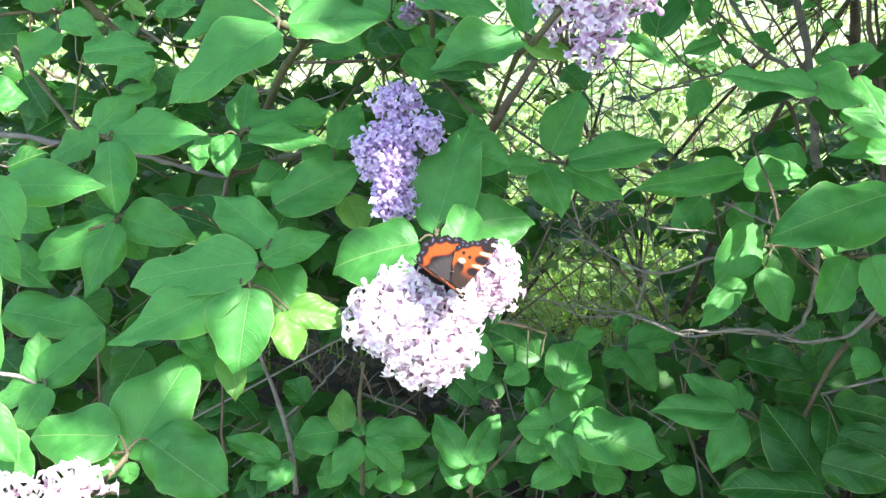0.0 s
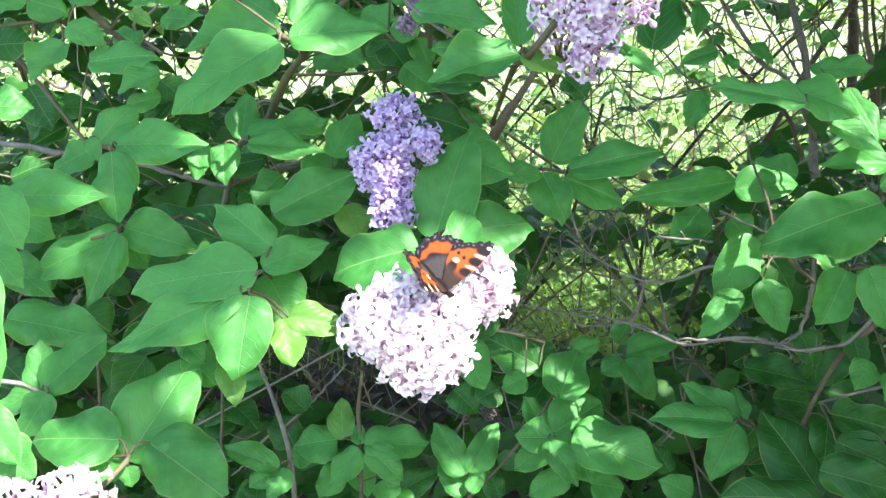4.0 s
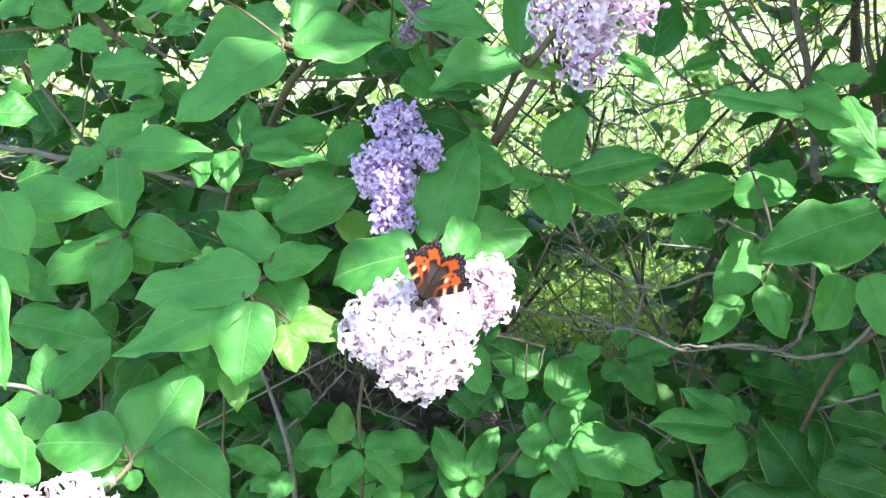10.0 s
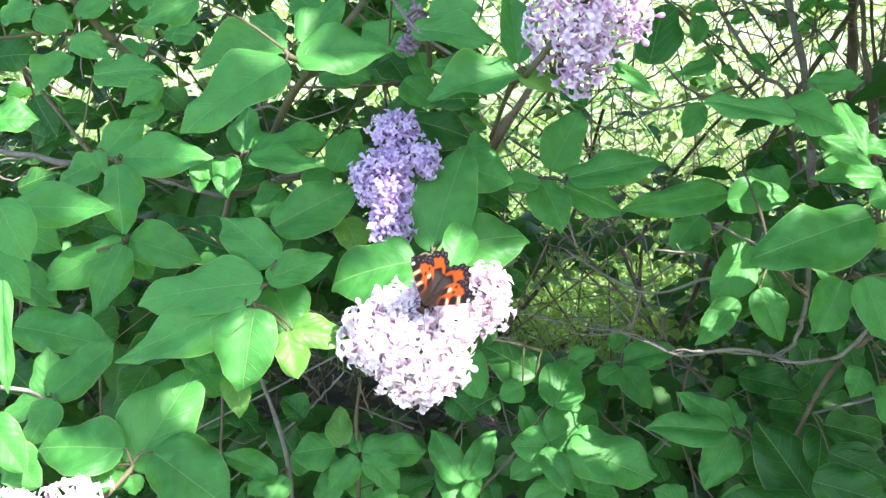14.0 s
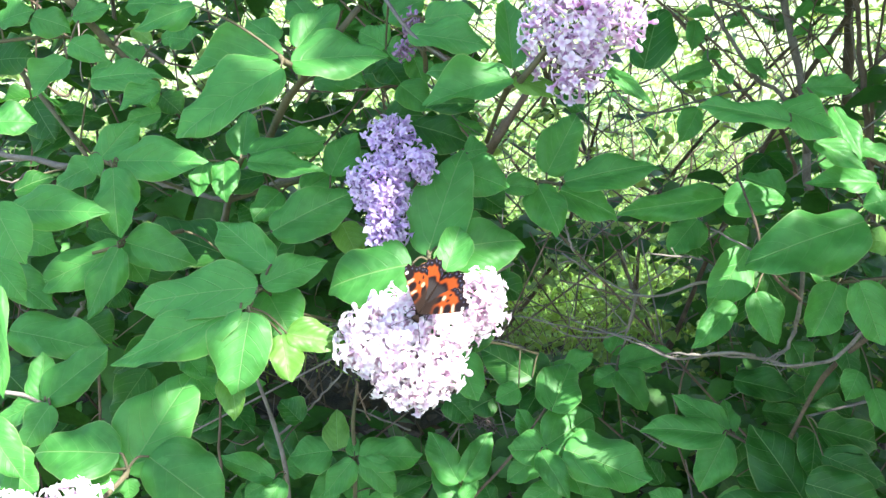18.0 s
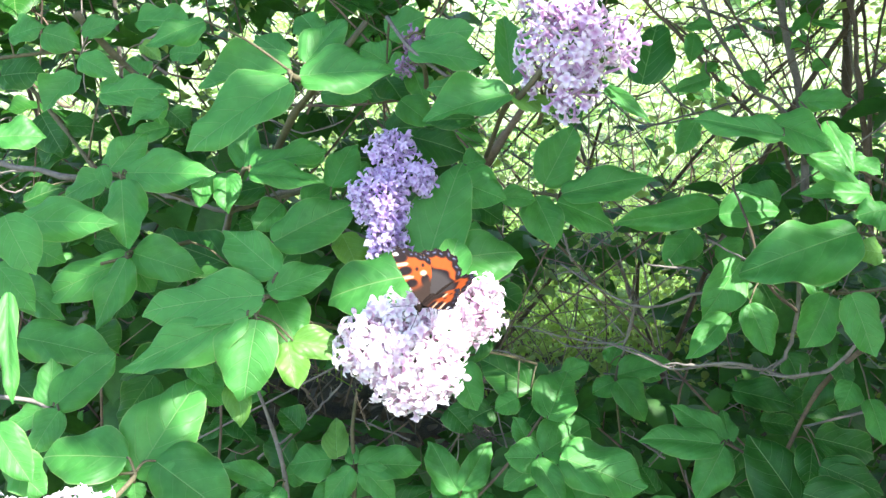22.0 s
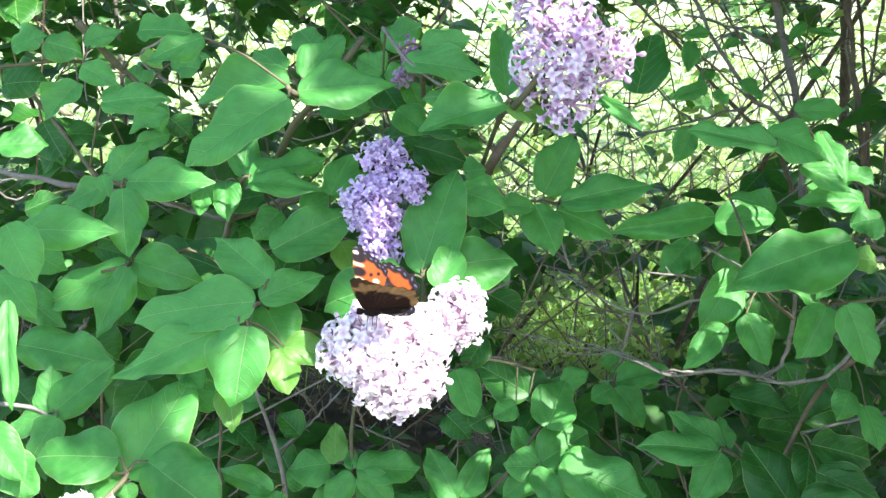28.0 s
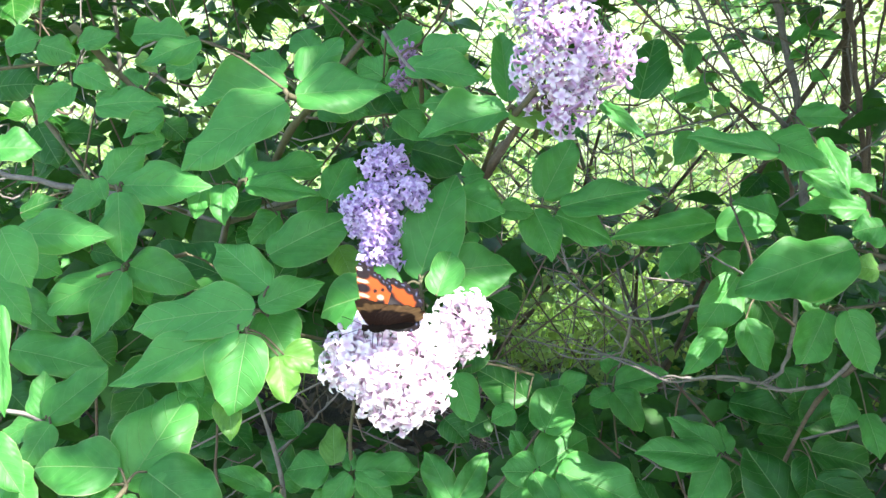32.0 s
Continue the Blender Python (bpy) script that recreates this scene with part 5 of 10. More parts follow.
stem(low_mid_pair, [(0.0005, -0.0008, -0.0154), (-0.0005, -0.0033, -0.0127), (-0.0015, -0.0058, -0.0159)], 0.0008, 0.0006, TWIG_GREEN, "leaf_stalk")
leaf(low_mid_pair, (-0.0695, 0.0279, -0.0404), (0.0444, 0.0119, 0.0183), (-0.15, -0.61, 0.77), 0.0297, 2, SHADED_LEAF)
leaf(low_mid_pair, (0.0298, 0.027, -0.0429), (-0.0099, 0.0184, 0.0182), (0.05, -0.69, 0.72), 0.0215, 4, SHADED_LEAF)
stem(low_mid_pair, [(0.0018, -0.0018, -0.0342), (0.0158, 0.0126, -0.0356), (0.0298, 0.027, -0.0429)], 0.0008, 0.0006, TWIG_GREEN, "leaf_stalk")

low_right_sprig = branch("lilac_shoot", (0.0975, 0.68, 0.8378), 'leafy lilac shoot with round dappled leaves')
stem(low_right_sprig, [(-0.0796, -0.0064, -0.076), (-0.0356, 0.0012, -0.0261), (0, 0.01, 0.0274)], 0.0016, 0.0011, BARK_BROWN)
stem(low_right_sprig, [(-0.0258, 0.0037, -0.0191), (0.0121, -0.0041, -0.0114)], 0.0012, 0.0009)
leaf(low_right_sprig, (-0.0013, -0.0022, 0.0233), (0.0214, 0.0369, 0.0293), (0.06, -0.64, 0.76), 0.0404, 7)
stem(low_right_sprig, [(-0.0036, 0.0091, 0.022), (-0.0024, 0.0035, 0.0257), (-0.0013, -0.0022, 0.0233)], 0.0008, 0.0006, TWIG_GREEN, "leaf_stalk")
leaf(low_right_sprig, (-0.006, -0.0123, -0.0046), (0.0467, 0.0252, 0.0181), (0.1, -0.7, 0.71), 0.0408, 0)
stem(low_right_sprig, [(-0.0011, -0.0014, -0.0141), (-0.0036, -0.0069, -0.0064), (-0.006, -0.0123, -0.0046)], 0.0008, 0.0006, TWIG_GREEN, "leaf_stalk")
leaf(low_right_sprig, (0.0084, -0.022, -0.0019), (0.0708, -0.0216, -0.0175), (0, -0.63, 0.78), 0.0494, 4)
stem(low_right_sprig, [(0.0121, -0.0041, -0.0114), (0.0103, -0.0131, -0.0036), (0.0084, -0.022, -0.0019)], 0.0008, 0.0006, TWIG_GREEN, "leaf_stalk")
leaf(low_right_sprig, (-0.0056, -0.0136, -0.0082), (-0.0326, -0.0008, 0.0005), (0.03, -0.81, 0.59), 0.0299, 1)
stem(low_right_sprig, [(-0.0011, -0.0014, -0.0141), (-0.0033, -0.0075, -0.0082), (-0.0056, -0.0136, -0.0082)], 0.0008, 0.0006, TWIG_GREEN, "leaf_stalk")
leaf(low_right_sprig, (-0.012, -0.0226, -0.0036), (0.0223, -0.0294, -0.0251), (-0.09, -0.68, 0.72), 0.0228, 3)
stem(low_right_sprig, [(-0.0049, -0.0006, -0.0149), (-0.0084, -0.0116, -0.0063), (-0.012, -0.0226, -0.0036)], 0.0008, 0.0006, TWIG_GREEN, "leaf_stalk")
leaf(low_right_sprig, (-0.0086, 0.002, -0.0238), (-0.0299, -0.012, -0.0178), (0.01, -0.83, 0.55), 0.0249, 5)
stem(low_right_sprig, [(-0.0106, 0.0005, -0.016), (-0.0096, 0.0013, -0.0169), (-0.0086, 0.002, -0.0238)], 0.0008, 0.0006, TWIG_GREEN, "leaf_stalk")
leaf(low_right_sprig, (0.0149, 0.0106, -0.0293), (0.0126, -0.0244, -0.024), (-0.08, -0.72, 0.69), 0.0297, 2)
stem(low_right_sprig, [(0.0083, -0.0034, -0.0122), (0.0116, 0.0036, -0.0177), (0.0149, 0.0106, -0.0293)], 0.0008, 0.0006, TWIG_GREEN, "leaf_stalk")
leaf(low_right_sprig, (-0.0124, 0.0157, -0.0152), (-0.0146, 0.0125, 0.0239), (0.17, -0.83, 0.54), 0.0206, 2)
stem(low_right_sprig, [(-0.0144, 0.0013, -0.0168), (-0.0134, 0.0085, -0.013), (-0.0124, 0.0157, -0.0152)], 0.0008, 0.0006, TWIG_GREEN, "leaf_stalk")
leaf(low_right_sprig, (0.0299, -0.0013, -0.062), (0.0303, 0.0004, -0.0061), (0.15, -0.67, 0.72), 0.0339, 2)
leaf(low_right_sprig, (0.0086, -0.0064, -0.0468), (-0.0351, -0.0136, -0.0136), (0.07, -0.79, 0.6), 0.0252, 5)
stem(low_right_sprig, [(0.0027, -0.0022, -0.0133), (0.0056, -0.0043, -0.0271), (0.0086, -0.0064, -0.0468)], 0.0008, 0.0006, TWIG_GREEN, "leaf_stalk")
leaf(low_right_sprig, (0.1119, 0.0448, -0.0817), (-0.0133, 0.0189, 0.0186), (0.05, -0.68, 0.73), 0.0221, 5, SHADED_LEAF)
leaf(low_right_sprig, (0.1104, -0.0303, -0.0541), (-0.0268, 0.0026, 0.0134), (0.2, -0.8, 0.56), 0.0252, 3)
leaf(low_right_sprig, (0.0206, 0.0738, 0.0272), (0.0257, 0.0011, 0.011), (-0.19, -0.83, 0.53), 0.0217, 2)

low_right_whorl = branch("lilac_shoot", (0.2408, 0.6539, 0.8536), 'lilac shoot with a whorl of smooth leaves in shade')
stem(low_right_whorl, [(0.0599, -0.0139, -0.0675), (0.028, -0.0064, -0.0175), (0, 0, 0)], 0.0018, 0.0012, BARK_BROWN)
leaf(low_right_whorl, (-0.0078, -0.009, 0.0044), (-0.0655, 0.0019, 0.0073), (0.07, -0.62, 0.78), 0.0303, 0)
stem(low_right_whorl, [(0, 0, 0), (-0.0039, -0.0045, 0.0052), (-0.0078, -0.009, 0.0044)], 0.0008, 0.0006, TWIG_GREEN, "leaf_stalk")
leaf(low_right_whorl, (0.0042, 0.0094, -0.0035), (-0.0453, 0.0159, 0.0264), (0.07, -0.79, 0.6), 0.0247, 7)
stem(low_right_whorl, [(0.0028, -0.0006, -0.0018), (0.0035, 0.0044, 0.0004), (0.0042, 0.0094, -0.0035)], 0.0008, 0.0006, TWIG_GREEN, "leaf_stalk")
leaf(low_right_whorl, (-0.0051, -0.0097, 0.0027), (-0.0253, -0.0221, -0.0378), (-0.17, -0.8, 0.58), 0.0315, 2)
stem(low_right_whorl, [(0, 0, 0), (-0.0025, -0.0048, 0.0043), (-0.0051, -0.0097, 0.0027)], 0.0008, 0.0006, TWIG_GREEN, "leaf_stalk")
leaf(low_right_whorl, (0.006, 0.0087, -0.0053), (-0.0017, 0.021, 0.0214), (-0.04, -0.71, 0.7), 0.0181, 7)
stem(low_right_whorl, [(0.0056, -0.0013, -0.0035), (0.0058, 0.0037, -0.0014), (0.006, 0.0087, -0.0053)], 0.0008, 0.0006, TWIG_GREEN, "leaf_stalk")
leaf(low_right_whorl, (0.0517, -0.0448, -0.0355), (-0.0345, 0.0419, 0.0468), (0, -0.75, 0.67), 0.0490, 5, SHADED_LEAF)
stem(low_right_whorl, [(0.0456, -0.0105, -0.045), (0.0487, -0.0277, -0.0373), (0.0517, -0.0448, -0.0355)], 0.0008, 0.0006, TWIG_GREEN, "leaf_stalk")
leaf(low_right_whorl, (0.0103, -0.0039, -0.0399), (0.0446, 0.0007, 0.0039), (-0.05, -0.68, 0.73), 0.0266, 0, SHADED_LEAF)
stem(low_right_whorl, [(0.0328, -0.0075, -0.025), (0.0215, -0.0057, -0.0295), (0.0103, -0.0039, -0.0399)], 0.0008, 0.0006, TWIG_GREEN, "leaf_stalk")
leaf(low_right_whorl, (0.0471, -0.0652, -0.0329), (-0.0763, 0.0074, 0.0045), (0, -0.52, 0.85), 0.0391, 0, SHADED_LEAF)
leaf(low_right_whorl, (0.031, 0.0419, -0.0311), (-0.0268, -0.0155, -0.0245), (-0.13, -0.77, 0.63), 0.0367, 4, SHADED_LEAF)
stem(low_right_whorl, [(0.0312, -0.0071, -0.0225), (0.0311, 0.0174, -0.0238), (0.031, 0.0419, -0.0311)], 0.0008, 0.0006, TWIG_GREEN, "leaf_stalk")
leaf(low_right_whorl, (0.0505, -0.0107, -0.0586), (0.0302, 0.0102, 0.0153), (-0.1, -0.72, 0.69), 0.0310, 3, SHADED_LEAF)
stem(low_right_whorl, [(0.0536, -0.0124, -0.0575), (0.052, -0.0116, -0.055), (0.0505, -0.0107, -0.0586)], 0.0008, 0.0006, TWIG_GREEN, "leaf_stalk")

low_right_edge = branch("lilac_branch", (0.3028, 0.6292, 0.8737), 'lilac branch with glossy leaves darkened for shade near the ground')
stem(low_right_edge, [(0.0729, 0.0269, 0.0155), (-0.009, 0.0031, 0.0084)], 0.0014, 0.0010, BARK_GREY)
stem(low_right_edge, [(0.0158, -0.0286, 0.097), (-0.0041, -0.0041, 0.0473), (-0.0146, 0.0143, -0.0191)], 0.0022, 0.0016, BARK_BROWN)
leaf(low_right_edge, (-0.0042, -0.0087, 0.0052), (0.0527, -0.0009, -0.0137), (0.17, -0.69, 0.71), 0.0329, 6, SHADED_LEAF)
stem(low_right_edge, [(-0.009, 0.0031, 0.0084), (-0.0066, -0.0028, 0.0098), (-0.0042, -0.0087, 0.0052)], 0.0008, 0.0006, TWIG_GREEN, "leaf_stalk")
leaf(low_right_edge, (0.0019, 0.0072, -0.0095), (-0.0087, -0.0258, -0.0252), (-0.05, -0.69, 0.72), 0.0274, 3, SHADED_LEAF)
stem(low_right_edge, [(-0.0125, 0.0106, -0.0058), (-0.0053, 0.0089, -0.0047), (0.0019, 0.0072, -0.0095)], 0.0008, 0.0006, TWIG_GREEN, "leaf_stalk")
leaf(low_right_edge, (-0.0041, -0.0249, -0.01), (0.0459, -0.0183, -0.0131), (-0.13, -0.77, 0.63), 0.0313, 3, SHADED_LEAF)
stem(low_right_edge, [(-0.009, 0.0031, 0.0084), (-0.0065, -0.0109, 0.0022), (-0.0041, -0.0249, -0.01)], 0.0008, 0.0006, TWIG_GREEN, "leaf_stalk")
leaf(low_right_edge, (-0.0253, -0.0494, -0.0188), (0.0522, -0.0178, -0.0073), (-0.2, -0.81, 0.55), 0.0341, 4, SHADED_LEAF)
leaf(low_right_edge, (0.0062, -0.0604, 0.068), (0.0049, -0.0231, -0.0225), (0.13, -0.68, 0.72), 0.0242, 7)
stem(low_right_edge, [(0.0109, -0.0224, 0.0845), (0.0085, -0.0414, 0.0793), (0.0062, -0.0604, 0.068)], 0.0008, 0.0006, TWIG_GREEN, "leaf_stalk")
leaf(low_right_edge, (0.036, 0.0206, -0.0018), (-0.0325, 0.0025, 0.009), (0.16, -0.62, 0.77), 0.0217, 6, SHADED_LEAF)
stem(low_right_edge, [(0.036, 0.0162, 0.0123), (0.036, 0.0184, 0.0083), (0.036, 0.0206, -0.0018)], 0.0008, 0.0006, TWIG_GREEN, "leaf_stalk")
leaf(low_right_edge, (-0.041, 0.0844, -0.0021), (0.0517, -0.0167, -0.0049), (-0.12, -0.61, 0.78), 0.0311, 7, SHADED_LEAF)
leaf(low_right_edge, (0.0237, 0.0835, -0.0044), (-0.0205, -0.0065, -0.0132), (-0.06, -0.85, 0.52), 0.0254, 2, SHADED_LEAF)
leaf(low_right_edge, (-0.0161, 0.075, -0.0278), (0.0336, -0.0044, -0.0031), (-0.02, -0.68, 0.73), 0.0222, 6, SHADED_LEAF)
leaf(low_right_edge, (0.0349, 0.0707, 0.0188), (-0.0221, -0.0159, -0.0241), (-0.12, -0.77, 0.62), 0.0253, 0, SHADED_LEAF)

low_right_back = branch("lilac_shoot", (0.173, 0.7887, 0.8441), 'small lilac shoot with leaves of fresh green')
stem(low_right_back, [(0.0151, 0.0285, 0.0197), (0, 0, 0), (0.0095, -0.0041, -0.0697)], 0.0014, 0.0010)
leaf(low_right_back, (-0.0029, -0.0188, 0.0067), (0.0272, -0.0213, -0.0303), (0.16, -0.73, 0.66), 0.0330, 0)
stem(low_right_back, [(0, 0, 0), (-0.0014, -0.0094, 0.0064), (-0.0029, -0.0188, 0.0067)], 0.0008, 0.0006, TWIG_GREEN, "leaf_stalk")
leaf(low_right_back, (-0.003, -0.0099, 0.0021), (-0.022, -0.006, -0.0101), (-0.13, -0.71, 0.7), 0.0239, 5)
stem(low_right_back, [(0, 0, 0), (-0.0015, -0.0049, 0.004), (-0.003, -0.0099, 0.0021)], 0.0008, 0.0006, TWIG_GREEN, "leaf_stalk")
leaf(low_right_back, (0.0011, 0.0009, 0.0026), (0.0589, 0.0141, 0.0101), (0.04, -0.68, 0.73), 0.0280, 0)
leaf(low_right_back, (0.0193, 0.0427, 0.0004), (0.0323, -0.0151, -0.0177), (-0.05, -0.8, 0.59), 0.0292, 2)
stem(low_right_back, [(0.0151, 0.0285, 0.0197), (0.0172, 0.0356, 0.013), (0.0193, 0.0427, 0.0004)], 0.0008, 0.0006, TWIG_GREEN, "leaf_stalk")
leaf(low_right_back, (0.0021, 0.0407, -0.005), (0.0127, 0.0137, 0.0188), (0.05, -0.82, 0.56), 0.0230, 4)
stem(low_right_back, [(0.0113, 0.0213, 0.0148), (0.0067, 0.031, 0.0079), (0.0021, 0.0407, -0.005)], 0.0008, 0.0006, TWIG_GREEN, "leaf_stalk")

behind_white = branch("lilac_branch", (0.0296, 0.6461, 0.92), 'shaded lilac sprig behind the white blossom')
stem(behind_white, [(0.0537, 0.0391, -0.0094), (0.0146, 0.0242, 0.0081), (-0.0134, 0.0046, 0.0126)], 0.0012, 0.0009)
leaf(behind_white, (-0.0148, -0.0147, 0.0182), (0.014, -0.0297, -0.0257), (-0.1, -0.68, 0.73), 0.0276, 5)
stem(behind_white, [(-0.0134, 0.0046, 0.0126), (-0.0141, -0.005, 0.0184), (-0.0148, -0.0147, 0.0182)], 0.0008, 0.0006, TWIG_GREEN, "leaf_stalk")
leaf(behind_white, (0.0358, 0.0116, -0.0265), (-0.0194, -0.004, -0.0092), (-0.14, -0.77, 0.62), 0.0206, 5)
stem(behind_white, [(0.038, 0.0332, -0.0024), (0.0369, 0.0224, -0.0114), (0.0358, 0.0116, -0.0265)], 0.0008, 0.0006, TWIG_GREEN, "leaf_stalk")
leaf(behind_white, (0.0489, 0.0323, -0.0281), (-0.0429, 0.0203, 0.0184), (-0.1, -0.78, 0.62), 0.0342, 0, SHADED_LEAF)
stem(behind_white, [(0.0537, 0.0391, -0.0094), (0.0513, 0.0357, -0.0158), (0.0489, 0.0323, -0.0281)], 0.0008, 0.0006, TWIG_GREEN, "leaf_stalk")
leaf(behind_white, (0.0431, 0.0752, -0.0273), (0.0237, -0.0187, -0.0234), (0.02, -0.77, 0.64), 0.0305, 3, SHADED_LEAF)
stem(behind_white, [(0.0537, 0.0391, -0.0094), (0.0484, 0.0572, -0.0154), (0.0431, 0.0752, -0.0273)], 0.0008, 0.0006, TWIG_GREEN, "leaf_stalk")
leaf(behind_white, (0.0194, 0.0793, -0.0746), (-0.0206, -0.0079, -0.007), (0, -0.66, 0.75), 0.0340, 1, SHADED_LEAF)
leaf(behind_white, (0.01, 0.0305, 0.0254), (-0.0188, -0.0228, -0.0193), (0.15, -0.71, 0.69), 0.0230, 2, SHADED_LEAF)
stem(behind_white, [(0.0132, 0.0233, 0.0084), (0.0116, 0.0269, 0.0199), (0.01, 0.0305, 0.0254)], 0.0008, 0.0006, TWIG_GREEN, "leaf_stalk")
leaf(behind_white, (-0.0212, 0.097, -0.0845), (0.0205, -0.0181, -0.0132), (-0.14, -0.68, 0.72), 0.0321, 0, SHADED_LEAF)

gap_sprig = branch("lilac_branch", (0.2854, 0.9639, 1.15), 'lilac twig with small leaves hanging in the gap')
stem(gap_sprig, [(0.0467, 0.0287, 0.0203), (0.0196, 0.0147, 0.0112), (0, 0, 0), (-0.007, -0.01, -0.0275), (-0.003, -0.0245, -0.0381)], 0.0010, 0.0007, BARK_GREY)
leaf(gap_sprig, (0, 0.0056, 0.0154), (-0.0292, -0.0031, -0.0031), (0.02, -0.78, 0.63), 0.0148, 1)
stem(gap_sprig, [(0.0069, 0.0051, 0.0039), (0.0034, 0.0054, 0.0126), (0, 0.0056, 0.0154)], 0.0008, 0.0006, TWIG_GREEN, "leaf_stalk")
leaf(gap_sprig, (-0.0215, -0.0079, 0.0076), (-0.0068, -0.0187, -0.0283), (0.09, -0.84, 0.53), 0.0196, 2)
stem(gap_sprig, [(0, 0, 0), (-0.0108, -0.0039, 0.0068), (-0.0215, -0.0079, 0.0076)], 0.0008, 0.0006, TWIG_GREEN, "leaf_stalk")
leaf(gap_sprig, (-0.0054, -0.0237, -0.0359), (-0.0382, -0.0086, -0.0101), (0.02, -0.8, 0.61), 0.0192, 0)
leaf(gap_sprig, (0.0066, 0.0026, -0.0222), (-0.0184, -0.0111, -0.0113), (-0.08, -0.64, 0.76), 0.0144, 4)
stem(gap_sprig, [(-0.0042, -0.006, -0.0165), (0.0012, -0.0017, -0.0163), (0.0066, 0.0026, -0.0222)], 0.0008, 0.0006, TWIG_GREEN, "leaf_stalk")
leaf(gap_sprig, (0.0047, -0.0156, -0.0429), (0.0128, -0.0117, -0.0109), (-0.12, -0.74, 0.66), 0.0142, 4)
stem(gap_sprig, [(-0.0036, -0.0223, -0.0365), (0.0005, -0.019, -0.0367), (0.0047, -0.0156, -0.0429)], 0.0008, 0.0006, TWIG_GREEN, "leaf_stalk")
leaf(gap_sprig, (0.0361, -0.0015, -0.0333), (0.0198, -0.0171, -0.0161), (0.01, -0.68, 0.74), 0.0187, 0)
stem(gap_sprig, [(-0.0053, -0.0075, -0.0206), (0.0154, -0.0045, -0.0239), (0.0361, -0.0015, -0.0333)], 0.0008, 0.0006, TWIG_GREEN, "leaf_stalk")
leaf(gap_sprig, (0.0344, 0.0131, 0.0067), (-0.0206, -0.0105, -0.0081), (0.16, -0.78, 0.6), 0.0120, 6)
stem(gap_sprig, [(0.0291, 0.0196, 0.0144), (0.0317, 0.0163, 0.0135), (0.0344, 0.0131, 0.0067)], 0.0008, 0.0006, TWIG_GREEN, "leaf_stalk")

high_right_sprig = branch("lilac_branch", (0.4024, 1.007, 1.1514), 'thin lilac twig with a few small leaves high in the shrub')
stem(high_right_sprig, [(0.0306, 0.0337, 0.0342), (0.0109, 0.0187, 0.0221), (0, 0, 0), (-0.0362, -0.0937, -0.0235), (-0.113, -0.2848, -0.0223)], 0.0011, 0.0007, BARK_BROWN)
leaf(high_right_sprig, (0, 0.0079, 0.0218), (-0.019, -0.01, -0.018), (-0.19, -0.76, 0.62), 0.0143, 5)
stem(high_right_sprig, [(0.0071, 0.0122, 0.0144), (0.0035, 0.01, 0.0211), (0, 0.0079, 0.0218)], 0.0008, 0.0006, TWIG_GREEN, "leaf_stalk")
leaf(high_right_sprig, (-0.0005, -0.0053, 0.0146), (0.0333, -0.011, -0.0037), (-0.17, -0.74, 0.64), 0.0114, 1)
stem(high_right_sprig, [(0.0027, 0.0047, 0.0055), (0.0011, -0.0003, 0.0131), (-0.0005, -0.0053, 0.0146)], 0.0008, 0.0006, TWIG_GREEN, "leaf_stalk")
leaf(high_right_sprig, (0, -0.0008, -0.0023), (-0.0219, -0.0128, -0.0081), (0.12, -0.66, 0.74), 0.0143, 0)
leaf(high_right_sprig, (-0.113, -0.2852, -0.0235), (0.042, -0.001, 0.0037), (-0.08, -0.65, 0.75), 0.0185, 3)
leaf(high_right_sprig, (-0.1729, -0.2113, -0.0544), (-0.018, -0.0211, -0.025), (0.13, -0.8, 0.58), 0.0228, 1)
leaf(high_right_sprig, (0.0037, -0.0125, -0.0344), (0.0281, 0.0117, 0.0075), (0.21, -0.83, 0.51), 0.0148, 0)
stem(high_right_sprig, [(-0.0054, -0.0141, -0.0035), (-0.0009, -0.0133, -0.016), (0.0037, -0.0125, -0.0344)], 0.0008, 0.0006, TWIG_GREEN, "leaf_stalk")

twig('bleached dead twig lying on the grey branch', [(0.1705, 0.6089, 0.9493), (0.1886, 0.5993, 0.9522), (0.2078, 0.5955, 0.9564), (0.2306, 0.5903, 0.9567)], 0.0007, 0.0014, BARK_PALE)
twig('bleached dead twig with a broken end', [(0.2337, 0.5844, 0.9551), (0.2472, 0.5788, 0.9544), (0.2652, 0.5751, 0.9589)], 0.0005, 0.0010, BARK_PALE)
twig('thin purple-grey twig reaching into the gap', [(0.1175, 0.7315, 0.9207), (0.1418, 0.7008, 0.9241), (0.1593, 0.6716, 0.9316), (0.1768, 0.6308, 0.9365)], 0.0005, 0.0010, BARK_GREY)
twig('grey bare lilac branch with forking twigs', [(0.1048, 0.7331, 0.9837), (0.155, 0.6652, 0.9726), (0.1929, 0.6312, 0.996), (0.2242, 0.6168, 1.015), (0.2579, 0.5643, 1.0462)], 0.0008, 0.0014, BARK_GREY)
twig('thin bare twig rising from the grey branch', [(0.1594, 0.6745, 0.9687), (0.157, 0.6766, 0.9454), (0.1551, 0.6876, 0.9172)], 0.0013, 0.0008, BARK_GREY)
twig('pale dead branch lying across the gap', [(0.0847, 0.7498, 0.9125), (0.121, 0.6925, 0.9305), (0.155, 0.6525, 0.9377), (0.1786, 0.6214, 0.9398), (0.2088, 0.6038, 0.95), (0.2406, 0.5941, 0.9525), (0.255, 0.5972, 0.961), (0.2592, 0.5957, 0.9863), (0.258, 0.6002, 1.0277)], 0.0005, 0.0015, BARK_GREY)
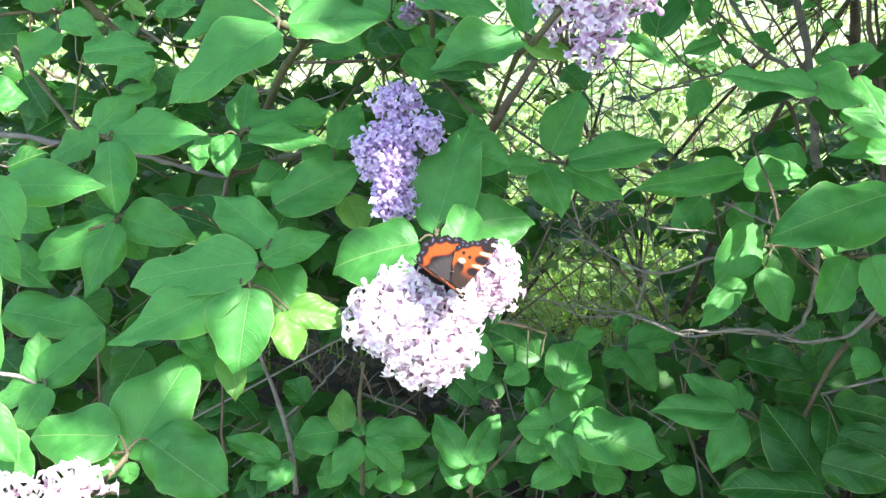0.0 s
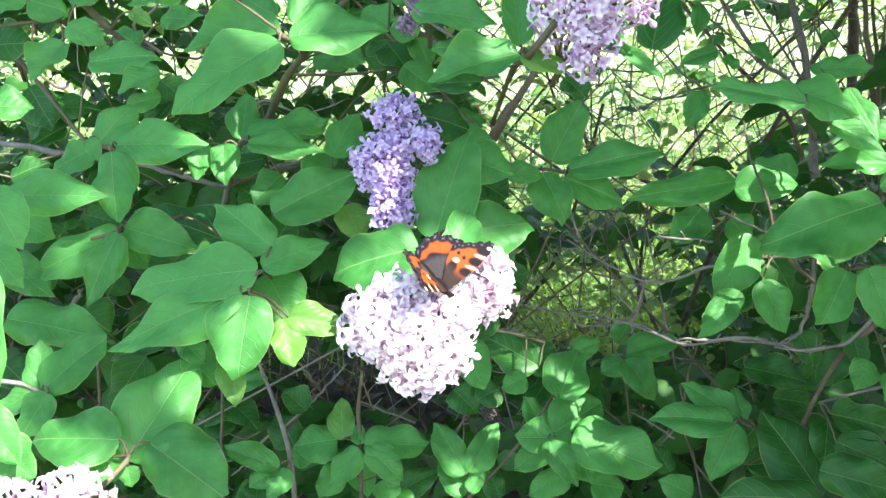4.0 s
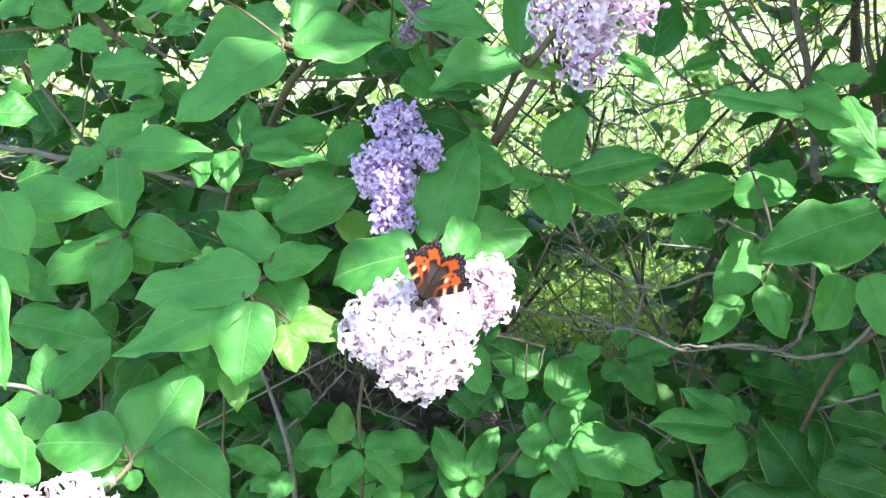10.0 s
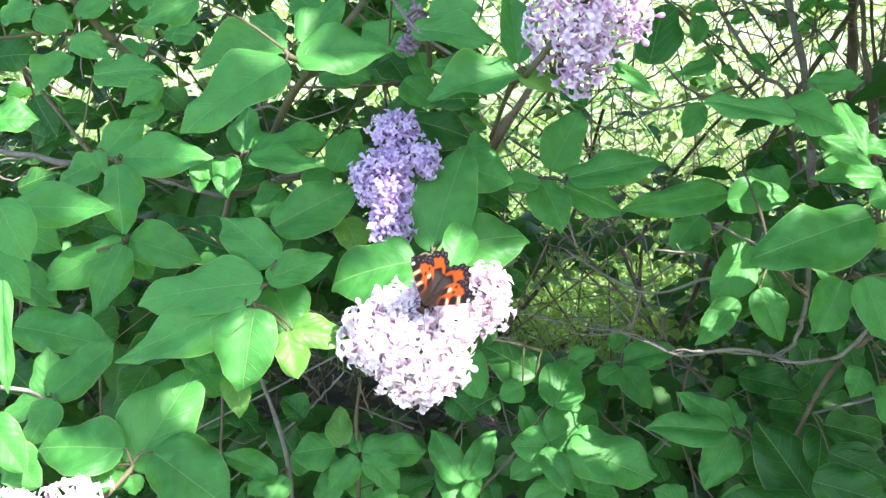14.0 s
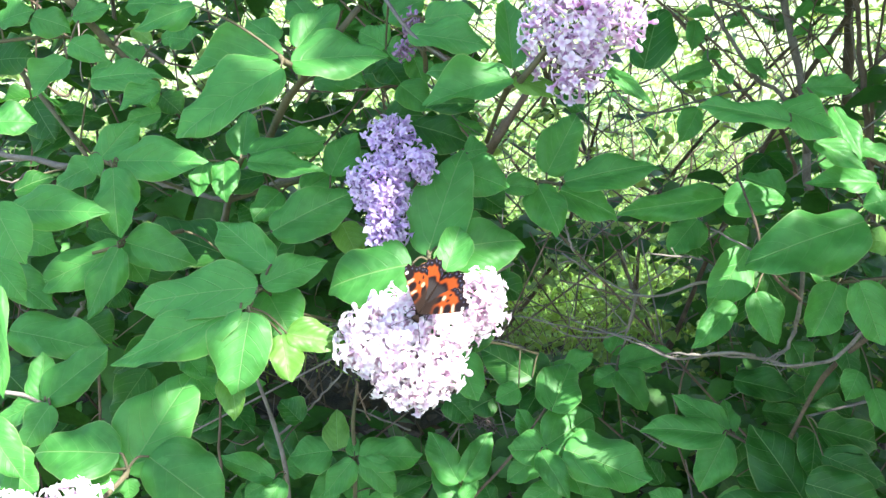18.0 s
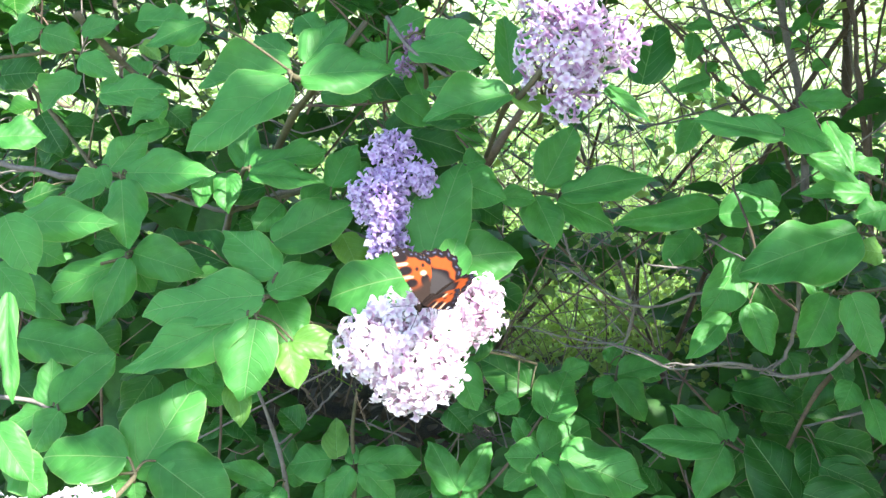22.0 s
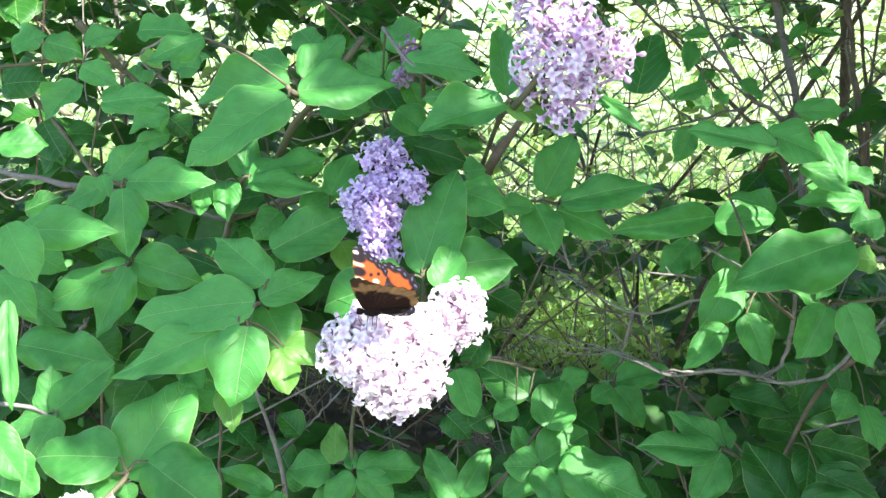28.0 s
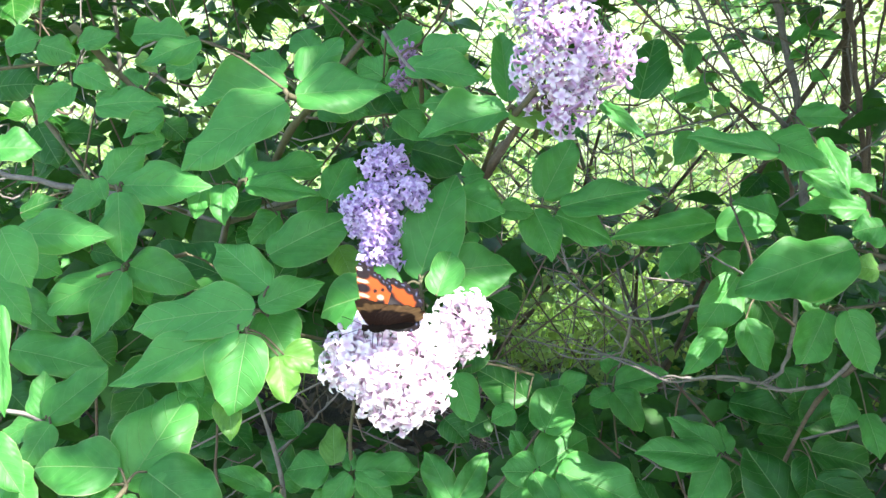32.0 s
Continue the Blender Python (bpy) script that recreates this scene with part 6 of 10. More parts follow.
twig('pale dead fork of the lying branch', [(0.2406, 0.5941, 0.9525), (0.2572, 0.5833, 0.9521), (0.2771, 0.5759, 0.9611), (0.2885, 0.5707, 0.976), (0.3147, 0.5722, 1.0093)], 0.0011, 0.0013, BARK_GREY)
twig('thin curved reddish twig', [(0.1075, 0.7434, 0.9535), (0.1352, 0.7038, 0.9616), (0.1617, 0.6722, 0.9623), (0.1707, 0.6583, 0.9537), (0.1738, 0.6522, 0.9368)], 0.0008, 0.0005, BARK_BROWN)
twig('thin upright twig with withered buds', [(0.2411, 0.5537, 1.0171), (0.2059, 0.5228, 1.049), (0.1937, 0.524, 1.0815), (0.1867, 0.543, 1.1046), (0.1898, 0.5698, 1.1198)], 0.0011, 0.0005, BARK_BROWN)
twig('pale straight dead twig', [(0.1995, 0.6267, 1.042), (0.2075, 0.5652, 1.0486), (0.2059, 0.5258, 1.0572)], 0.0006, 0.0008, BARK_PALE)
twig('thin dark twig crossing the leaves', [(0.1646, 0.5818, 1.0942), (0.1624, 0.5959, 1.0746), (0.1626, 0.626, 1.0401)], 0.0006, 0.0008, BARK_BROWN)
twig('horizontal grey-brown lilac branch', [(-0.3383, 0.647, 1.098), (-0.2723, 0.6226, 1.0895), (-0.2093, 0.6102, 1.0846), (-0.1751, 0.5975, 1.0789), (-0.1481, 0.5953, 1.0727), (-0.1095, 0.5996, 1.0847), (-0.0892, 0.6206, 1.0839)], 0.0020, 0.0015, BARK_GREY)
twig('slanting lilac stem behind the leaves', [(-0.1659, 0.6203, 1.0247), (-0.1466, 0.6049, 1.0699), (-0.1192, 0.598, 1.1095)], 0.0018, 0.0018, BARK_GREY)
twig('thin upright pinkish stem in the shade', [(-0.2087, 0.7626, 0.8307), (-0.2135, 0.756, 0.754), (-0.2172, 0.7578, 0.7007)], 0.0012, 0.0014, BARK_BROWN)
twig('thin leaning stem in the shade', [(-0.2284, 0.7094, 0.8599), (-0.2239, 0.7079, 0.7975)], 0.0012, 0.0012, BARK_GREY)
twig('thin stem beside the corner leaves', [(-0.2262, 0.5384, 0.975), (-0.233, 0.5405, 0.9223)], 0.0010, 0.0010, BARK_BROWN)
twig('grey twig with a swollen joint', [(-0.2418, 0.5049, 0.9999), (-0.2204, 0.5047, 1.0285), (-0.2169, 0.5064, 1.0333)], 0.0012, 0.0015, BARK_GREY)
twig('stout grey stem in the back of the shrub', [(0.3836, 1.1553, 1.2664), (0.4147, 1.1439, 1.1767), (0.4318, 1.1182, 1.1059), (0.4515, 1.1099, 1.0247), (0.4652, 1.0982, 0.9341)], 0.0040, 0.0050, BARK_GREY)
twig('reddish upright stem in the back of the shrub', [(0.4529, 1.0697, 1.2652), (0.461, 1.0399, 1.1833), (0.4672, 1.008, 1.0956), (0.4861, 0.9934, 0.9971), (0.5021, 0.9819, 0.9071)], 0.0026, 0.0033, BARK_BROWN)
twig('dark upright stem in the back of the shrub', [(0.6793, 1.6109, 1.2903), (0.6775, 1.5599, 1.15), (0.6775, 1.5184, 1.036), (0.6681, 1.4737, 0.9132), (0.6681, 1.445, 0.8343)], 0.0079, 0.0086, BARK_BROWN)
twig('slanting grey branch crossing the gap', [(0.2403, 1.0035, 1.2588), (0.2784, 0.9879, 1.1867), (0.3022, 0.984, 1.1467), (0.3385, 0.9767, 1.0974), (0.3832, 0.9974, 1.0664), (0.4285, 1.0271, 1.002)], 0.0018, 0.0026, BARK_GREY)
twig('slanting brown branch crossing the gap', [(0.1561, 1.0441, 1.2534), (0.2277, 1.0399, 1.1833), (0.265, 1.0271, 1.1482), (0.3338, 1.0238, 1.0806), (0.3958, 1.0361, 1.0265), (0.4273, 1.0473, 0.9696)], 0.0015, 0.0024, BARK_BROWN)
twig('bare forked twig in the gap', [(0.1513, 0.9394, 1.0534), (0.1808, 0.9364, 1.045), (0.2269, 0.9623, 1.0577), (0.2837, 0.9974, 1.0664), (0.3459, 1.0027, 1.081)], 0.0005, 0.0015, BARK_GREY)
twig('bare thin twig in the gap', [(0.1749, 0.9536, 1.0922), (0.2209, 0.9633, 1.0606), (0.2837, 0.9952, 1.0606)], 0.0007, 0.0014, BARK_GREY)
twig('bare thin twig hanging in the gap', [(0.2045, 0.9738, 1.1478), (0.2475, 0.9857, 1.093), (0.2837, 0.9974, 1.0664)], 0.0008, 0.0015, BARK_GREY)
twig('brown slanting stem behind the blossoms', [(0.009, 0.8497, 0.9532), (0.0428, 0.7826, 1.061), (0.0565, 0.7432, 1.0991)], 0.0026, 0.0020, BARK_BROWN)
twig('grey bare branch joining an upright stem', [(0.2716, 1.0278, 1.1794), (0.2962, 1.0261, 1.1747), (0.327, 1.0228, 1.1655), (0.3701, 1.0177, 1.1516)], 0.0011, 0.0015, BARK_GREY)
twig('short pale broken stub on a stem', [(0.3893, 1.0539, 1.0756), (0.3998, 1.0573, 1.0848), (0.4168, 1.0577, 1.0861)], 0.0010, 0.0014, BARK_PALE)
twig('slender reddish stem in the back of the shrub', [(0.5584, 1.1771, 1.268), (0.5447, 1.1444, 1.1779), (0.5297, 1.1139, 1.0943), (0.5242, 1.0929, 1.0365), (0.5215, 1.0718, 0.9786)], 0.0017, 0.0021, BARK_BROWN)
twig('slender brown stem in the back of the shrub', [(0.5539, 1.2841, 1.2696), (0.5629, 1.2484, 1.1714), (0.5718, 1.2127, 1.0732), (0.5763, 1.1692, 0.9539)], 0.0020, 0.0024, BARK_BROWN)
twig('slanting thin brown twig in the gap', [(0.2349, 0.9612, 1.1717), (0.2551, 0.956, 1.1575), (0.2812, 0.9487, 1.1374), (0.3217, 0.9359, 1.1021)], 0.0008, 0.0013, BARK_BROWN)
twig('thin upright twig over the grey branch', [(0.1385, 0.7203, 1.0069), (0.1443, 0.7103, 0.999), (0.1524, 0.6997, 0.9894), (0.1579, 0.6855, 0.9697)], 0.0004, 0.0008, BARK_BROWN)
twig('thin upright twig over the grey branch', [(0.1523, 0.7293, 1.0024), (0.155, 0.7083, 0.9887), (0.1584, 0.6858, 0.9705)], 0.0003, 0.0007, BARK_GREY)
twig('thin upright twig over the grey branch', [(0.1661, 0.7126, 1.015), (0.1644, 0.7037, 1.0003), (0.1632, 0.6939, 0.9832), (0.1584, 0.6855, 0.9697)], 0.0003, 0.0007, BARK_BROWN)
twig('pale twig stub in the gap', [(0.1096, 0.7516, 1.0052), (0.1125, 0.7479, 0.995), (0.117, 0.7432, 0.9821)], 0.0007, 0.0010, BARK_PALE)
twig('thin grey twig curving under the grey branch', [(0.0596, 0.7697, 0.9087), (0.0926, 0.7516, 0.9117), (0.117, 0.7304, 0.9059), (0.1398, 0.7137, 0.9127), (0.1596, 0.6996, 0.9267), (0.1633, 0.6899, 0.9527)], 0.0005, 0.0009, BARK_GREY)
twig('thin tan twig hanging from the grey branch', [(0.1295, 0.7053, 0.9656), (0.1437, 0.6991, 0.9487), (0.1579, 0.6933, 0.9328)], 0.0004, 0.0007, BARK_PALE)
twig('short pale side twig in the gap', [(0.1037, 0.7392, 0.971), (0.1111, 0.74, 0.9733), (0.1238, 0.7397, 0.9724)], 0.0005, 0.0008, BARK_PALE)
twig('pale straight dead twig on the leaves', [(0.1474, 0.5921, 1.0349), (0.167, 0.5916, 1.0334), (0.1846, 0.5909, 1.0316)], 0.0006, 0.0008, BARK_PALE)
twig('pinkish dead twig above the low leaves', [(0.0279, 0.724, 0.9002), (0.0528, 0.7254, 0.9039), (0.0766, 0.7228, 0.8969)], 0.0005, 0.0008, BARK_PALE)
twig('thin stem under the withered cluster', [(0.0533, 0.7441, 0.8385), (0.0575, 0.738, 0.8218), (0.0638, 0.7305, 0.8011)], 0.0006, 0.0008, BARK_GREY)
twig('thin bare twig carrying a withered cluster', [(0.0031, 0.7377, 0.8208), (0.024, 0.7366, 0.8178), (0.0408, 0.7355, 0.8149)], 0.0005, 0.0007, BARK_GREY)
twig('thin bare twig in the dark hollow', [(0.0074, 0.7548, 0.8385), (0.0233, 0.7504, 0.8266), (0.0402, 0.7465, 0.8157)], 0.0004, 0.0008, BARK_GREY)
twig('dark bent stem in the hollow', [(-0.1489, 0.8076, 0.8375), (-0.1366, 0.8032, 0.8254), (-0.1277, 0.7994, 0.8149), (-0.1187, 0.7954, 0.8038)], 0.0014, 0.0015, BARK_BROWN)
twig('grey leaning twig in the hollow', [(-0.092, 0.7692, 0.8488), (-0.1132, 0.7751, 0.8213), (-0.1268, 0.7843, 0.8025), (-0.1543, 0.7894, 0.7728), (-0.1854, 0.7962, 0.7476)], 0.0008, 0.0013, BARK_GREY)
twig('dry yellow stalk in the hollow', [(-0.1174, 0.7725, 0.8872), (-0.1259, 0.7685, 0.8763), (-0.1354, 0.764, 0.8639)], 0.0006, 0.0008, BARK_BROWN)
twig('pale drooping tendril under the white blossom', [(-0.0645, 0.6243, 0.9185), (-0.0618, 0.6201, 0.9071), (-0.0575, 0.6162, 0.8964), (-0.054, 0.6135, 0.889)], 0.0004, 0.0006, BARK_BROWN)
twig('grey twig lying in the hollow', [(-0.0836, 0.8099, 0.7853), (-0.0607, 0.8068, 0.7767), (-0.0298, 0.8025, 0.7649)], 0.0008, 0.0010, BARK_GREY)
twig('thin pinkish twig in the hollow', [(-0.2486, 0.7873, 0.7817), (-0.2363, 0.7936, 0.7991), (-0.2251, 0.7992, 0.8143)], 0.0006, 0.0008, BARK_BROWN)
twig('pale broken twig in the hollow', [(-0.2186, 0.7995, 0.7568), (-0.1997, 0.7976, 0.7514), (-0.1843, 0.8005, 0.7595)], 0.0005, 0.0008, BARK_BROWN)
twig('pale thin twig between the low leaves', [(-0.2001, 0.7337, 0.7512), (-0.184, 0.7381, 0.7633), (-0.176, 0.7395, 0.7673)], 0.0005, 0.0007, BARK_PALE)
twig('grey twig behind the low leaves', [(0.1866, 0.806, 0.7745), (0.2095, 0.8017, 0.7627), (0.2312, 0.7966, 0.7487)], 0.0008, 0.0010, BARK_GREY)
twig('thin grey twig in the low shade', [(0.2123, 0.7927, 0.738), (0.2278, 0.7985, 0.7541), (0.2381, 0.8025, 0.7649)], 0.0006, 0.0008, BARK_GREY)

# ---- blossoms ----
def mark_reach(mesh):
    """Stores how far each point lies from its floret's middle, for the deeper colour of the throat."""
    mesh.attributes.new("reach", "FLOAT", "POINT").data.foreach_set("value", [math.hypot(v.co.x, v.co.y) for v in mesh.vertices])


def floret_mesh(kind, material):
    """One small lilac flower: a long thin tube and four hooded, pointed lobes, more or less open."""
    rng = random.Random(900 + kind)
    bm = bmesh.new()
    sway_x, sway_y = rng.uniform(-0.0012, 0.0012), rng.uniform(-0.0012, 0.0012)
    tube(bm, [(sway_x, sway_y, -0.0112), (sway_x * 0.4, sway_y * 0.4, -0.0055), (0, 0, 0)], 0.00055, 0.00095, 5)
    opening = (-0.25, 0.0, 0.25, 0.5, 0.9, 1.6)[kind % 6]
    for k in range(4):
        a = k * math.pi / 2 + rng.uniform(-0.22, 0.22)
        length, half = rng.uniform(0.0038, 0.0052), rng.uniform(0.0013, 0.0018)
        lift = math.atan(opening + rng.uniform(-0.25, 0.25))
        out, across = Vector((math.cos(a), math.sin(a), 0)), Vector((-math.sin(a), math.cos(a), 0))
        rows = []
        for u, w in ((0.08, 0.5), (0.4, 0.95), (0.72, 1.0), (0.92, 0.6), (1.04, 0.12)):
            way = out * math.cos(lift) + Vector((0, 0, math.sin(lift)))
            over = Vector((0, 0, math.cos(lift))) - out * math.sin(lift)
            mid = way * (u * length) - over * (0.0016 * max(0.0, u - 0.55) ** 2 * 4)
            rows.append([bm.verts.new(mid + across * (s * w * half) + over * (abs(s) * 0.0008 * w)) for s in (-1, 0, 1)])
        for p, q in zip(rows, rows[1:]):
            for j in range(2):
                bm.faces.new((p[j], p[j + 1], q[j + 1], q[j]))
    mesh = finish("floret", bm, material)
    mark_reach(mesh)
    return mesh


def bud_mesh(material):
    """A closed bud: a thin tube swelling to a round head."""
    bm = bmesh.new()
    rings = []
    for z, r in ((-0.0105, 0.0005), (-0.005, 0.0007), (-0.001, 0.0010), (0.0006, 0.0017), (0.0022, 0.0018), (0.0036, 0.0009)):
        rings.append([bm.verts.new((r * math.cos(k), r * math.sin(k), z)) for k in (math.pi / 3 * i for i in range(6))])
    for p, q in zip(rings, rings[1:]):
        for k in range(6):
            bm.faces.new((p[k], p[(k + 1) % 6], q[(k + 1) % 6], q[k]))
    bm.faces.new(rings[-1])
    mesh = finish("bud", bm, material)
    mark_reach(mesh)
    return mesh


def panicle(label, origin, lobes, petals, gap, stalk, buds=0.12, seed=1, size=1.0):
    """A dense flower cluster: florets crowd over its lobes round a branching rachis."""
    rng = random.Random(seed)
    ob = tagged(new("lilac_blossom"), label, "flower", "lilac blossoms")
    ob.location = origin
    kinds = [floret_mesh(k, petals) for k in range(6)]
    bud = bud_mesh(petals)
    placed, blooms = [], []
    for centre, radii in lobes:
        centre = Vector(centre)
        rachis = bmesh.new()
        tube(rachis, [Vector(stalk) * 0.3, centre * 0.5 + Vector((0, 0.004, 0)), centre], 0.0011, 0.0006, 5)
        part("rachis", finish("rachis", rachis, TWIG_GREEN), ob)
        for _ in range(1500):
            d = Vector((rng.gauss(0, 1), rng.gauss(0, 1), rng.gauss(0, 1))).normalized()
            if d.y > 0.4:
                continue
            depth = rng.choice((1.0, 1.0, 0.95, 0.85, 0.72))
            clump = 1 + 0.3 * noise.noise(d * 2.6 + centre * 40)
            p = centre + Vector((d.x * radii[0], d.y * radii[1], d.z * radii[2])) * depth * clump * (rng.uniform(1.12, 1.3) if rng.random() < 0.1 else rng.uniform(0.88, 1.12))
            inside = any(((p - Vector(c)).x / r[0]) ** 2 + ((p - Vector(c)).y / r[1]) ** 2 + ((p - Vector(c)).z / r[2]) ** 2 < 0.45 for c, r in lobes)
            if inside or any((p - q).length_squared < gap * gap for q in placed):
                continue
            placed.append(p)
            z = (d + Vector((rng.gauss(0, 0.4), rng.gauss(0, 0.4) - 0.1, rng.gauss(0, 0.4)))).normalized()
            m = z.to_track_quat("Z", "Y").to_matrix().to_4x4() @ pose(0, 0, 0, 0, 0, rng.uniform(0, 360))
            m = Matrix.Translation(p) @ m @ Matrix.Scale(size * rng.uniform(0.8, 1.2), 4)
            blooms.append((p.y - 0.3 * p.z, len(blooms), m, bud if rng.random() < buds else rng.choice(kinds)))
    blooms.sort(key=lambda b: b[:2])
    for _, _, m, mesh in blooms[:290]:
        part(mesh.name.split(".")[0], mesh, ob, m)
    verts, faces, reach = [], [], []
    for _, _, m, mesh in blooms[290:]:
        first = len(verts)
        verts += [m @ v.co for v in mesh.vertices]
        reach += [d.value for d in mesh.attributes["reach"].data]
        faces += [tuple(k + first for k in f.vertices) for f in mesh.polygons]
    if faces:
        mesh = bpy.data.meshes.new("inner_mass")
        mesh.from_pydata(verts, [], faces)
        mesh.attributes.new("reach", "FLOAT", "POINT").data.foreach_set("value", reach)
        mesh.materials.append(petals)
        tagged(part("inner_mass", mesh, ob), kind="stuff")
    base = bmesh.new()
    tube(base, [Vector(stalk), Vector(stalk) * 0.5, Vector(lobes[0][0]) * 0.5], 0.0016, 0.0012, 6)
    part("stalk", finish("stalk", base, TWIG_GREEN), ob)
    return ob


white_blossom = panicle('pale lilac blossom coloured white as if in full sun', (-0.0073, 0.448, 1.0483), [((-0.0102, -0.0372, 0), (0.0238, 0.0197, 0.0187)), ((-0.0292, -0.0347, 0.007), (0.0130, 0.0130, 0.0130)), ((-0.0109, -0.0292, 0.0163), (0.0176, 0.0144, 0.0136)), ((0.0076, -0.0316, 0.0096), (0.0148, 0.0148, 0.0148)), ((0.0033, -0.0389, -0.0073), (0.0136, 0.0137, 0.0142)), ((0.0283, -0.0222, 0.021), (0.0109, 0.0118, 0.0155)), ((-0.0058, -0.0413, -0.0169), (0.0125, 0.0102, 0.0097))], PETAL_WHITE, 0.0041, (0, 0.03, -0.02), 0.06, 3, 0.90)
purple_blossom = panicle('smaller purple lilac blossom, part of it in bud', (-0.0272, 0.4899, 1.0755), [((0.001, 0.0026, 0.0658), (0.0115, 0.0098, 0.0093)), ((0.0188, -0.0026, 0.0514), (0.0062, 0.0068, 0.0093)), ((0.0066, -0.002, 0.0529), (0.0124, 0.0085, 0.0075)), ((-0.0062, -0.0092, 0.042), (0.0142, 0.0137, 0.0136)), ((-0.0021, -0.0103, 0.0301), (0.0106, 0.0096, 0.0093)), ((-0.0021, -0.015, 0.0172), (0.0093, 0.0097, 0.0112))], PETAL_LILAC, 0.0033, (0, 0.03, -0.02), 0.30, 4, 0.68)
upper_blossom = panicle('large lavender lilac blossom in half shade', (0.06, 0.4833, 1.1745), [((0.0088, -0.0202, 0.0323), (0.0170, 0.0180, 0.0224)), ((0.0098, -0.0278, 0.0093), (0.0105, 0.0105, 0.0135)), ((0.0325, -0.0211, 0.0315), (0.0105, 0.0108, 0.0115)), ((-0.0091, -0.0128, 0.0233), (0.0069, 0.0089, 0.0172)), ((0.0025, -0.0063, 0.0558), (0.0170, 0.0170, 0.0170))], PETAL_MAUVE, 0.0052, (0, 0.03, -0.02), 0.10, 5, 0.84)
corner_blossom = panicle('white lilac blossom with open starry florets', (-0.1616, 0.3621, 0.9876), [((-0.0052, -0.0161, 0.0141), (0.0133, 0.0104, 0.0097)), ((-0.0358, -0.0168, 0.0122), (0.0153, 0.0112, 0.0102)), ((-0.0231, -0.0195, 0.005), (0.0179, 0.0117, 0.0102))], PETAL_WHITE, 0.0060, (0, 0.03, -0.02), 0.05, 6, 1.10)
bud_blossom = panicle('withered mauve lilac bud cluster on a thin twig', (-0.0073, 0.5002, 1.1915), [((-0.0073, 0.0239, 0.0072), (0.0051, 0.0056, 0.0076)), ((-0.0117, 0.0189, -0.0066), (0.0048, 0.0048, 0.0048))], BUD, 0.0030, (0, 0.03, -0.02), 0.80, 7, 0.60)
withered_cluster = panicle('small withered brown seed cluster on a bare twig', (0.0408, 0.7355, 0.8149), [((-0.0002, -0.0037, 0.0045), (0.0068, 0.0068, 0.0068)), ((0.0073, -0.0021, -0.0059), (0.0042, 0.0042, 0.0042))], SEED, 0.0030, (0, 0.03, -0.02), 0.95, 8, 0.55)

# ---- butterfly ----
def spot(p, centre, size, soft=0.25):
    d = math.hypot((p[0] - centre[0]) / size[0], (p[1] - centre[1]) / size[1])
    return 1 - smooth_step(1 - soft, 1 + soft, d)


def inside(p, loop):
    hit = False
    for (x0, y0), (x1, y1) in zip(loop, loop[1:] + loop[:1]):
        if (y0 > p[1]) != (y1 > p[1]) and p[0] < (x1 - x0) * (p[1] - y0) / (y1 - y0) + x0:
            hit = not hit
    return hit


def edge_distance(p, loop):
    best = 9.0
    for (x0, y0), (x1, y1) in zip(loop, loop[1:]):
        dx, dy = x1 - x0, y1 - y0
        u = min(max(((p[0] - x0) * dx + (p[1] - y0) * dy) / (dx * dx + dy * dy), 0), 1)
        best = min(best, math.hypot(p[0] - x0 - u * dx, p[1] - y0 - u * dy))
    return best


# Wing outlines in millimetres: x outward from the body, y towards the head. The first points run along the outer margin.
FORE = [(23.5, 12.0), (23.8, 9.6), (22.4, 8.2), (22.6, 6.4), (21.2, 4.6), (21.0, 2.4), (19.6, 0.4), (19.2, -1.6), (17.6, -3.2),
        (10.0, -3.0), (3.0, -2.0), (0.4, -1.2), (0.4, 1.0), (4.0, 3.8), (10.0, 7.4), (16.0, 10.4), (20.6, 12.2)]
HIND = [(17.0, -1.5), (17.8, -4.0), (16.8, -6.2), (17.2, -8.4), (15.6, -10.2), (15.8, -12.6), (13.6, -13.4), (12.2, -15.4), (10.0, -14.8),
        (7.6, -16.0), (5.4, -15.2), (3.2, -15.6), (1.6, -14.0), (0.4, -9.0), (0.4, -1.0), (4.0, 0.2), (11.0, 0.2)]
ORANGE, BLACK, CREAM, BLUE, BROWN = Vector((0.33, 0.064, 0.012)), Vector((0.008, 0.006, 0.008)), Vector((0.55, 0.41, 0.26)), Vector((0.09, 0.1, 0.17)), Vector((0.03, 0.02, 0.016))
GREY = Vector((0.042, 0.038, 0.038))


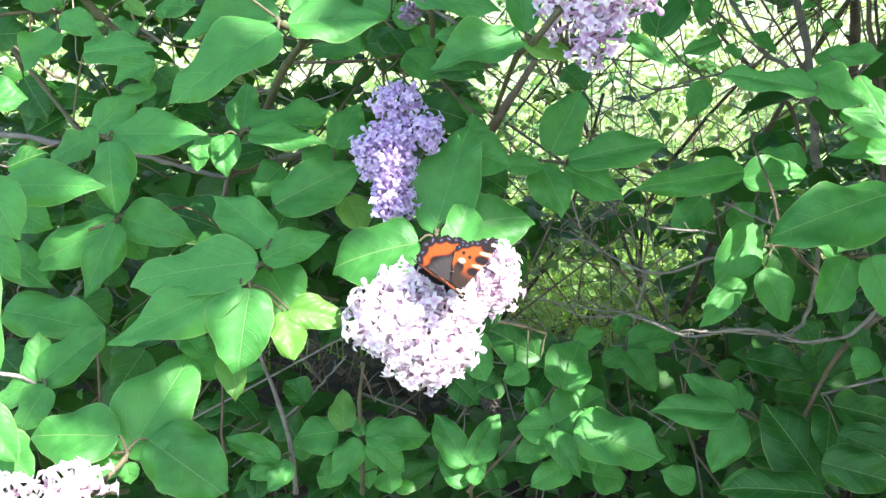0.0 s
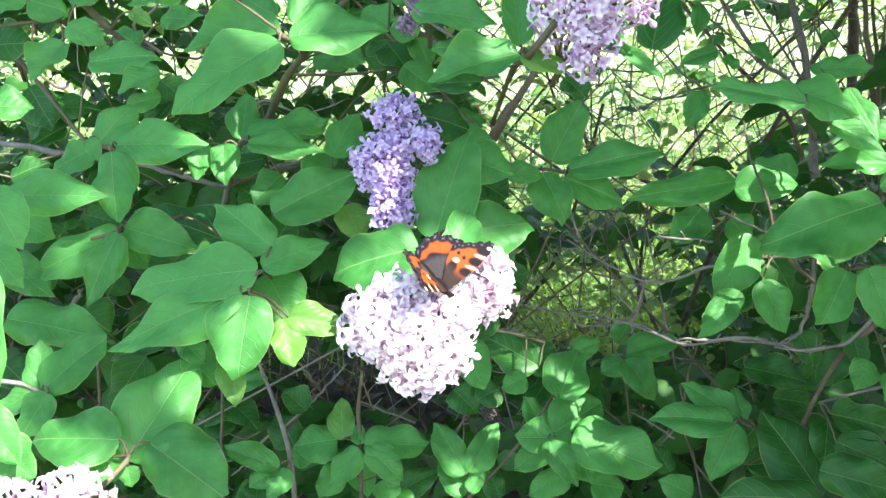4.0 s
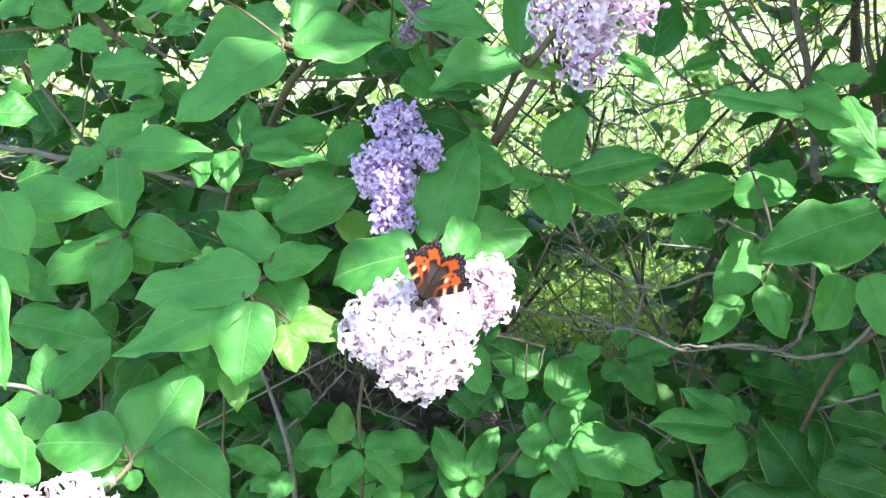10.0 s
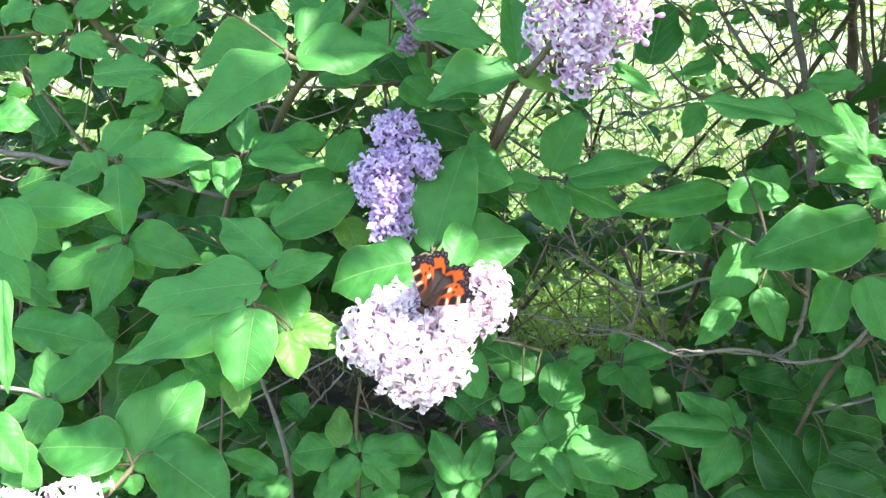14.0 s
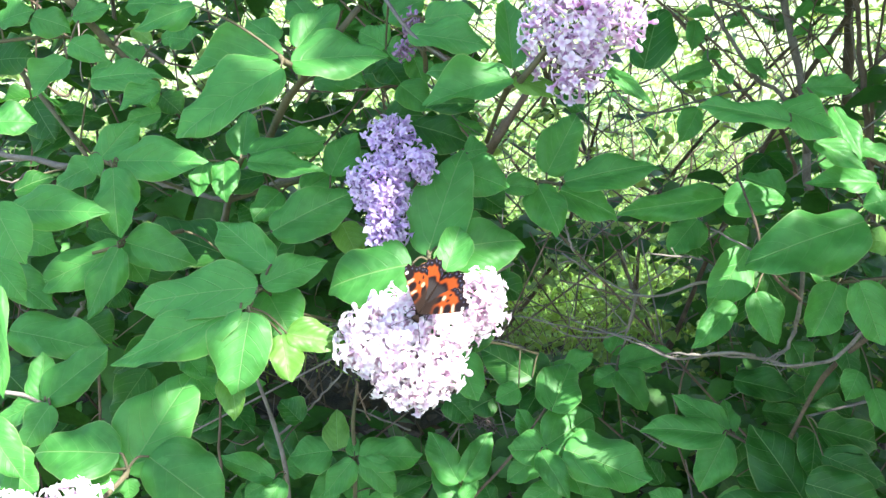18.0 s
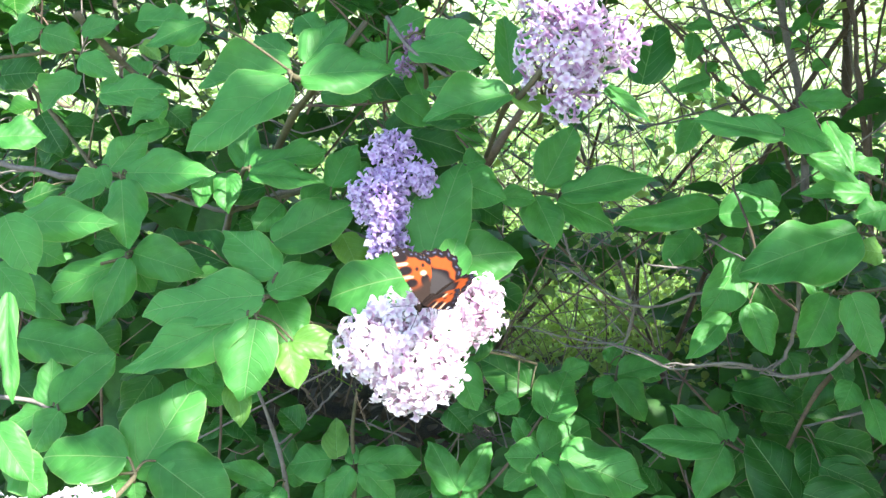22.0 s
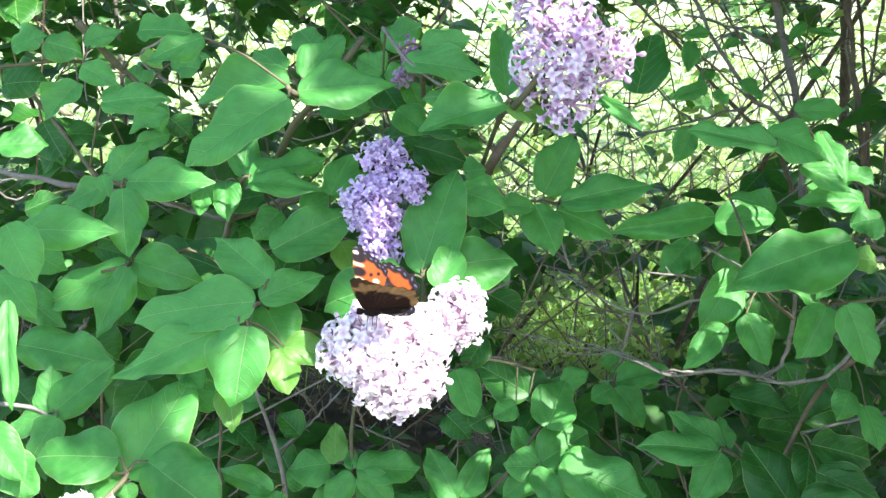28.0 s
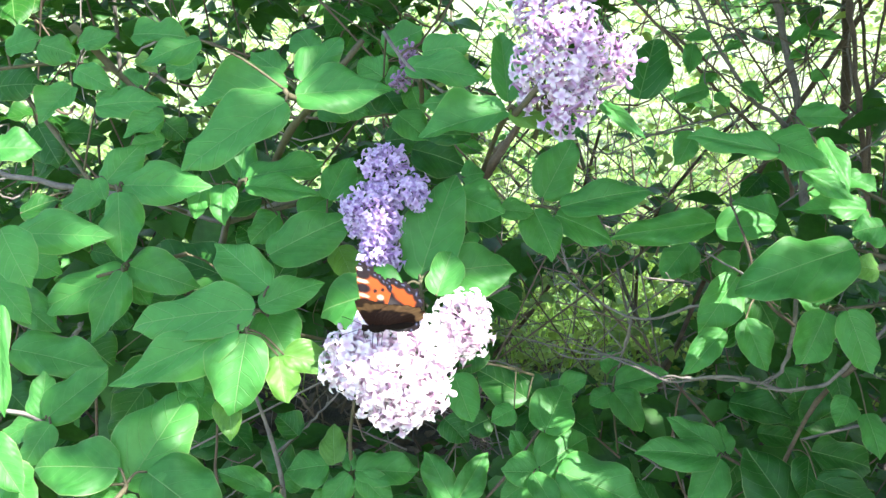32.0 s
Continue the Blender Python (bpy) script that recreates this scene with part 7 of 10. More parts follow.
def fore_colour(p):
    c = ORANGE.copy()
    for centre, size, tint in (((9.2, 5.2), (1.7, 2.6), BLACK), ((11.6, 6.8), (0.6, 2.5), CREAM), ((14.2, 7.6), (1.8, 3.0), BLACK), ((16.8, 8.8), (0.65, 2.6), CREAM),
                               ((19.2, 9.2), (1.9, 3.2), BLACK), ((21.2, 10.8), (0.9, 1.2), Vector((0.85, 0.85, 0.82))), ((10.0, -0.4), (2.3, 1.8), BLACK),
                               ((12.6, 0.2), (0.9, 1.3), CREAM), ((14.4, 2.8), (0.75, 0.75), BLACK), ((15.6, 0.2), (0.75, 0.75), BLACK)):
        c = c.lerp(tint, spot(p, centre, size))
    c = c.lerp(BROWN, 1 - smooth_step(6.5, 11.5, p[0] + 0.3 * p[1] - 1.5 * spot(p, (6.0, -1.5), (4.0, 2.0), 0.7)))
    margin = edge_distance(p, FORE[:9])
    c = c.lerp(BLACK, 1 - smooth_step(2.0, 2.7, margin))
    along = math.atan2(p[1] + 2, p[0] - 8) * 11
    c = c.lerp(BLUE, (1 - smooth_step(0.08, 0.34, abs(margin - 1.0))) * smooth_step(0.2, 0.7, math.cos(along * 4.6)))
    return c


def hind_colour(p):
    reach = math.hypot(p[0] * 0.95, p[1] + 1.5)
    c = ORANGE.lerp(CREAM, 0.7 * spot(p, (11.5, -1.2), (3.0, 1.3)))
    c = c.lerp(BLACK, 1 - smooth_step(11.4, 12.4, reach + 0.5 * math.sin(p[0] * 1.3) - 1.6 * spot(p, (8.5, -2.5), (4.0, 2.5), 0.6)))
    # grey over the dark wing base paints in its soft sheen
    c = c.lerp(GREY, 1 - smooth_step(9.4, 11.6, reach))
    margin = edge_distance(p, HIND[:13])
    c = c.lerp(BLACK, 1 - smooth_step(2.0, 2.7, margin))
    c = c.lerp(BLUE, (1 - smooth_step(0.08, 0.34, abs(margin - 1.0))) * smooth_step(0.1, 0.6, math.cos(math.atan2(p[1], p[0]) * 44)))
    return c


def wing_mesh(name, loop, colour, mirror, lift, sweep, grown):
    """A fine sheet cut to the outline, ribbed by its veins, its pattern stored per vertex; the underside is a dark sheet just below."""
    step = 0.42
    verts, faces, tints, index = [], [], [], {}
    xs, ys = [q[0] for q in loop], [q[1] for q in loop]

    def corner(i, j):
        if (i, j) not in index:
            x, y = min(xs) + i * step, min(ys) + j * step
            index[i, j] = len(verts)
            bow = lift + 0.0009 * math.sin(x / 24 * math.pi) + 0.00004 * math.sin(math.atan2(y, x + 1) * 40)
            u, w = x - 0.4, y
            verts.append((mirror * (0.4 + u * math.cos(sweep) + w * math.sin(sweep)) * grown, (w * math.cos(sweep) - u * math.sin(sweep)) * grown + 0.0040, bow))
            tints.append((*colour((x, y)), 1.0))
        return index[i, j]

    for i in range(int((max(xs) - min(xs)) / step) + 1):
        for j in range(int((max(ys) - min(ys)) / step) + 1):
            if inside((min(xs) + (i + 0.5) * step, min(ys) + (j + 0.5) * step), loop):
                quad = (corner(i, j), corner(i + 1, j), corner(i + 1, j + 1), corner(i, j + 1))
                faces.append(quad if mirror > 0 else quad[::-1])
    count = len(verts)
    verts += [(x, y, z - 0.00022) for x, y, z in verts]
    under = []
    for x, y, z in verts[:count]:
        reach = math.hypot(x, y) * 1000 + 5.0 * noise.noise(Vector((x, y, 0)) * 230)
        streak = noise.noise(Vector((math.atan2(y, abs(x) + 0.002) * 14, reach * 0.12, 3)))
        tone = smooth_step(16.0, 18.5, reach) * (1 - 0.85 * smooth_step(22.5, 24.5, reach)) * (0.7 + 0.6 * max(0.0, streak))
        shade = Vector((0.022, 0.008, 0.007)).lerp(Vector((0.5, 0.27, 0.13)), min(1.0, 0.95 * tone + 0.1 * max(0.0, streak)))
        under.append((*shade, 1.0))
    faces += [tuple(k + count for k in q[::-1]) for q in faces]
    mesh = bpy.data.meshes.new(name)
    mesh.from_pydata(verts, [], faces)
    layer = mesh.color_attributes.new("pattern", "FLOAT_COLOR", "POINT")
    layer.data.foreach_set("color", [v for t in tints + under for v in t])
    mesh.materials.append(WING)
    mesh.polygons.foreach_set("use_smooth", [True] * len(mesh.polygons))
    return mesh


def blob(bm, centre, radii, tilt=0.0):
    centre, radii = [1.18 * c for c in centre], [1.18 * r for r in radii]
    made = bmesh.ops.create_uvsphere(bm, u_segments=12, v_segments=8, radius=1.0)
    m = Matrix.Translation(centre) @ pose(0, 0, 0, tilt) @ Matrix.Diagonal((*radii, 1))
    bmesh.ops.transform(bm, matrix=m, verts=made["verts"])


def make_butterfly():
    ob = tagged(new("butterfly"), "orange and black butterfly with blue-spotted wing edges feeding on the blossom", "butterfly")
    for name, balls in (("thorax", [((0, 0.001, 0), (0.0024, 0.0042, 0.0024))]), ("abdomen", [((0, -0.0075, -0.0006), (0.0017, 0.0068, 0.0017))]),
                        ("head", [((0, 0.0062, 0.0002), (0.0015, 0.0015, 0.0014)), ((0.0011, 0.0069, 0.0004), (0.0008, 0.0008, 0.0008)), ((-0.0011, 0.0069, 0.0004), (0.0008, 0.0008, 0.0008))])):
        bm = bmesh.new()
        for centre, radii in balls:
            blob(bm, centre, radii)
        part(name, finish(name, bm, FUR), ob)
    for s in (1, -1):
        bm = bmesh.new()
        tube(bm, [(s * 0.0006, 0.007, 0.0006), (s * 0.004, 0.012, 0.002), (s * 0.0072, 0.0172, 0.003), (s * 0.0078, 0.0184, 0.003)], 0.00009, 0.00022, 5)
        part("antenna", finish("antenna", bm, FUR), ob)
        for y in (0.003, 0.0005, -0.0015):
            bm = bmesh.new()
            tube(bm, [(s * 0.001, y, -0.0015), (s * 0.004, y + 0.001, -0.0025), (s * 0.005, y + 0.002, -0.0075)], 0.00022, 0.00014, 4)
            part("leg", finish("leg", bm, FUR), ob)
    bm = bmesh.new()
    tube(bm, [(0, 0.0072, -0.0006), (0, 0.0086, -0.003), (0, 0.0078, -0.007)], 0.00018, 0.00012, 4)
    part("proboscis", finish("proboscis", bm, FUR), ob)
    wings, forewings = [], []
    for s in (1, -1):
        pivot = part("wing_pair", None, ob)
        wings.append(pivot)
        forewings.append(part("forewing", wing_mesh("forewing", FORE, fore_colour, s, 0.0007, radians(36), 0.00126), pivot))
        part("hindwing", wing_mesh("hindwing", HIND, hind_colour, s, -0.0002, radians(19), 0.00144), pivot)
    return ob, wings, forewings


butterfly, wing_pairs, forewings = make_butterfly()

# ---- background of the shrub ----
def scatter_leaf(verts, faces, place, along, normal, length, width):
    """A folded six-quad leaf added to plain lists."""
    y = along.normalized()
    z = (normal - y * normal.dot(y)).normalized()
    x = y.cross(z)
    start = len(verts)
    for v, w, drop in ((0.0, 0.04, 0), (0.2, 0.85, 0.0), (0.45, 1.0, 0.02), (0.75, 0.55, 0.09), (1.0, 0.02, 0.2)):
        for s in (-0.5, 0, 0.5):
            verts.append(place + y * (v * length) + x * (s * w * width) + z * (abs(s) * 0.25 * w * width - drop * length))
    for i in range(4):
        for j in range(2):
            k = start + i * 3 + j
            faces.append((k, k + 1, k + 4, k + 3))


def stuff(name, verts, faces, material, label, category, smooth=True):
    mesh = bpy.data.meshes.new(name)
    mesh.from_pydata(verts, [], faces)
    mesh.materials.append(material)
    if smooth:
        mesh.polygons.foreach_set("use_smooth", [True] * len(mesh.polygons))
    return tagged(new(name, mesh), label, category, kind="stuff")


def leafy_box(rng, count, low, high, keep, size=(0.035, 0.07)):
    """Small sprays of leaves strewn through a box wherever keep() allows."""
    verts, faces = [], []
    while count > 0:
        c = Vector([rng.uniform(a, b) for a, b in zip(low, high)])
        if not keep(c):
            count -= 0.2
            continue
        heading = rng.uniform(0, 2 * math.pi)
        for k in range(rng.randint(3, 6)):
            a = heading + k * 2.4
            along = Vector((math.cos(a), math.sin(a), rng.uniform(-0.7, 0.35)))
            normal = Vector((rng.gauss(0, 0.35), -0.45 + rng.gauss(0, 0.35), 1.0))
            length = rng.uniform(*size)
            scatter_leaf(verts, faces, c + along * 0.012, along, normal, length, length * rng.uniform(0.5, 0.7))
            count -= 1
    return verts, faces


def in_gap(c):
    """The thin place in the shrub through which the lawn shows."""
    ray = c - Vector((0, 0, 1.25))
    side, down = ray.x / ray.y, ray.z / ray.y
    wob = 0.07 * noise.noise(c * 5)
    return (0.03 < side + wob < 0.36 and down + wob > -0.31) or (0.3 < side + wob < 0.55 and down + wob > -0.2)


def in_tunnel(c):
    """A low opening under the bare branches, with grass behind it."""
    ray = c - Vector((0, 0, 1.25))
    return 0.06 < ray.x / ray.y < 0.29 and -0.5 < ray.z / ray.y + 0.04 * noise.noise(c * 6) < -0.37


def in_hollow(c):
    """The dark hollow under the white blossom, with bare stems only."""
    ray = c - Vector((0, 0, 1.25))
    wob = 0.05 * noise.noise(c * 6)
    return -0.27 < ray.x / ray.y + wob < 0.06 and -0.6 < ray.z / ray.y + wob < -0.46


rng = random.Random(11)


def keep_back(c):
    if abs(c.x) > 1.4 + 0.5 * noise.noise(c * 1.6) or c.z > 1.5 + 0.25 * noise.noise(c * 2.2) or c.y > 2.5 + 0.4 * noise.noise(c * 1.8):
        return False
    foot = c - SUN_WAY * (c.z / SUN_WAY.z)
    if 2.45 < foot.y < 3.6 and 0.08 < foot.x < 0.8 and rng.random() < 0.85:
        return False
    if in_gap(c):
        return rng.random() < 0.14 and noise.noise(c * 4.0) > 0.05
    if in_tunnel(c):
        return False
    if in_hollow(c):
        return rng.random() < 0.05
    if (c.z - 1.25) / c.y > -0.28 and noise.noise(c * 6.0 + Vector((3, 0, 0))) > 0.0:
        return False
    thick = noise.noise(c * 3.1) + 0.45 + (0.3 if c.z < 0.75 else 0)
    return rng.random() < 0.5 + thick


v, f = leafy_box(rng, 17500, (-1.9, 0.95, 0.12), (1.9, 2.8, 1.72), keep_back)
stuff("background_leaves", v, f, DEEP_SHADE_LEAF, "mass of small green lilac leaves deep in the shrub", "foliage")


# openings cut in the added crown for sun: place in the shrub, half width
OPENINGS = [((0.004, 0.44, 1.108), 0.004), ((-0.032, 0.415, 1.065), 0.014), ((-0.012, 0.405, 1.052), 0.052), ((0.02, 0.42, 1.075), 0.03), ((-0.185, 0.345, 1.0), 0.034), ((-0.235, 0.4, 1.03), 0.03), ((-0.225, 0.4, 1.09), 0.012),
            ((-0.112, 0.40, 1.035), 0.008), ((0.245, 0.53, 1.155), 0.012), ((0.27, 0.53, 1.135), 0.009), ((0.045, 0.45, 1.09), 0.006),
            ((0.05, 0.46, 1.21), 0.006), ((0.095, 0.46, 1.205), 0.006), ((0.10, 0.62, 0.86), -0.008), ((0.155, 0.63, 0.845), -0.006), ((-0.07, 0.62, 0.83), 0.010),
            ((0.02, 0.66, 0.80), 0.010), ((-0.21, 0.5, 1.19), 0.012), ((-0.15, 0.53, 1.09), 0.006), 
            ((-0.06, 0.47, 1.2), 0.008)]


chink_rng = random.Random(77)
for _ in range(30):   # chinks between the crown's leaves
    x, z = chink_rng.uniform(-0.3, 0.3), chink_rng.uniform(0.84, 1.2)
    OPENINGS.append(((x, 0.47 + 0.7 * max(0.0, 1.05 - z) + chink_rng.uniform(0, 0.06), z), chink_rng.uniform(-0.010, 0.0)))


def open_to_sun(c, reach):
    for place, half in OPENINGS:
        off = c - Vector(place)
        if (off - SUN_WAY * off.dot(SUN_WAY)).length < half + reach:
            return True
    return False


def crown_leaves(rng, count, low, high, keep, size):
    """Sprays of leaves for the added crown and flank, none across an opening."""
    verts, faces = [], []
    while count > 0:
        c = Vector([rng.uniform(a, b) for a, b in zip(low, high)])
        count -= 0.2
        if not keep(c):
            continue
        heading = rng.uniform(0, 2 * math.pi)
        for k in range(rng.randint(3, 6)):
            a = heading + k * 2.4
            along = Vector((math.cos(a), math.sin(a), rng.uniform(-0.7, 0.35)))
            length = rng.uniform(*size)
            if open_to_sun(c + along * (0.012 + 0.5 * length), 0.42 * length):
                continue
            normal = Vector((rng.gauss(0, 0.35), -0.3 + rng.gauss(0, 0.35), 1.0))
            scatter_leaf(verts, faces, c + along * 0.012, along, normal, length, length * rng.uniform(0.55, 0.75))
            count -= 1
    return verts, faces


def keep_crown(c):
    """Unseen crown added over the shrub's front to shade it; open towards the lawn."""
    if abs(c.x - 0.45) > 1.6 + 0.5 * noise.noise(c * 1.5) or c.z > 2.2 + 0.3 * noise.noise(c * 1.9):
        return False
    foot = c - SUN_WAY * (c.z / SUN_WAY.z)
    if foot.y > 2.55 and foot.x > -0.1 or foot.y > 3.0:
        return False
    q = c - SUN_WAY * ((c.z - 1.1) / SUN_WAY.z)
    ragged = 0.05 * noise.noise(c * 6)
    if q.x + ragged < -0.34 or q.y + ragged < 0.28:
        return False
    if q.y > 0.9:
        return noise.noise(c * 3.5) > (0.12 if 0.1 < q.x < 0.95 and q.y > 1.25 else -0.45)
    return noise.noise(c * 5.0) > -0.45


crown_rng = random.Random(23)
v, f = crown_leaves(crown_rng, 9000, (-0.7, 0.1, 1.75), (2.2, 2.4, 2.45), keep_crown, (0.04, 0.075))
v2, f2 = crown_leaves(crown_rng, 5600, (0.2, -0.95, 2.1), (1.75, 0.15, 2.65), keep_crown, (0.035, 0.06))
f = list(f) + [tuple(i + len(v) for i in one) for one in f2]
v = list(v) + list(v2)
stuff("shrub_crown", v, f, DEEP_SHADE_LEAF, "unseen leafy crown added overhead to shade the shrub", "foliage")

def keep_flank(c):
    """Rounded, unseen bush added beside the blossoms for shade, clear of the way there."""
    if c.x < 0.5 + 0.15 * max(0.0, c.z - 1.3) + 0.1 * noise.noise(c * 4) + 0.28 * max(0.0, c.y):
        return False
    away = ((c.x - 0.95) / 0.68) ** 2 + ((c.y - 0.05) / 1.05) ** 2 + ((c.z - 0.95) / 1.08) ** 2
    return away < 1.0 + 0.55 * noise.noise(c * 2.4) and noise.noise(c * 5.0) > -0.4


v, f = crown_leaves(crown_rng, 7600, (0.4, -1.15, 0.1), (1.75, 1.1, 2.1), keep_flank, (0.04, 0.075))
stuff("side_leaves", v, f, DEEP_SHADE_LEAF, "unseen leafy flank added beside the blossoms to darken the right", "foliage")



def keep_roof(c):
    """Dense unseen roof added to darken the hollow inside; the lawn beyond stays sunlit."""
    foot = c - SUN_WAY * (c.z / SUN_WAY.z)
    if foot.y > 2.5 and foot.x > -0.1:
        return False
    if c.y < 0.74 - 0.12 * smooth_step(0.0, 0.2, c.x):
        return False
    edge = ((c.x - 0.15) / 1.15) ** 2 + ((c.y - 1.3) / 0.85) ** 4
    if edge > 0.85 + 0.6 * noise.noise(c * 2.6):
        return False
    return c.z > 1.33 + 0.06 * noise.noise(c * 5) and noise.noise(c * 3.0) > -0.5


v, f = leafy_box(crown_rng, 6500, (-1.15, 0.62, 1.3), (1.5, 2.2, 1.72), keep_roof, (0.04, 0.075))
stuff("shrub_top", v, f, DEEP_SHADE_LEAF, "dense unseen leaf roof added to keep sky light out of the shrub", "foliage")

far_rng = random.Random(31)
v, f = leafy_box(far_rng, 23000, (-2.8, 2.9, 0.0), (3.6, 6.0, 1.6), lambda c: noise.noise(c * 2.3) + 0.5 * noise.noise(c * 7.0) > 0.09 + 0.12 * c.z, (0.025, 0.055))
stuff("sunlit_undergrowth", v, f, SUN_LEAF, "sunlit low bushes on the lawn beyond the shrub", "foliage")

v, f = leafy_box(far_rng, 3000, (-2.2, 2.75, 0.2), (2.6, 3.8, 1.65), lambda c: noise.noise(c * 3.4) > 0.2, (0.025, 0.05))
stuff("far_bushes", v, f, DEEP_SHADE_LEAF, "small-leaved green bushes at the edge of the lawn", "foliage")

# fine bare twigs and tiny leaves, too many to count
verts, faces = [], []
for k in range(800):
    p = Vector((far_rng.uniform(-1.5, 1.6), far_rng.uniform(1.15, 2.6), far_rng.uniform(0.45, 1.75)))
    if k % 6 == 0:
        p = Vector((far_rng.uniform(0.0, 0.55) * p.y, p.y, 1.25 + far_rng.uniform(-0.36, 0.05) * p.y))
    way = Vector((far_rng.gauss(0, 0.8), far_rng.gauss(0, 0.3), far_rng.gauss(0.5, 0.5))).normalized() * far_rng.uniform(0.12, 0.4)
    bow = Vector((far_rng.gauss(0, 0.045), 0, far_rng.gauss(0, 0.045)))
    kink = way.length * 0.06
    r = far_rng.uniform(0.0005, 0.0013)
    first = len(verts)
    for i in range(6):
        u = i / 5
        c = p + way * u + bow * (4 * u * (1 - u)) + Vector((far_rng.gauss(0, kink), 0, far_rng.gauss(0, kink)))
        verts += [c + Vector((math.cos(a), math.sin(a) * 0.6, math.sin(a) * 0.8)) * r * (1.2 - 0.7 * u) for a in (0.3, 1.87, 3.44, 5.01)]
    for i in range(5):
        for j in range(4):
            a, b = first + i * 4 + j, first + i * 4 + (j + 1) % 4
            faces.append((a, b, b + 4, a + 4))
stuff("fine_twigs", verts, faces, BARK_GREY, "fine grey bare twigs crossing deep in the shrub", "twigs")
# tiny leaves take the pale green that imitates sun on them
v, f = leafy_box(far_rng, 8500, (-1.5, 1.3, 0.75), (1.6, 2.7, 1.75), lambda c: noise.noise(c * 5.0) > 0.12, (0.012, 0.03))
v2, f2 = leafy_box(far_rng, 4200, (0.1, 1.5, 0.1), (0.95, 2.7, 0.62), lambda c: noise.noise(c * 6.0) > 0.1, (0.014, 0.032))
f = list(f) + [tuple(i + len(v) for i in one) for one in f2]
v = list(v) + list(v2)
stuff("small_young_leaves", v, f, SUN_LEAF, "tiny leaves coloured sunlit green among the bare twigs", "foliage")

thicket = tagged(new("lilac_thicket"), "tangle of thin brown stems deep in the shrub", "stems")
thicket.location = (0, 1.6, 0)
for k in range(270):
    x, y = rng.uniform(-1.4, 1.5), rng.uniform(1.0, 2.5)
    lean = Vector((rng.gauss(0, 0.75), rng.gauss(0, 0.3), 1))
    low, high = rng.uniform(0, 0.6), rng.uniform(0.8, 1.9)
    r = rng.choice((0.0008, 0.001, 0.0012, 0.0016, 0.002, 0.003, 0.005))
    r = min(r, 0.0016 if y < 1.5 else 0.005)
    p = Vector((x, y - 1.6, 0))
    bm = bmesh.new()
    bow = Vector((rng.gauss(0, 0.1), 0, 0))
    tube(bm, [p + lean * low, p + lean * (low * 0.6 + high * 0.4) + bow, p + lean * high], r, r * 0.6, 5, 0.1, k)
    part("stem", finish("stem", bm, rng.choice((BARK_BROWN, BARK_BROWN, BARK_GREY))), thicket)

# stems to carry the unseen leaf mass that darkens the right
flank = tagged(new("lilac_bush"), "upright brown stems of the unseen bush added for shade", "stems")
flank.location = (0.95, 0.05, 0)
for k in range(16):
    lean = Vector((rng.gauss(0, 0.16), rng.gauss(0, 0.3), 1))
    foot = Vector((rng.uniform(-0.12, 0.18), rng.uniform(-0.25, 0.25), 0))
    high, r = rng.uniform(1.0, 1.7), rng.uniform(0.004, 0.009)
    bm = bmesh.new()
    tube(bm, [foot, foot + lean * (0.5 * high) + Vector((rng.gauss(0, 0.04), rng.gauss(0, 0.04), 0)), foot + lean * high], r, r * 0.4, 6, 0.1, k)
    part("stem", finish("stem", bm, rng.choice((BARK_BROWN, BARK_GREY))), flank)

# bare forked twigs: many in the gap and in the shade under the blossom
for spread, low, high in ((42, (0.02, 0.95, 0.95), (0.55, 1.6, 1.32)), (64, (-0.38, 0.85, 0.45), (0.14, 1.25, 0.86)), (14, (0.1, 0.72, 0.75), (0.55, 1.1, 1.02)), (46, (-0.75, 0.75, 0.92), (-0.02, 1.3, 1.3))):
    for k in range(spread):
        p = Vector([rng.uniform(a, b) for a, b in zip(low, high)])
        way = Vector((rng.gauss(0, 1), rng.uniform(0, 0.5), rng.gauss(0.1, 0.6))).normalized() * rng.uniform(0.08, 0.2)
        sag = Vector((rng.gauss(0, 0.015), 0, rng.gauss(0, 0.02)))
        r = rng.uniform(0.0005, 0.0011) * (1.5 if spread in (42, 46) else 1)
        p.y = max(p.y, 0.92)
        twig("bare forked lilac twig among the stems", [tuple(p), tuple(p + way * 0.4 + sag), tuple(p + way * 0.75 - sag), tuple(p + way)], r * 0.5, r, BARK_PALE if p.z > 0.95 and k % 3 == 0 else BARK_BROWN if k % 3 else BARK_GREY)

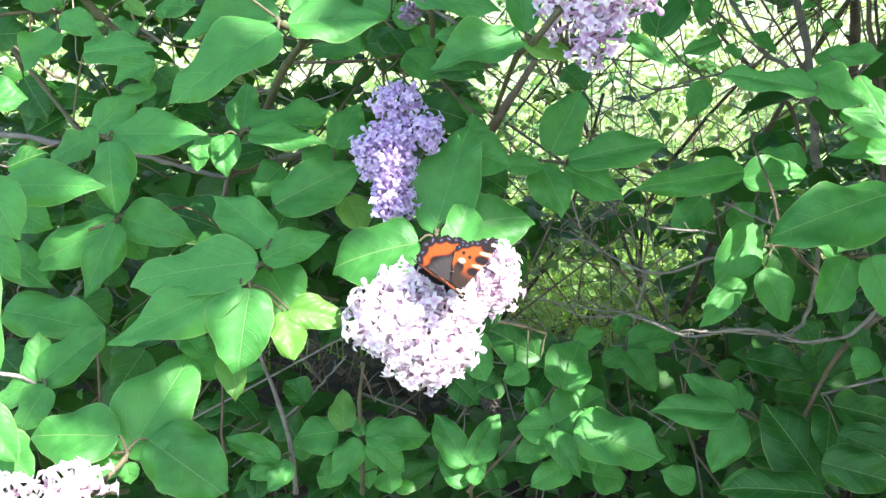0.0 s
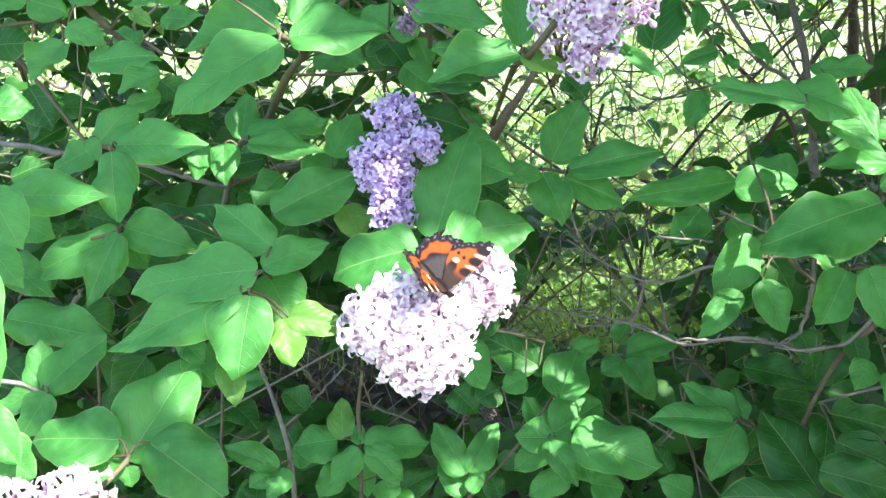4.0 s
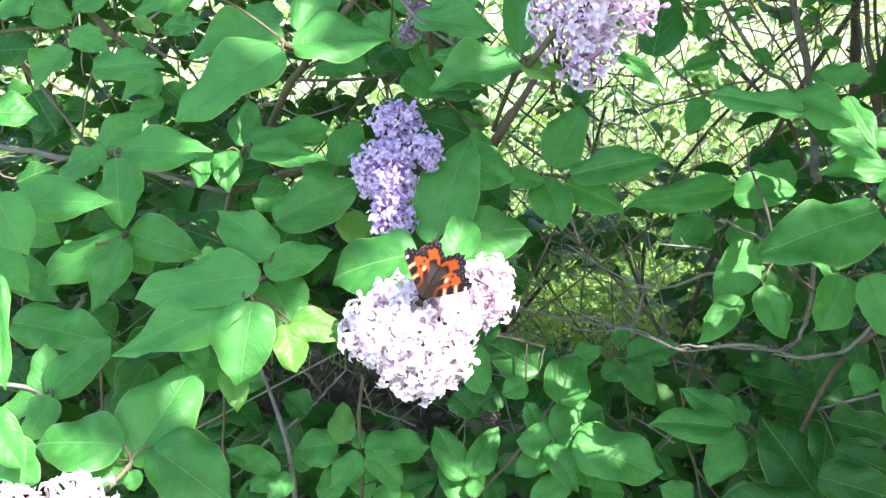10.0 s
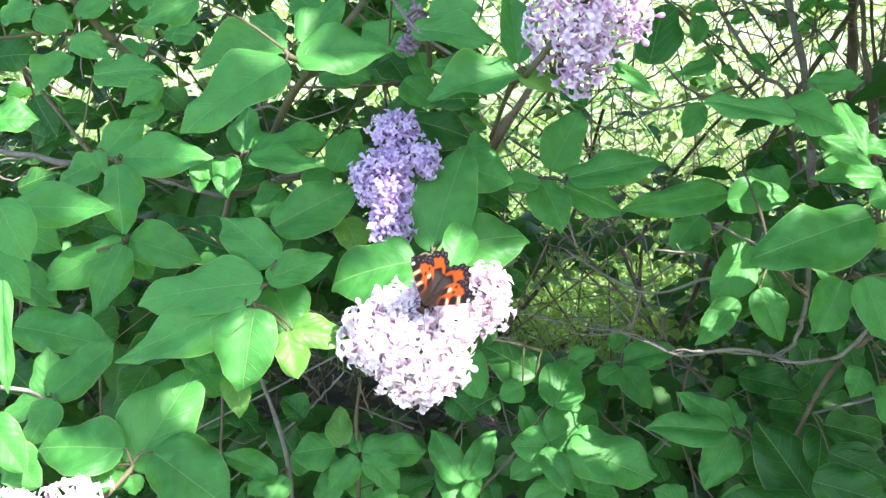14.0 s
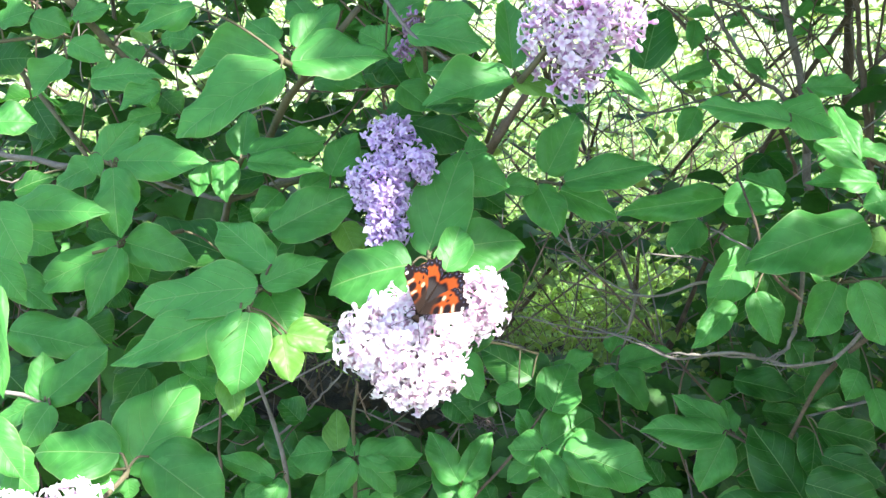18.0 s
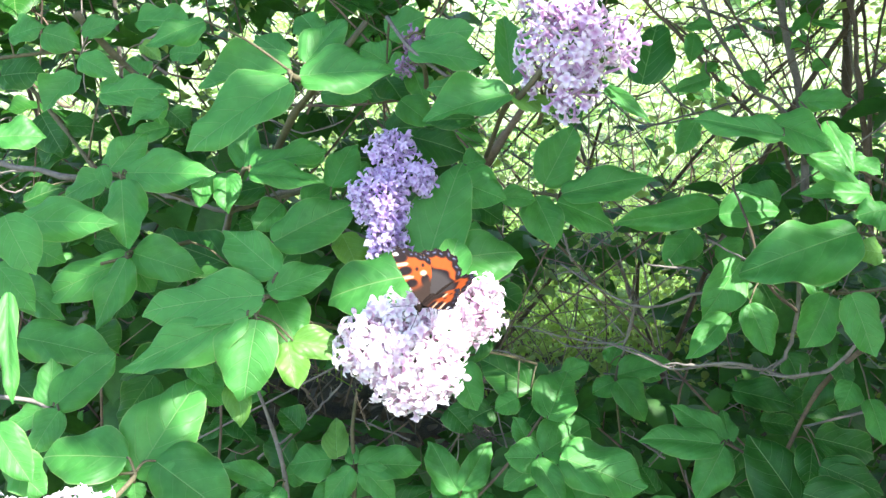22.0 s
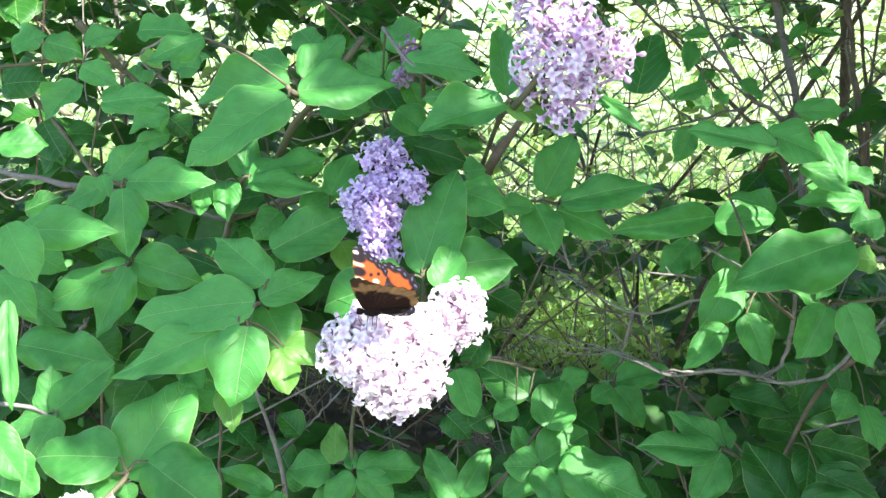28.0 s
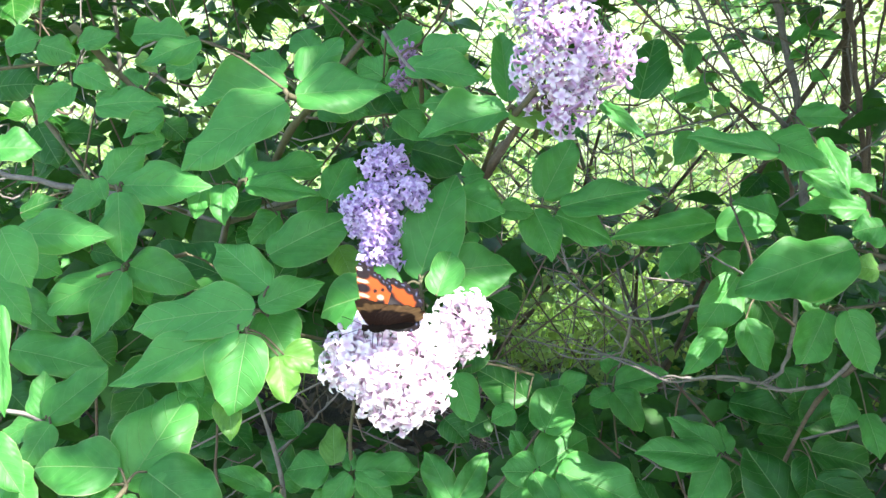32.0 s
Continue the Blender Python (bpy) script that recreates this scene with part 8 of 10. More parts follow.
# young shoots between the near branches and the thicket
for k in range(62):
    for _ in range(60):
        c = Vector((rng.uniform(-0.62, 0.72), rng.uniform(0.95, 1.35), rng.uniform(0.35, 1.3)))
        if c.x > 0.12 and c.z < 0.85 and k % 2:
            continue
        if not in_gap(c) and not in_tunnel(c) and not in_hollow(c) and not (0.05 < c.x / c.y < 0.28 and c.z - 1.25 > -0.5 * c.y):
            break
    shoot = branch("lilac_shoot", c, "shaded lilac shoot with a few small leaves")
    way = Vector((rng.gauss(0, 0.5), rng.gauss(0, 0.4), 1)).normalized()
    stem(shoot, [way * -0.16, way * -0.06 + Vector((0.006, 0, 0)), (0, 0, 0)], 0.0015, 0.0009, BARK_BROWN)
    turn = rng.uniform(0, 6.3)
    for j in range(rng.randint(5, 8)):
        a = turn + j * 1.75
        along = Vector((math.cos(a), math.sin(a) - 0.25, rng.uniform(-0.6, 0.2))).normalized() * rng.uniform(0.04, 0.068)
        up = Vector((rng.gauss(0, 0.25), -0.55 + rng.gauss(0, 0.25), 1))
        leaf(shoot, way * -0.025 * (j // 2), along, up, along.length * rng.uniform(0.5, 0.68), rng.randrange(8), rng.choice((SHADED_LEAF, SHADED_LEAF, MID_LEAF)))

# ---- ground ----
bm = bmesh.new()
xs = [-400, -60, -12, -5] + [-3 + 0.15 * k for k in range(41)] + [5, 12, 60, 400]
ys = [-400, -60, -12, -4] + [-1 + 0.2 * k for k in range(41)] + [9, 14, 30, 90, 400]
grid = [[bm.verts.new((x, y, 0.03 * noise.noise(Vector((x * 2, y * 2, 0))) if abs(x) < 4 and abs(y) < 8 else 0)) for x in xs] for y in ys]
for a, b in zip(grid, grid[1:]):
    for k in range(len(xs) - 1):
        bm.faces.new((a[k], a[k + 1], b[k + 1], b[k]))
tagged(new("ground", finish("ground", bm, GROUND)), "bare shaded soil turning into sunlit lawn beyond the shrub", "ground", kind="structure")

verts, faces = [], []
for k in range(9000):
    y = rng.uniform(2.3, 6.0)
    x = rng.uniform(-0.6, 0.6) * y
    if k % 3 == 0:
        x, y = rng.uniform(0.0, 1.0), rng.uniform(2.4, 3.8)
    h = rng.uniform(0.06, 0.24)
    base, lean = Vector((x, y, 0)), Vector((rng.gauss(0, 0.4), rng.gauss(0, 0.4), 1)) * h
    side = Vector((rng.uniform(-1, 1), rng.uniform(-1, 1), 0)).normalized() * 0.003
    n = len(verts)
    verts += [base - side, base + side, base + lean * 0.6 + side * 0.7, base + lean * 0.6 - side * 0.7, base + lean + Vector((lean.x, lean.y, -0.2 * h))]
    faces += [(n, n + 1, n + 2, n + 3), (n + 3, n + 2, n + 4)]
stuff("grass", verts, faces, GRASS, "sunlit rough grass beyond the shrub", "grass")

verts, faces = [], []
for k in range(2600):
    p = Vector((rng.uniform(-1.6, 1.8), rng.uniform(0.6, 3.2), rng.uniform(0.02, 0.05)))
    a = rng.uniform(0, 6.3)
    scatter_leaf(verts, faces, p, Vector((math.cos(a), math.sin(a), rng.uniform(-0.2, 0.3))), Vector((rng.gauss(0, 0.4), rng.gauss(0, 0.4), 1)), rng.uniform(0.03, 0.07), 0.03)
stuff("leaf_litter", verts, faces, LITTER, "dry brown fallen leaves on the soil", "litter")


# ---- what moves ----
def perch(place, head, back):
    """The pose of the butterfly from where it sits, where its head points and where its back faces."""
    y = Vector(head).normalized()
    z = Vector(back)
    z = (z - y * z.dot(y)).normalized()
    return Matrix.Translation(Vector(place) + 0.0018 * z) @ Matrix((y.cross(z), y, z)).transposed().to_4x4()


def sway(thing, rows):
    """Rows of seconds and the drift of a thing from its rest place, in millimetres."""
    rest = thing.location.copy()
    return [(t, Matrix.Translation(rest + Vector((x, y, z)) / 1000)) for t, x, y, z in rows]


def motions():
    walk(butterfly, [
        (0.0, perch((-0.0008, 0.4093, 1.0694), (0.8, -0.205, -0.564), (0.422, -0.465, 0.778))),
        (1.0, perch((0.002, 0.4086, 1.0696), (0.706, -0.289, -0.646), (0.503, -0.489, 0.713))),
        (2.0, perch((0.002, 0.4079, 1.069), (0.619, -0.36, -0.698), (0.553, -0.452, 0.7))),
        (3.0, perch((-0.0017, 0.409, 1.0738), (0.77, -0.3, -0.56), (0.3, -0.36, 0.88))),
        (3.5, perch((-0.002, 0.4095, 1.074), (0.75, -0.33, -0.57), (0.29, -0.38, 0.87))),
        (5.5, perch((-0.0115, 0.4105, 1.0747), (-0.1, -0.73, -0.675), (0.1, -0.686, 0.72))),
        (6.0, perch((-0.0131, 0.4103, 1.0747), (-0.25, -0.71, -0.655), (0.12, -0.69, 0.715))),
        (7.0, perch((-0.012, 0.4096, 1.0744), (-0.3, -0.705, -0.64), (0.15, -0.69, 0.708))),
        (8.0, perch((-0.012, 0.4089, 1.0739), (-0.37, -0.695, -0.615), (0.185, -0.695, 0.695))),
        (9.0, perch((-0.0094, 0.4082, 1.0741), (-0.391, -0.701, -0.597), (0.199, -0.698, 0.688))),
        (10.0, perch((-0.0094, 0.4083, 1.0763), (-0.432, -0.693, -0.577), (0.22, -0.701, 0.678))),
        (11.0, perch((-0.0092, 0.4077, 1.077), (-0.446, -0.691, -0.57), (0.227, -0.703, 0.674))),
        (12.0, perch((-0.0102, 0.4065, 1.0763), (-0.472, -0.685, -0.555), (0.241, -0.706, 0.667))),
        (13.0, perch((-0.0082, 0.4055, 1.0763), (-0.485, -0.682, -0.547), (0.247, -0.707, 0.663))),
        (14.0, perch((-0.0069, 0.4048, 1.0774), (-0.498, -0.679, -0.539), (0.254, -0.709, 0.658))),
        (17.0, perch((-0.0085, 0.4008, 1.0776), (-0.485, -0.682, -0.547), (0.247, -0.707, 0.663))),
        (18.0, perch((-0.0077, 0.3994, 1.0776), (-0.485, -0.682, -0.547), (0.247, -0.707, 0.663))),
        (19.0, perch((-0.0073, 0.3985, 1.0793), (-0.459, -0.688, -0.562), (0.234, -0.704, 0.67))),
        (20.0, perch((-0.0092, 0.3976, 1.0811), (-0.418, -0.696, -0.584), (0.213, -0.7, 0.681))),
        (21.0, perch((-0.009, 0.398, 1.0862), (-0.362, -0.705, -0.61), (0.185, -0.695, 0.694))),
        (22.0, perch((-0.0029, 0.396, 1.0881), (-0.767, -0.481, -0.424), (0.101, -0.509, 0.855))),
        (23.0, perch((-0.011, 0.3932, 1.0887), (-0.954, -0.191, -0.23), (-0.06, -0.37, 0.927))),
        (24.0, perch((-0.0182, 0.3924, 1.0896), (-0.982, -0.15, -0.118), (-0.06, -0.33, 0.942))),
        (25.0, perch((-0.0216, 0.3893, 1.0864), (-0.995, -0.034, -0.094), (-0.08, -0.329, 0.941))),
        (28.0, perch((-0.0279, 0.3889, 1.0884), (-0.995, -0.034, -0.094), (-0.1, -0.176, 0.979))),
        (29.0, perch((-0.0275, 0.3879, 1.0839), (-0.995, -0.034, -0.094), (-0.1, -0.154, 0.983))),
        (30.0, perch((-0.0258, 0.389, 1.0843), (-0.991, -0.045, -0.122), (-0.11, -0.154, 0.982))),
        (31.0, perch((-0.0246, 0.3898, 1.0817), (-0.991, -0.045, -0.122), (-0.11, -0.176, 0.978))),
        (32.0, perch((-0.0244, 0.3925, 1.0827), (-0.991, -0.045, -0.122), (-0.11, -0.197, 0.974))),
    ])
    walk(wing_pairs[0], [(0.0, pose(0, 0, 0, 0, -45)), (1.0, pose(0, 0, 0, 0, -46)), (2.0, pose(0, 0, 0, 0, -53)), (3.0, pose(0, 0, 0, 0, -34)), (3.5, pose(0, 0, 0, 0, -34)), (5.5, pose(0, 0, 0, 0, -60)), (6.0, pose(0, 0, 0, 0, -62)), (7.0, pose(0, 0, 0, 0, -58)), (8.0, pose(0, 0, 0, 0, -55)), (9.0, pose(0, 0, 0, 0, -57)), (10.0, pose(0, 0, 0, 0, -57)), (11.0, pose(0, 0, 0, 0, -57)), (12.0, pose(0, 0, 0, 0, -57)), (13.0, pose(0, 0, 0, 0, -57)), (14.0, pose(0, 0, 0, 0, -57)), (17.0, pose(0, 0, 0, 0, -57)), (18.0, pose(0, 0, 0, 0, -57)), (19.0, pose(0, 0, 0, 0, -57)), (20.0, pose(0, 0, 0, 0, -57)), (21.0, pose(0, 0, 0, 0, -59)), (22.0, pose(0, 0, 0, 0, -47)), (23.0, pose(0, 0, 0, 0, -46)), (24.0, pose(0, 0, 0, 0, -50)), (25.0, pose(0, 0, 0, 0, -51)), (28.0, pose(0, 0, 0, 0, -60)), (29.0, pose(0, 0, 0, 0, -61)), (30.0, pose(0, 0, 0, 0, -61)), (31.0, pose(0, 0, 0, 0, -60)), (32.0, pose(0, 0, 0, 0, -58))])
    walk(wing_pairs[1], [(0.0, pose(0, 0, 0, 0, 45)), (1.0, pose(0, 0, 0, 0, 46)), (2.0, pose(0, 0, 0, 0, 53)), (3.0, pose(0, 0, 0, 0, 34)), (3.5, pose(0, 0, 0, 0, 34)), (5.5, pose(0, 0, 0, 0, 60)), (6.0, pose(0, 0, 0, 0, 62)), (7.0, pose(0, 0, 0, 0, 58)), (8.0, pose(0, 0, 0, 0, 55)), (9.0, pose(0, 0, 0, 0, 57)), (10.0, pose(0, 0, 0, 0, 57)), (11.0, pose(0, 0, 0, 0, 57)), (12.0, pose(0, 0, 0, 0, 57)), (13.0, pose(0, 0, 0, 0, 57)), (14.0, pose(0, 0, 0, 0, 57)), (17.0, pose(0, 0, 0, 0, 57)), (18.0, pose(0, 0, 0, 0, 57)), (19.0, pose(0, 0, 0, 0, 57)), (20.0, pose(0, 0, 0, 0, 57)), (21.0, pose(0, 0, 0, 0, 59)), (22.0, pose(0, 0, 0, 0, 47)), (23.0, pose(0, 0, 0, 0, 46)), (24.0, pose(0, 0, 0, 0, 50)), (25.0, pose(0, 0, 0, 0, 51)), (28.0, pose(0, 0, 0, 0, 60)), (29.0, pose(0, 0, 0, 0, 61)), (30.0, pose(0, 0, 0, 0, 61)), (31.0, pose(0, 0, 0, 0, 60)), (32.0, pose(0, 0, 0, 0, 58))])
    walk(forewings[0], [(0.0, pose(0, 0, 0, 0, 0, 12)), (2.0, pose(0, 0, 0, 0, 0, 12)), (3.0, pose(0, 0, 0, 0, 0, 10)), (6.0, pose(0, 0, 0, 0, 0, 2)), (21.0, pose(0, 0, 0, 0, 0, 3)), (22.0, pose(0, 0, 0, 0, 0, 8)), (23.0, pose(0, 0, 0, 0, 0, 13)), (24.0, pose(0, 0, 0, 0, 0, 13)), (25.0, pose(0, 0, 0, 0, 0, 13)), (32.0, pose(0, 0, 0, 0, 0, 13))])
    walk(forewings[1], [(0.0, pose(0, 0, 0, 0, 0, -12)), (2.0, pose(0, 0, 0, 0, 0, -12)), (3.0, pose(0, 0, 0, 0, 0, -10)), (6.0, pose(0, 0, 0, 0, 0, -2)), (21.0, pose(0, 0, 0, 0, 0, -3)), (22.0, pose(0, 0, 0, 0, 0, -8)), (23.0, pose(0, 0, 0, 0, 0, -13)), (24.0, pose(0, 0, 0, 0, 0, -13)), (25.0, pose(0, 0, 0, 0, 0, -13)), (32.0, pose(0, 0, 0, 0, 0, -13))])
    walk(left_low, sway(left_low, [(0.0, -2.0, -0.3, -0.9), (0.5, -1.1, -0.4, -1.1), (1.0, -0.2, -0.4, -1.2), (1.5, 0.1, -0.4, -1.2), (2.0, -0.1, -0.5, -1.2), (2.5, -0.6, -0.4, -1.1), (3.0, -1.2, -0.3, -0.9), (3.5, -1.3, -0.3, -0.8), (5.5, -1.2, -0.2, -0.5), (6.0, -1.5, -0.1, -0.2), (6.5, -1.6, -0.0, -0.1), (7.0, -1.5, -0.1, -0.1), (7.5, -1.3, -0.1, -0.3), (8.0, -1.0, -0.2, -0.5), (8.5, -0.5, -0.2, -0.5), (9.0, -0.5, -0.1, -0.4), (9.5, -0.5, -0.1, -0.2), (10.0, -0.7, 0.0, 0.1), (10.5, -0.7, 0.1, 0.3), (11.0, -0.4, 0.1, 0.3), (11.5, -0.2, 0.1, 0.2), (12.0, 0.0, 0.1, 0.3), (12.5, 0.2, 0.1, 0.2), (13.0, 0.5, -0.0, -0.0), (13.5, 1.0, -0.1, -0.2), (14.0, 1.1, -0.1, -0.3), (14.5, 0.8, -0.1, -0.2), (16.5, 0.2, -0.0, -0.1), (17.0, -0.3, -0.0, -0.1), (17.5, -0.6, -0.1, -0.2), (18.0, -0.7, -0.1, -0.4), (18.5, -0.9, -0.2, -0.4), (19.0, -0.9, -0.2, -0.5), (19.5, -0.6, -0.2, -0.6), (20.0, -0.3, -0.2, -0.5), (20.5, 0.1, 0.0, 0.0), (21.0, 0.7, 0.1, 0.4), (21.5, 1.6, 0.2, 0.6), (22.0, 2.2, 0.3, 0.8), (22.5, 1.9, 0.3, 0.8), (23.0, 1.0, 0.2, 0.5), (23.5, 0.3, 0.1, 0.2), (24.0, -0.4, 0.1, 0.4), (24.5, -0.4, 0.2, 0.6), (25.0, 0.1, 0.3, 0.7), (25.5, 0.1, 0.4, 1.2), (27.5, -0.5, 0.6, 1.6), (28.0, -1.8, 0.5, 1.3), (28.5, -2.2, 0.3, 0.8), (29.0, -1.5, 0.2, 0.5), (29.5, -1.7, 0.2, 0.5), (30.0, -2.3, 0.2, 0.5), (30.5, -2.0, 0.1, 0.3), (31.0, -1.1, 0.1, 0.2), (31.5, -0.5, 0.2, 0.5), (32.0, 0.1, 0.3, 0.9)]))
    walk(left_mid, sway(left_mid, [(0.0, -1.8, 0.1, 0.2), (0.5, -1.3, 0.0, 0.0), (1.0, -0.6, -0.0, -0.1), (1.5, -0.1, -0.1, -0.2), (2.0, -0.0, -0.1, -0.3), (2.5, -0.3, -0.2, -0.4), (3.0, -0.6, -0.2, -0.5), (3.5, -0.6, -0.2, -0.5), (5.5, -0.3, -0.2, -0.5), (6.0, -0.2, -0.1, -0.4), (6.5, -0.3, -0.1, -0.4), (7.0, -0.3, -0.1, -0.4), (7.5, -0.3, -0.1, -0.2), (8.0, -0.2, -0.0, -0.1), (8.5, -0.0, -0.0, -0.0), (9.0, 0.1, -0.0, -0.1), (9.5, 0.3, -0.0, -0.1), (10.0, 0.2, -0.0, -0.1), (10.5, 0.2, -0.0, -0.1), (11.0, 0.5, -0.1, -0.1), (11.5, 0.7, -0.1, -0.2), (12.0, 0.8, -0.1, -0.3), (12.5, 0.8, -0.1, -0.3), (13.0, 0.7, -0.1, -0.2), (13.5, 0.9, -0.1, -0.2), (14.0, 1.0, -0.1, -0.4), (14.5, 0.7, -0.1, -0.4), (16.5, 0.0, -0.1, -0.2), (17.0, -0.7, -0.0, -0.0), (17.5, -1.2, -0.0, -0.1), (18.0, -1.4, -0.0, -0.1), (18.5, -1.5, 0.0, 0.0), (19.0, -1.5, 0.0, 0.1), (19.5, -1.3, 0.0, 0.1), (20.0, -1.0, 0.0, 0.0), (20.5, -0.5, -0.1, -0.2), (21.0, 0.2, -0.1, -0.3), (21.5, 1.0, -0.1, -0.3), (22.0, 1.7, -0.1, -0.4), (22.5, 1.7, -0.2, -0.4), (23.0, 0.9, -0.1, -0.2), (23.5, 0.2, -0.0, -0.1), (24.0, 0.0, -0.0, -0.0), (24.5, 0.1, 0.0, 0.1), (25.0, 0.7, 0.0, 0.0), (25.5, 1.5, -0.2, -0.5), (27.5, 2.1, -0.3, -0.7), (28.0, 1.7, -0.2, -0.5), (28.5, 1.2, -0.1, -0.3), (29.0, 1.4, -0.1, -0.4), (29.5, 1.0, -0.2, -0.5), (30.0, -0.0, -0.2, -0.5), (30.5, -0.1, -0.2, -0.4), (31.0, 0.7, -0.2, -0.5), (31.5, 1.3, -0.2, -0.6), (32.0, 2.1, -0.3, -0.8)]))
    walk(upper_left, sway(upper_left, [(0.0, -2.4, 0.7, 1.9), (0.5, -1.5, 0.5, 1.5), (1.0, -0.7, 0.4, 1.0), (1.5, -0.4, 0.3, 0.8), (2.0, -0.6, 0.3, 0.9), (2.5, -1.1, 0.4, 1.2), (3.0, -1.4, 0.4, 1.2), (3.5, -1.3, 0.4, 1.0), (5.5, -1.2, 0.3, 0.8), (6.0, -1.2, 0.3, 0.8), (6.5, -1.3, 0.4, 1.1), (7.0, -1.3, 0.5, 1.3), (7.5, -1.1, 0.5, 1.3), (8.0, -0.8, 0.4, 1.1), (8.5, -0.5, 0.4, 1.2), (9.0, -0.5, 0.4, 1.2), (9.5, -0.5, 0.5, 1.3), (10.0, -0.9, 0.6, 1.6), (10.5, -0.9, 0.6, 1.6), (11.0, -0.5, 0.5, 1.3), (11.5, 0.0, 0.3, 0.9), (12.0, 0.6, 0.2, 0.5), (12.5, 0.8, 0.1, 0.1), (13.0, 0.8, -0.0, -0.1), (13.5, 1.2, -0.1, -0.2), (14.0, 1.7, -0.1, -0.2), (14.5, 1.6, -0.1, -0.2), (16.5, 0.9, -0.1, -0.3), (17.0, 0.1, -0.0, -0.0), (17.5, -0.1, 0.1, 0.2), (18.0, -0.2, 0.1, 0.2), (18.5, -0.4, 0.0, 0.1), (19.0, -0.5, 0.0, 0.1), (19.5, -0.3, 0.0, 0.1), (20.0, 0.1, 0.0, 0.1), (20.5, 0.5, 0.2, 0.4), (21.0, 1.2, 0.3, 0.7), (21.5, 2.3, 0.1, 0.2), (22.0, 3.7, -0.2, -0.5), (22.5, 4.0, -0.3, -0.7), (23.0, 3.0, -0.2, -0.7), (23.5, 1.8, -0.2, -0.6), (24.0, 0.9, -0.1, -0.4), (24.5, 0.8, -0.1, -0.3), (25.0, 1.7, -0.4, -1.1), (25.5, 3.3, -1.2, -3.2), (32.0, 3.3, -1.2, -3.2)]))
    walk(upper_left_far, sway(upper_left_far, [(0.0, -2.5, -0.1, -0.3), (0.5, -2.2, -0.2, -0.6), (1.0, -1.7, -0.3, -0.8), (1.5, -1.0, -0.3, -0.8), (2.0, -0.4, -0.3, -0.7), (2.5, -0.0, -0.2, -0.4), (3.0, -0.0, -0.0, -0.0), (3.5, 0.1, 0.0, 0.1), (5.5, 0.2, -0.0, -0.1), (6.0, 0.0, -0.1, -0.2), (6.5, -0.2, -0.0, -0.1), (7.0, -0.1, 0.1, 0.2), (7.5, -0.1, 0.1, 0.3), (8.0, -0.2, 0.1, 0.2), (8.5, -0.4, 0.1, 0.2), (9.0, -0.3, 0.1, 0.2), (9.5, -0.2, 0.1, 0.2), (10.0, -0.1, 0.1, 0.2), (10.5, 0.0, 0.1, 0.2), (11.0, 0.2, 0.1, 0.2), (11.5, 0.4, 0.1, 0.4), (12.0, 0.4, 0.1, 0.4), (12.5, 0.4, 0.1, 0.2), (13.0, 0.6, 0.0, 0.0), (13.5, 0.8, -0.0, -0.0), (14.0, 0.6, -0.1, -0.1), (14.5, 0.5, -0.1, -0.2), (16.5, 0.1, -0.1, -0.1), (17.0, -0.6, -0.0, -0.0), (17.5, -1.0, 0.1, 0.2), (18.0, -1.2, 0.2, 0.4), (18.5, -1.3, 0.2, 0.6), (19.0, -1.3, 0.2, 0.7), (19.5, -1.2, 0.2, 0.6), (20.0, -1.0, 0.1, 0.3), (20.5, -0.7, -0.1, -0.3), (21.0, 0.1, -0.3, -0.8), (21.5, 1.2, -0.4, -1.0), (22.0, 2.2, -0.5, -1.3), (22.5, 2.5, -0.5, -1.4), (23.0, 1.9, -0.4, -1.0), (23.5, 1.2, -0.2, -0.5), (24.0, 1.1, -0.2, -0.4), (24.5, 1.2, -0.2, -0.6), (25.0, 1.6, -0.2, -0.6), (25.5, 2.6, -0.3, -0.8), (27.5, 3.2, -0.4, -1.1), (28.0, 2.6, -0.3, -0.9), (28.5, 2.0, -0.2, -0.5), (29.0, 2.0, -0.1, -0.3), (29.5, 1.3, -0.1, -0.4), (30.0, 0.1, -0.1, -0.4), (30.5, -0.2, -0.2, -0.5), (31.0, 0.3, -0.3, -0.9), (31.5, 0.7, -0.6, -1.5), (32.0, 1.5, -0.8, -2.3)]))
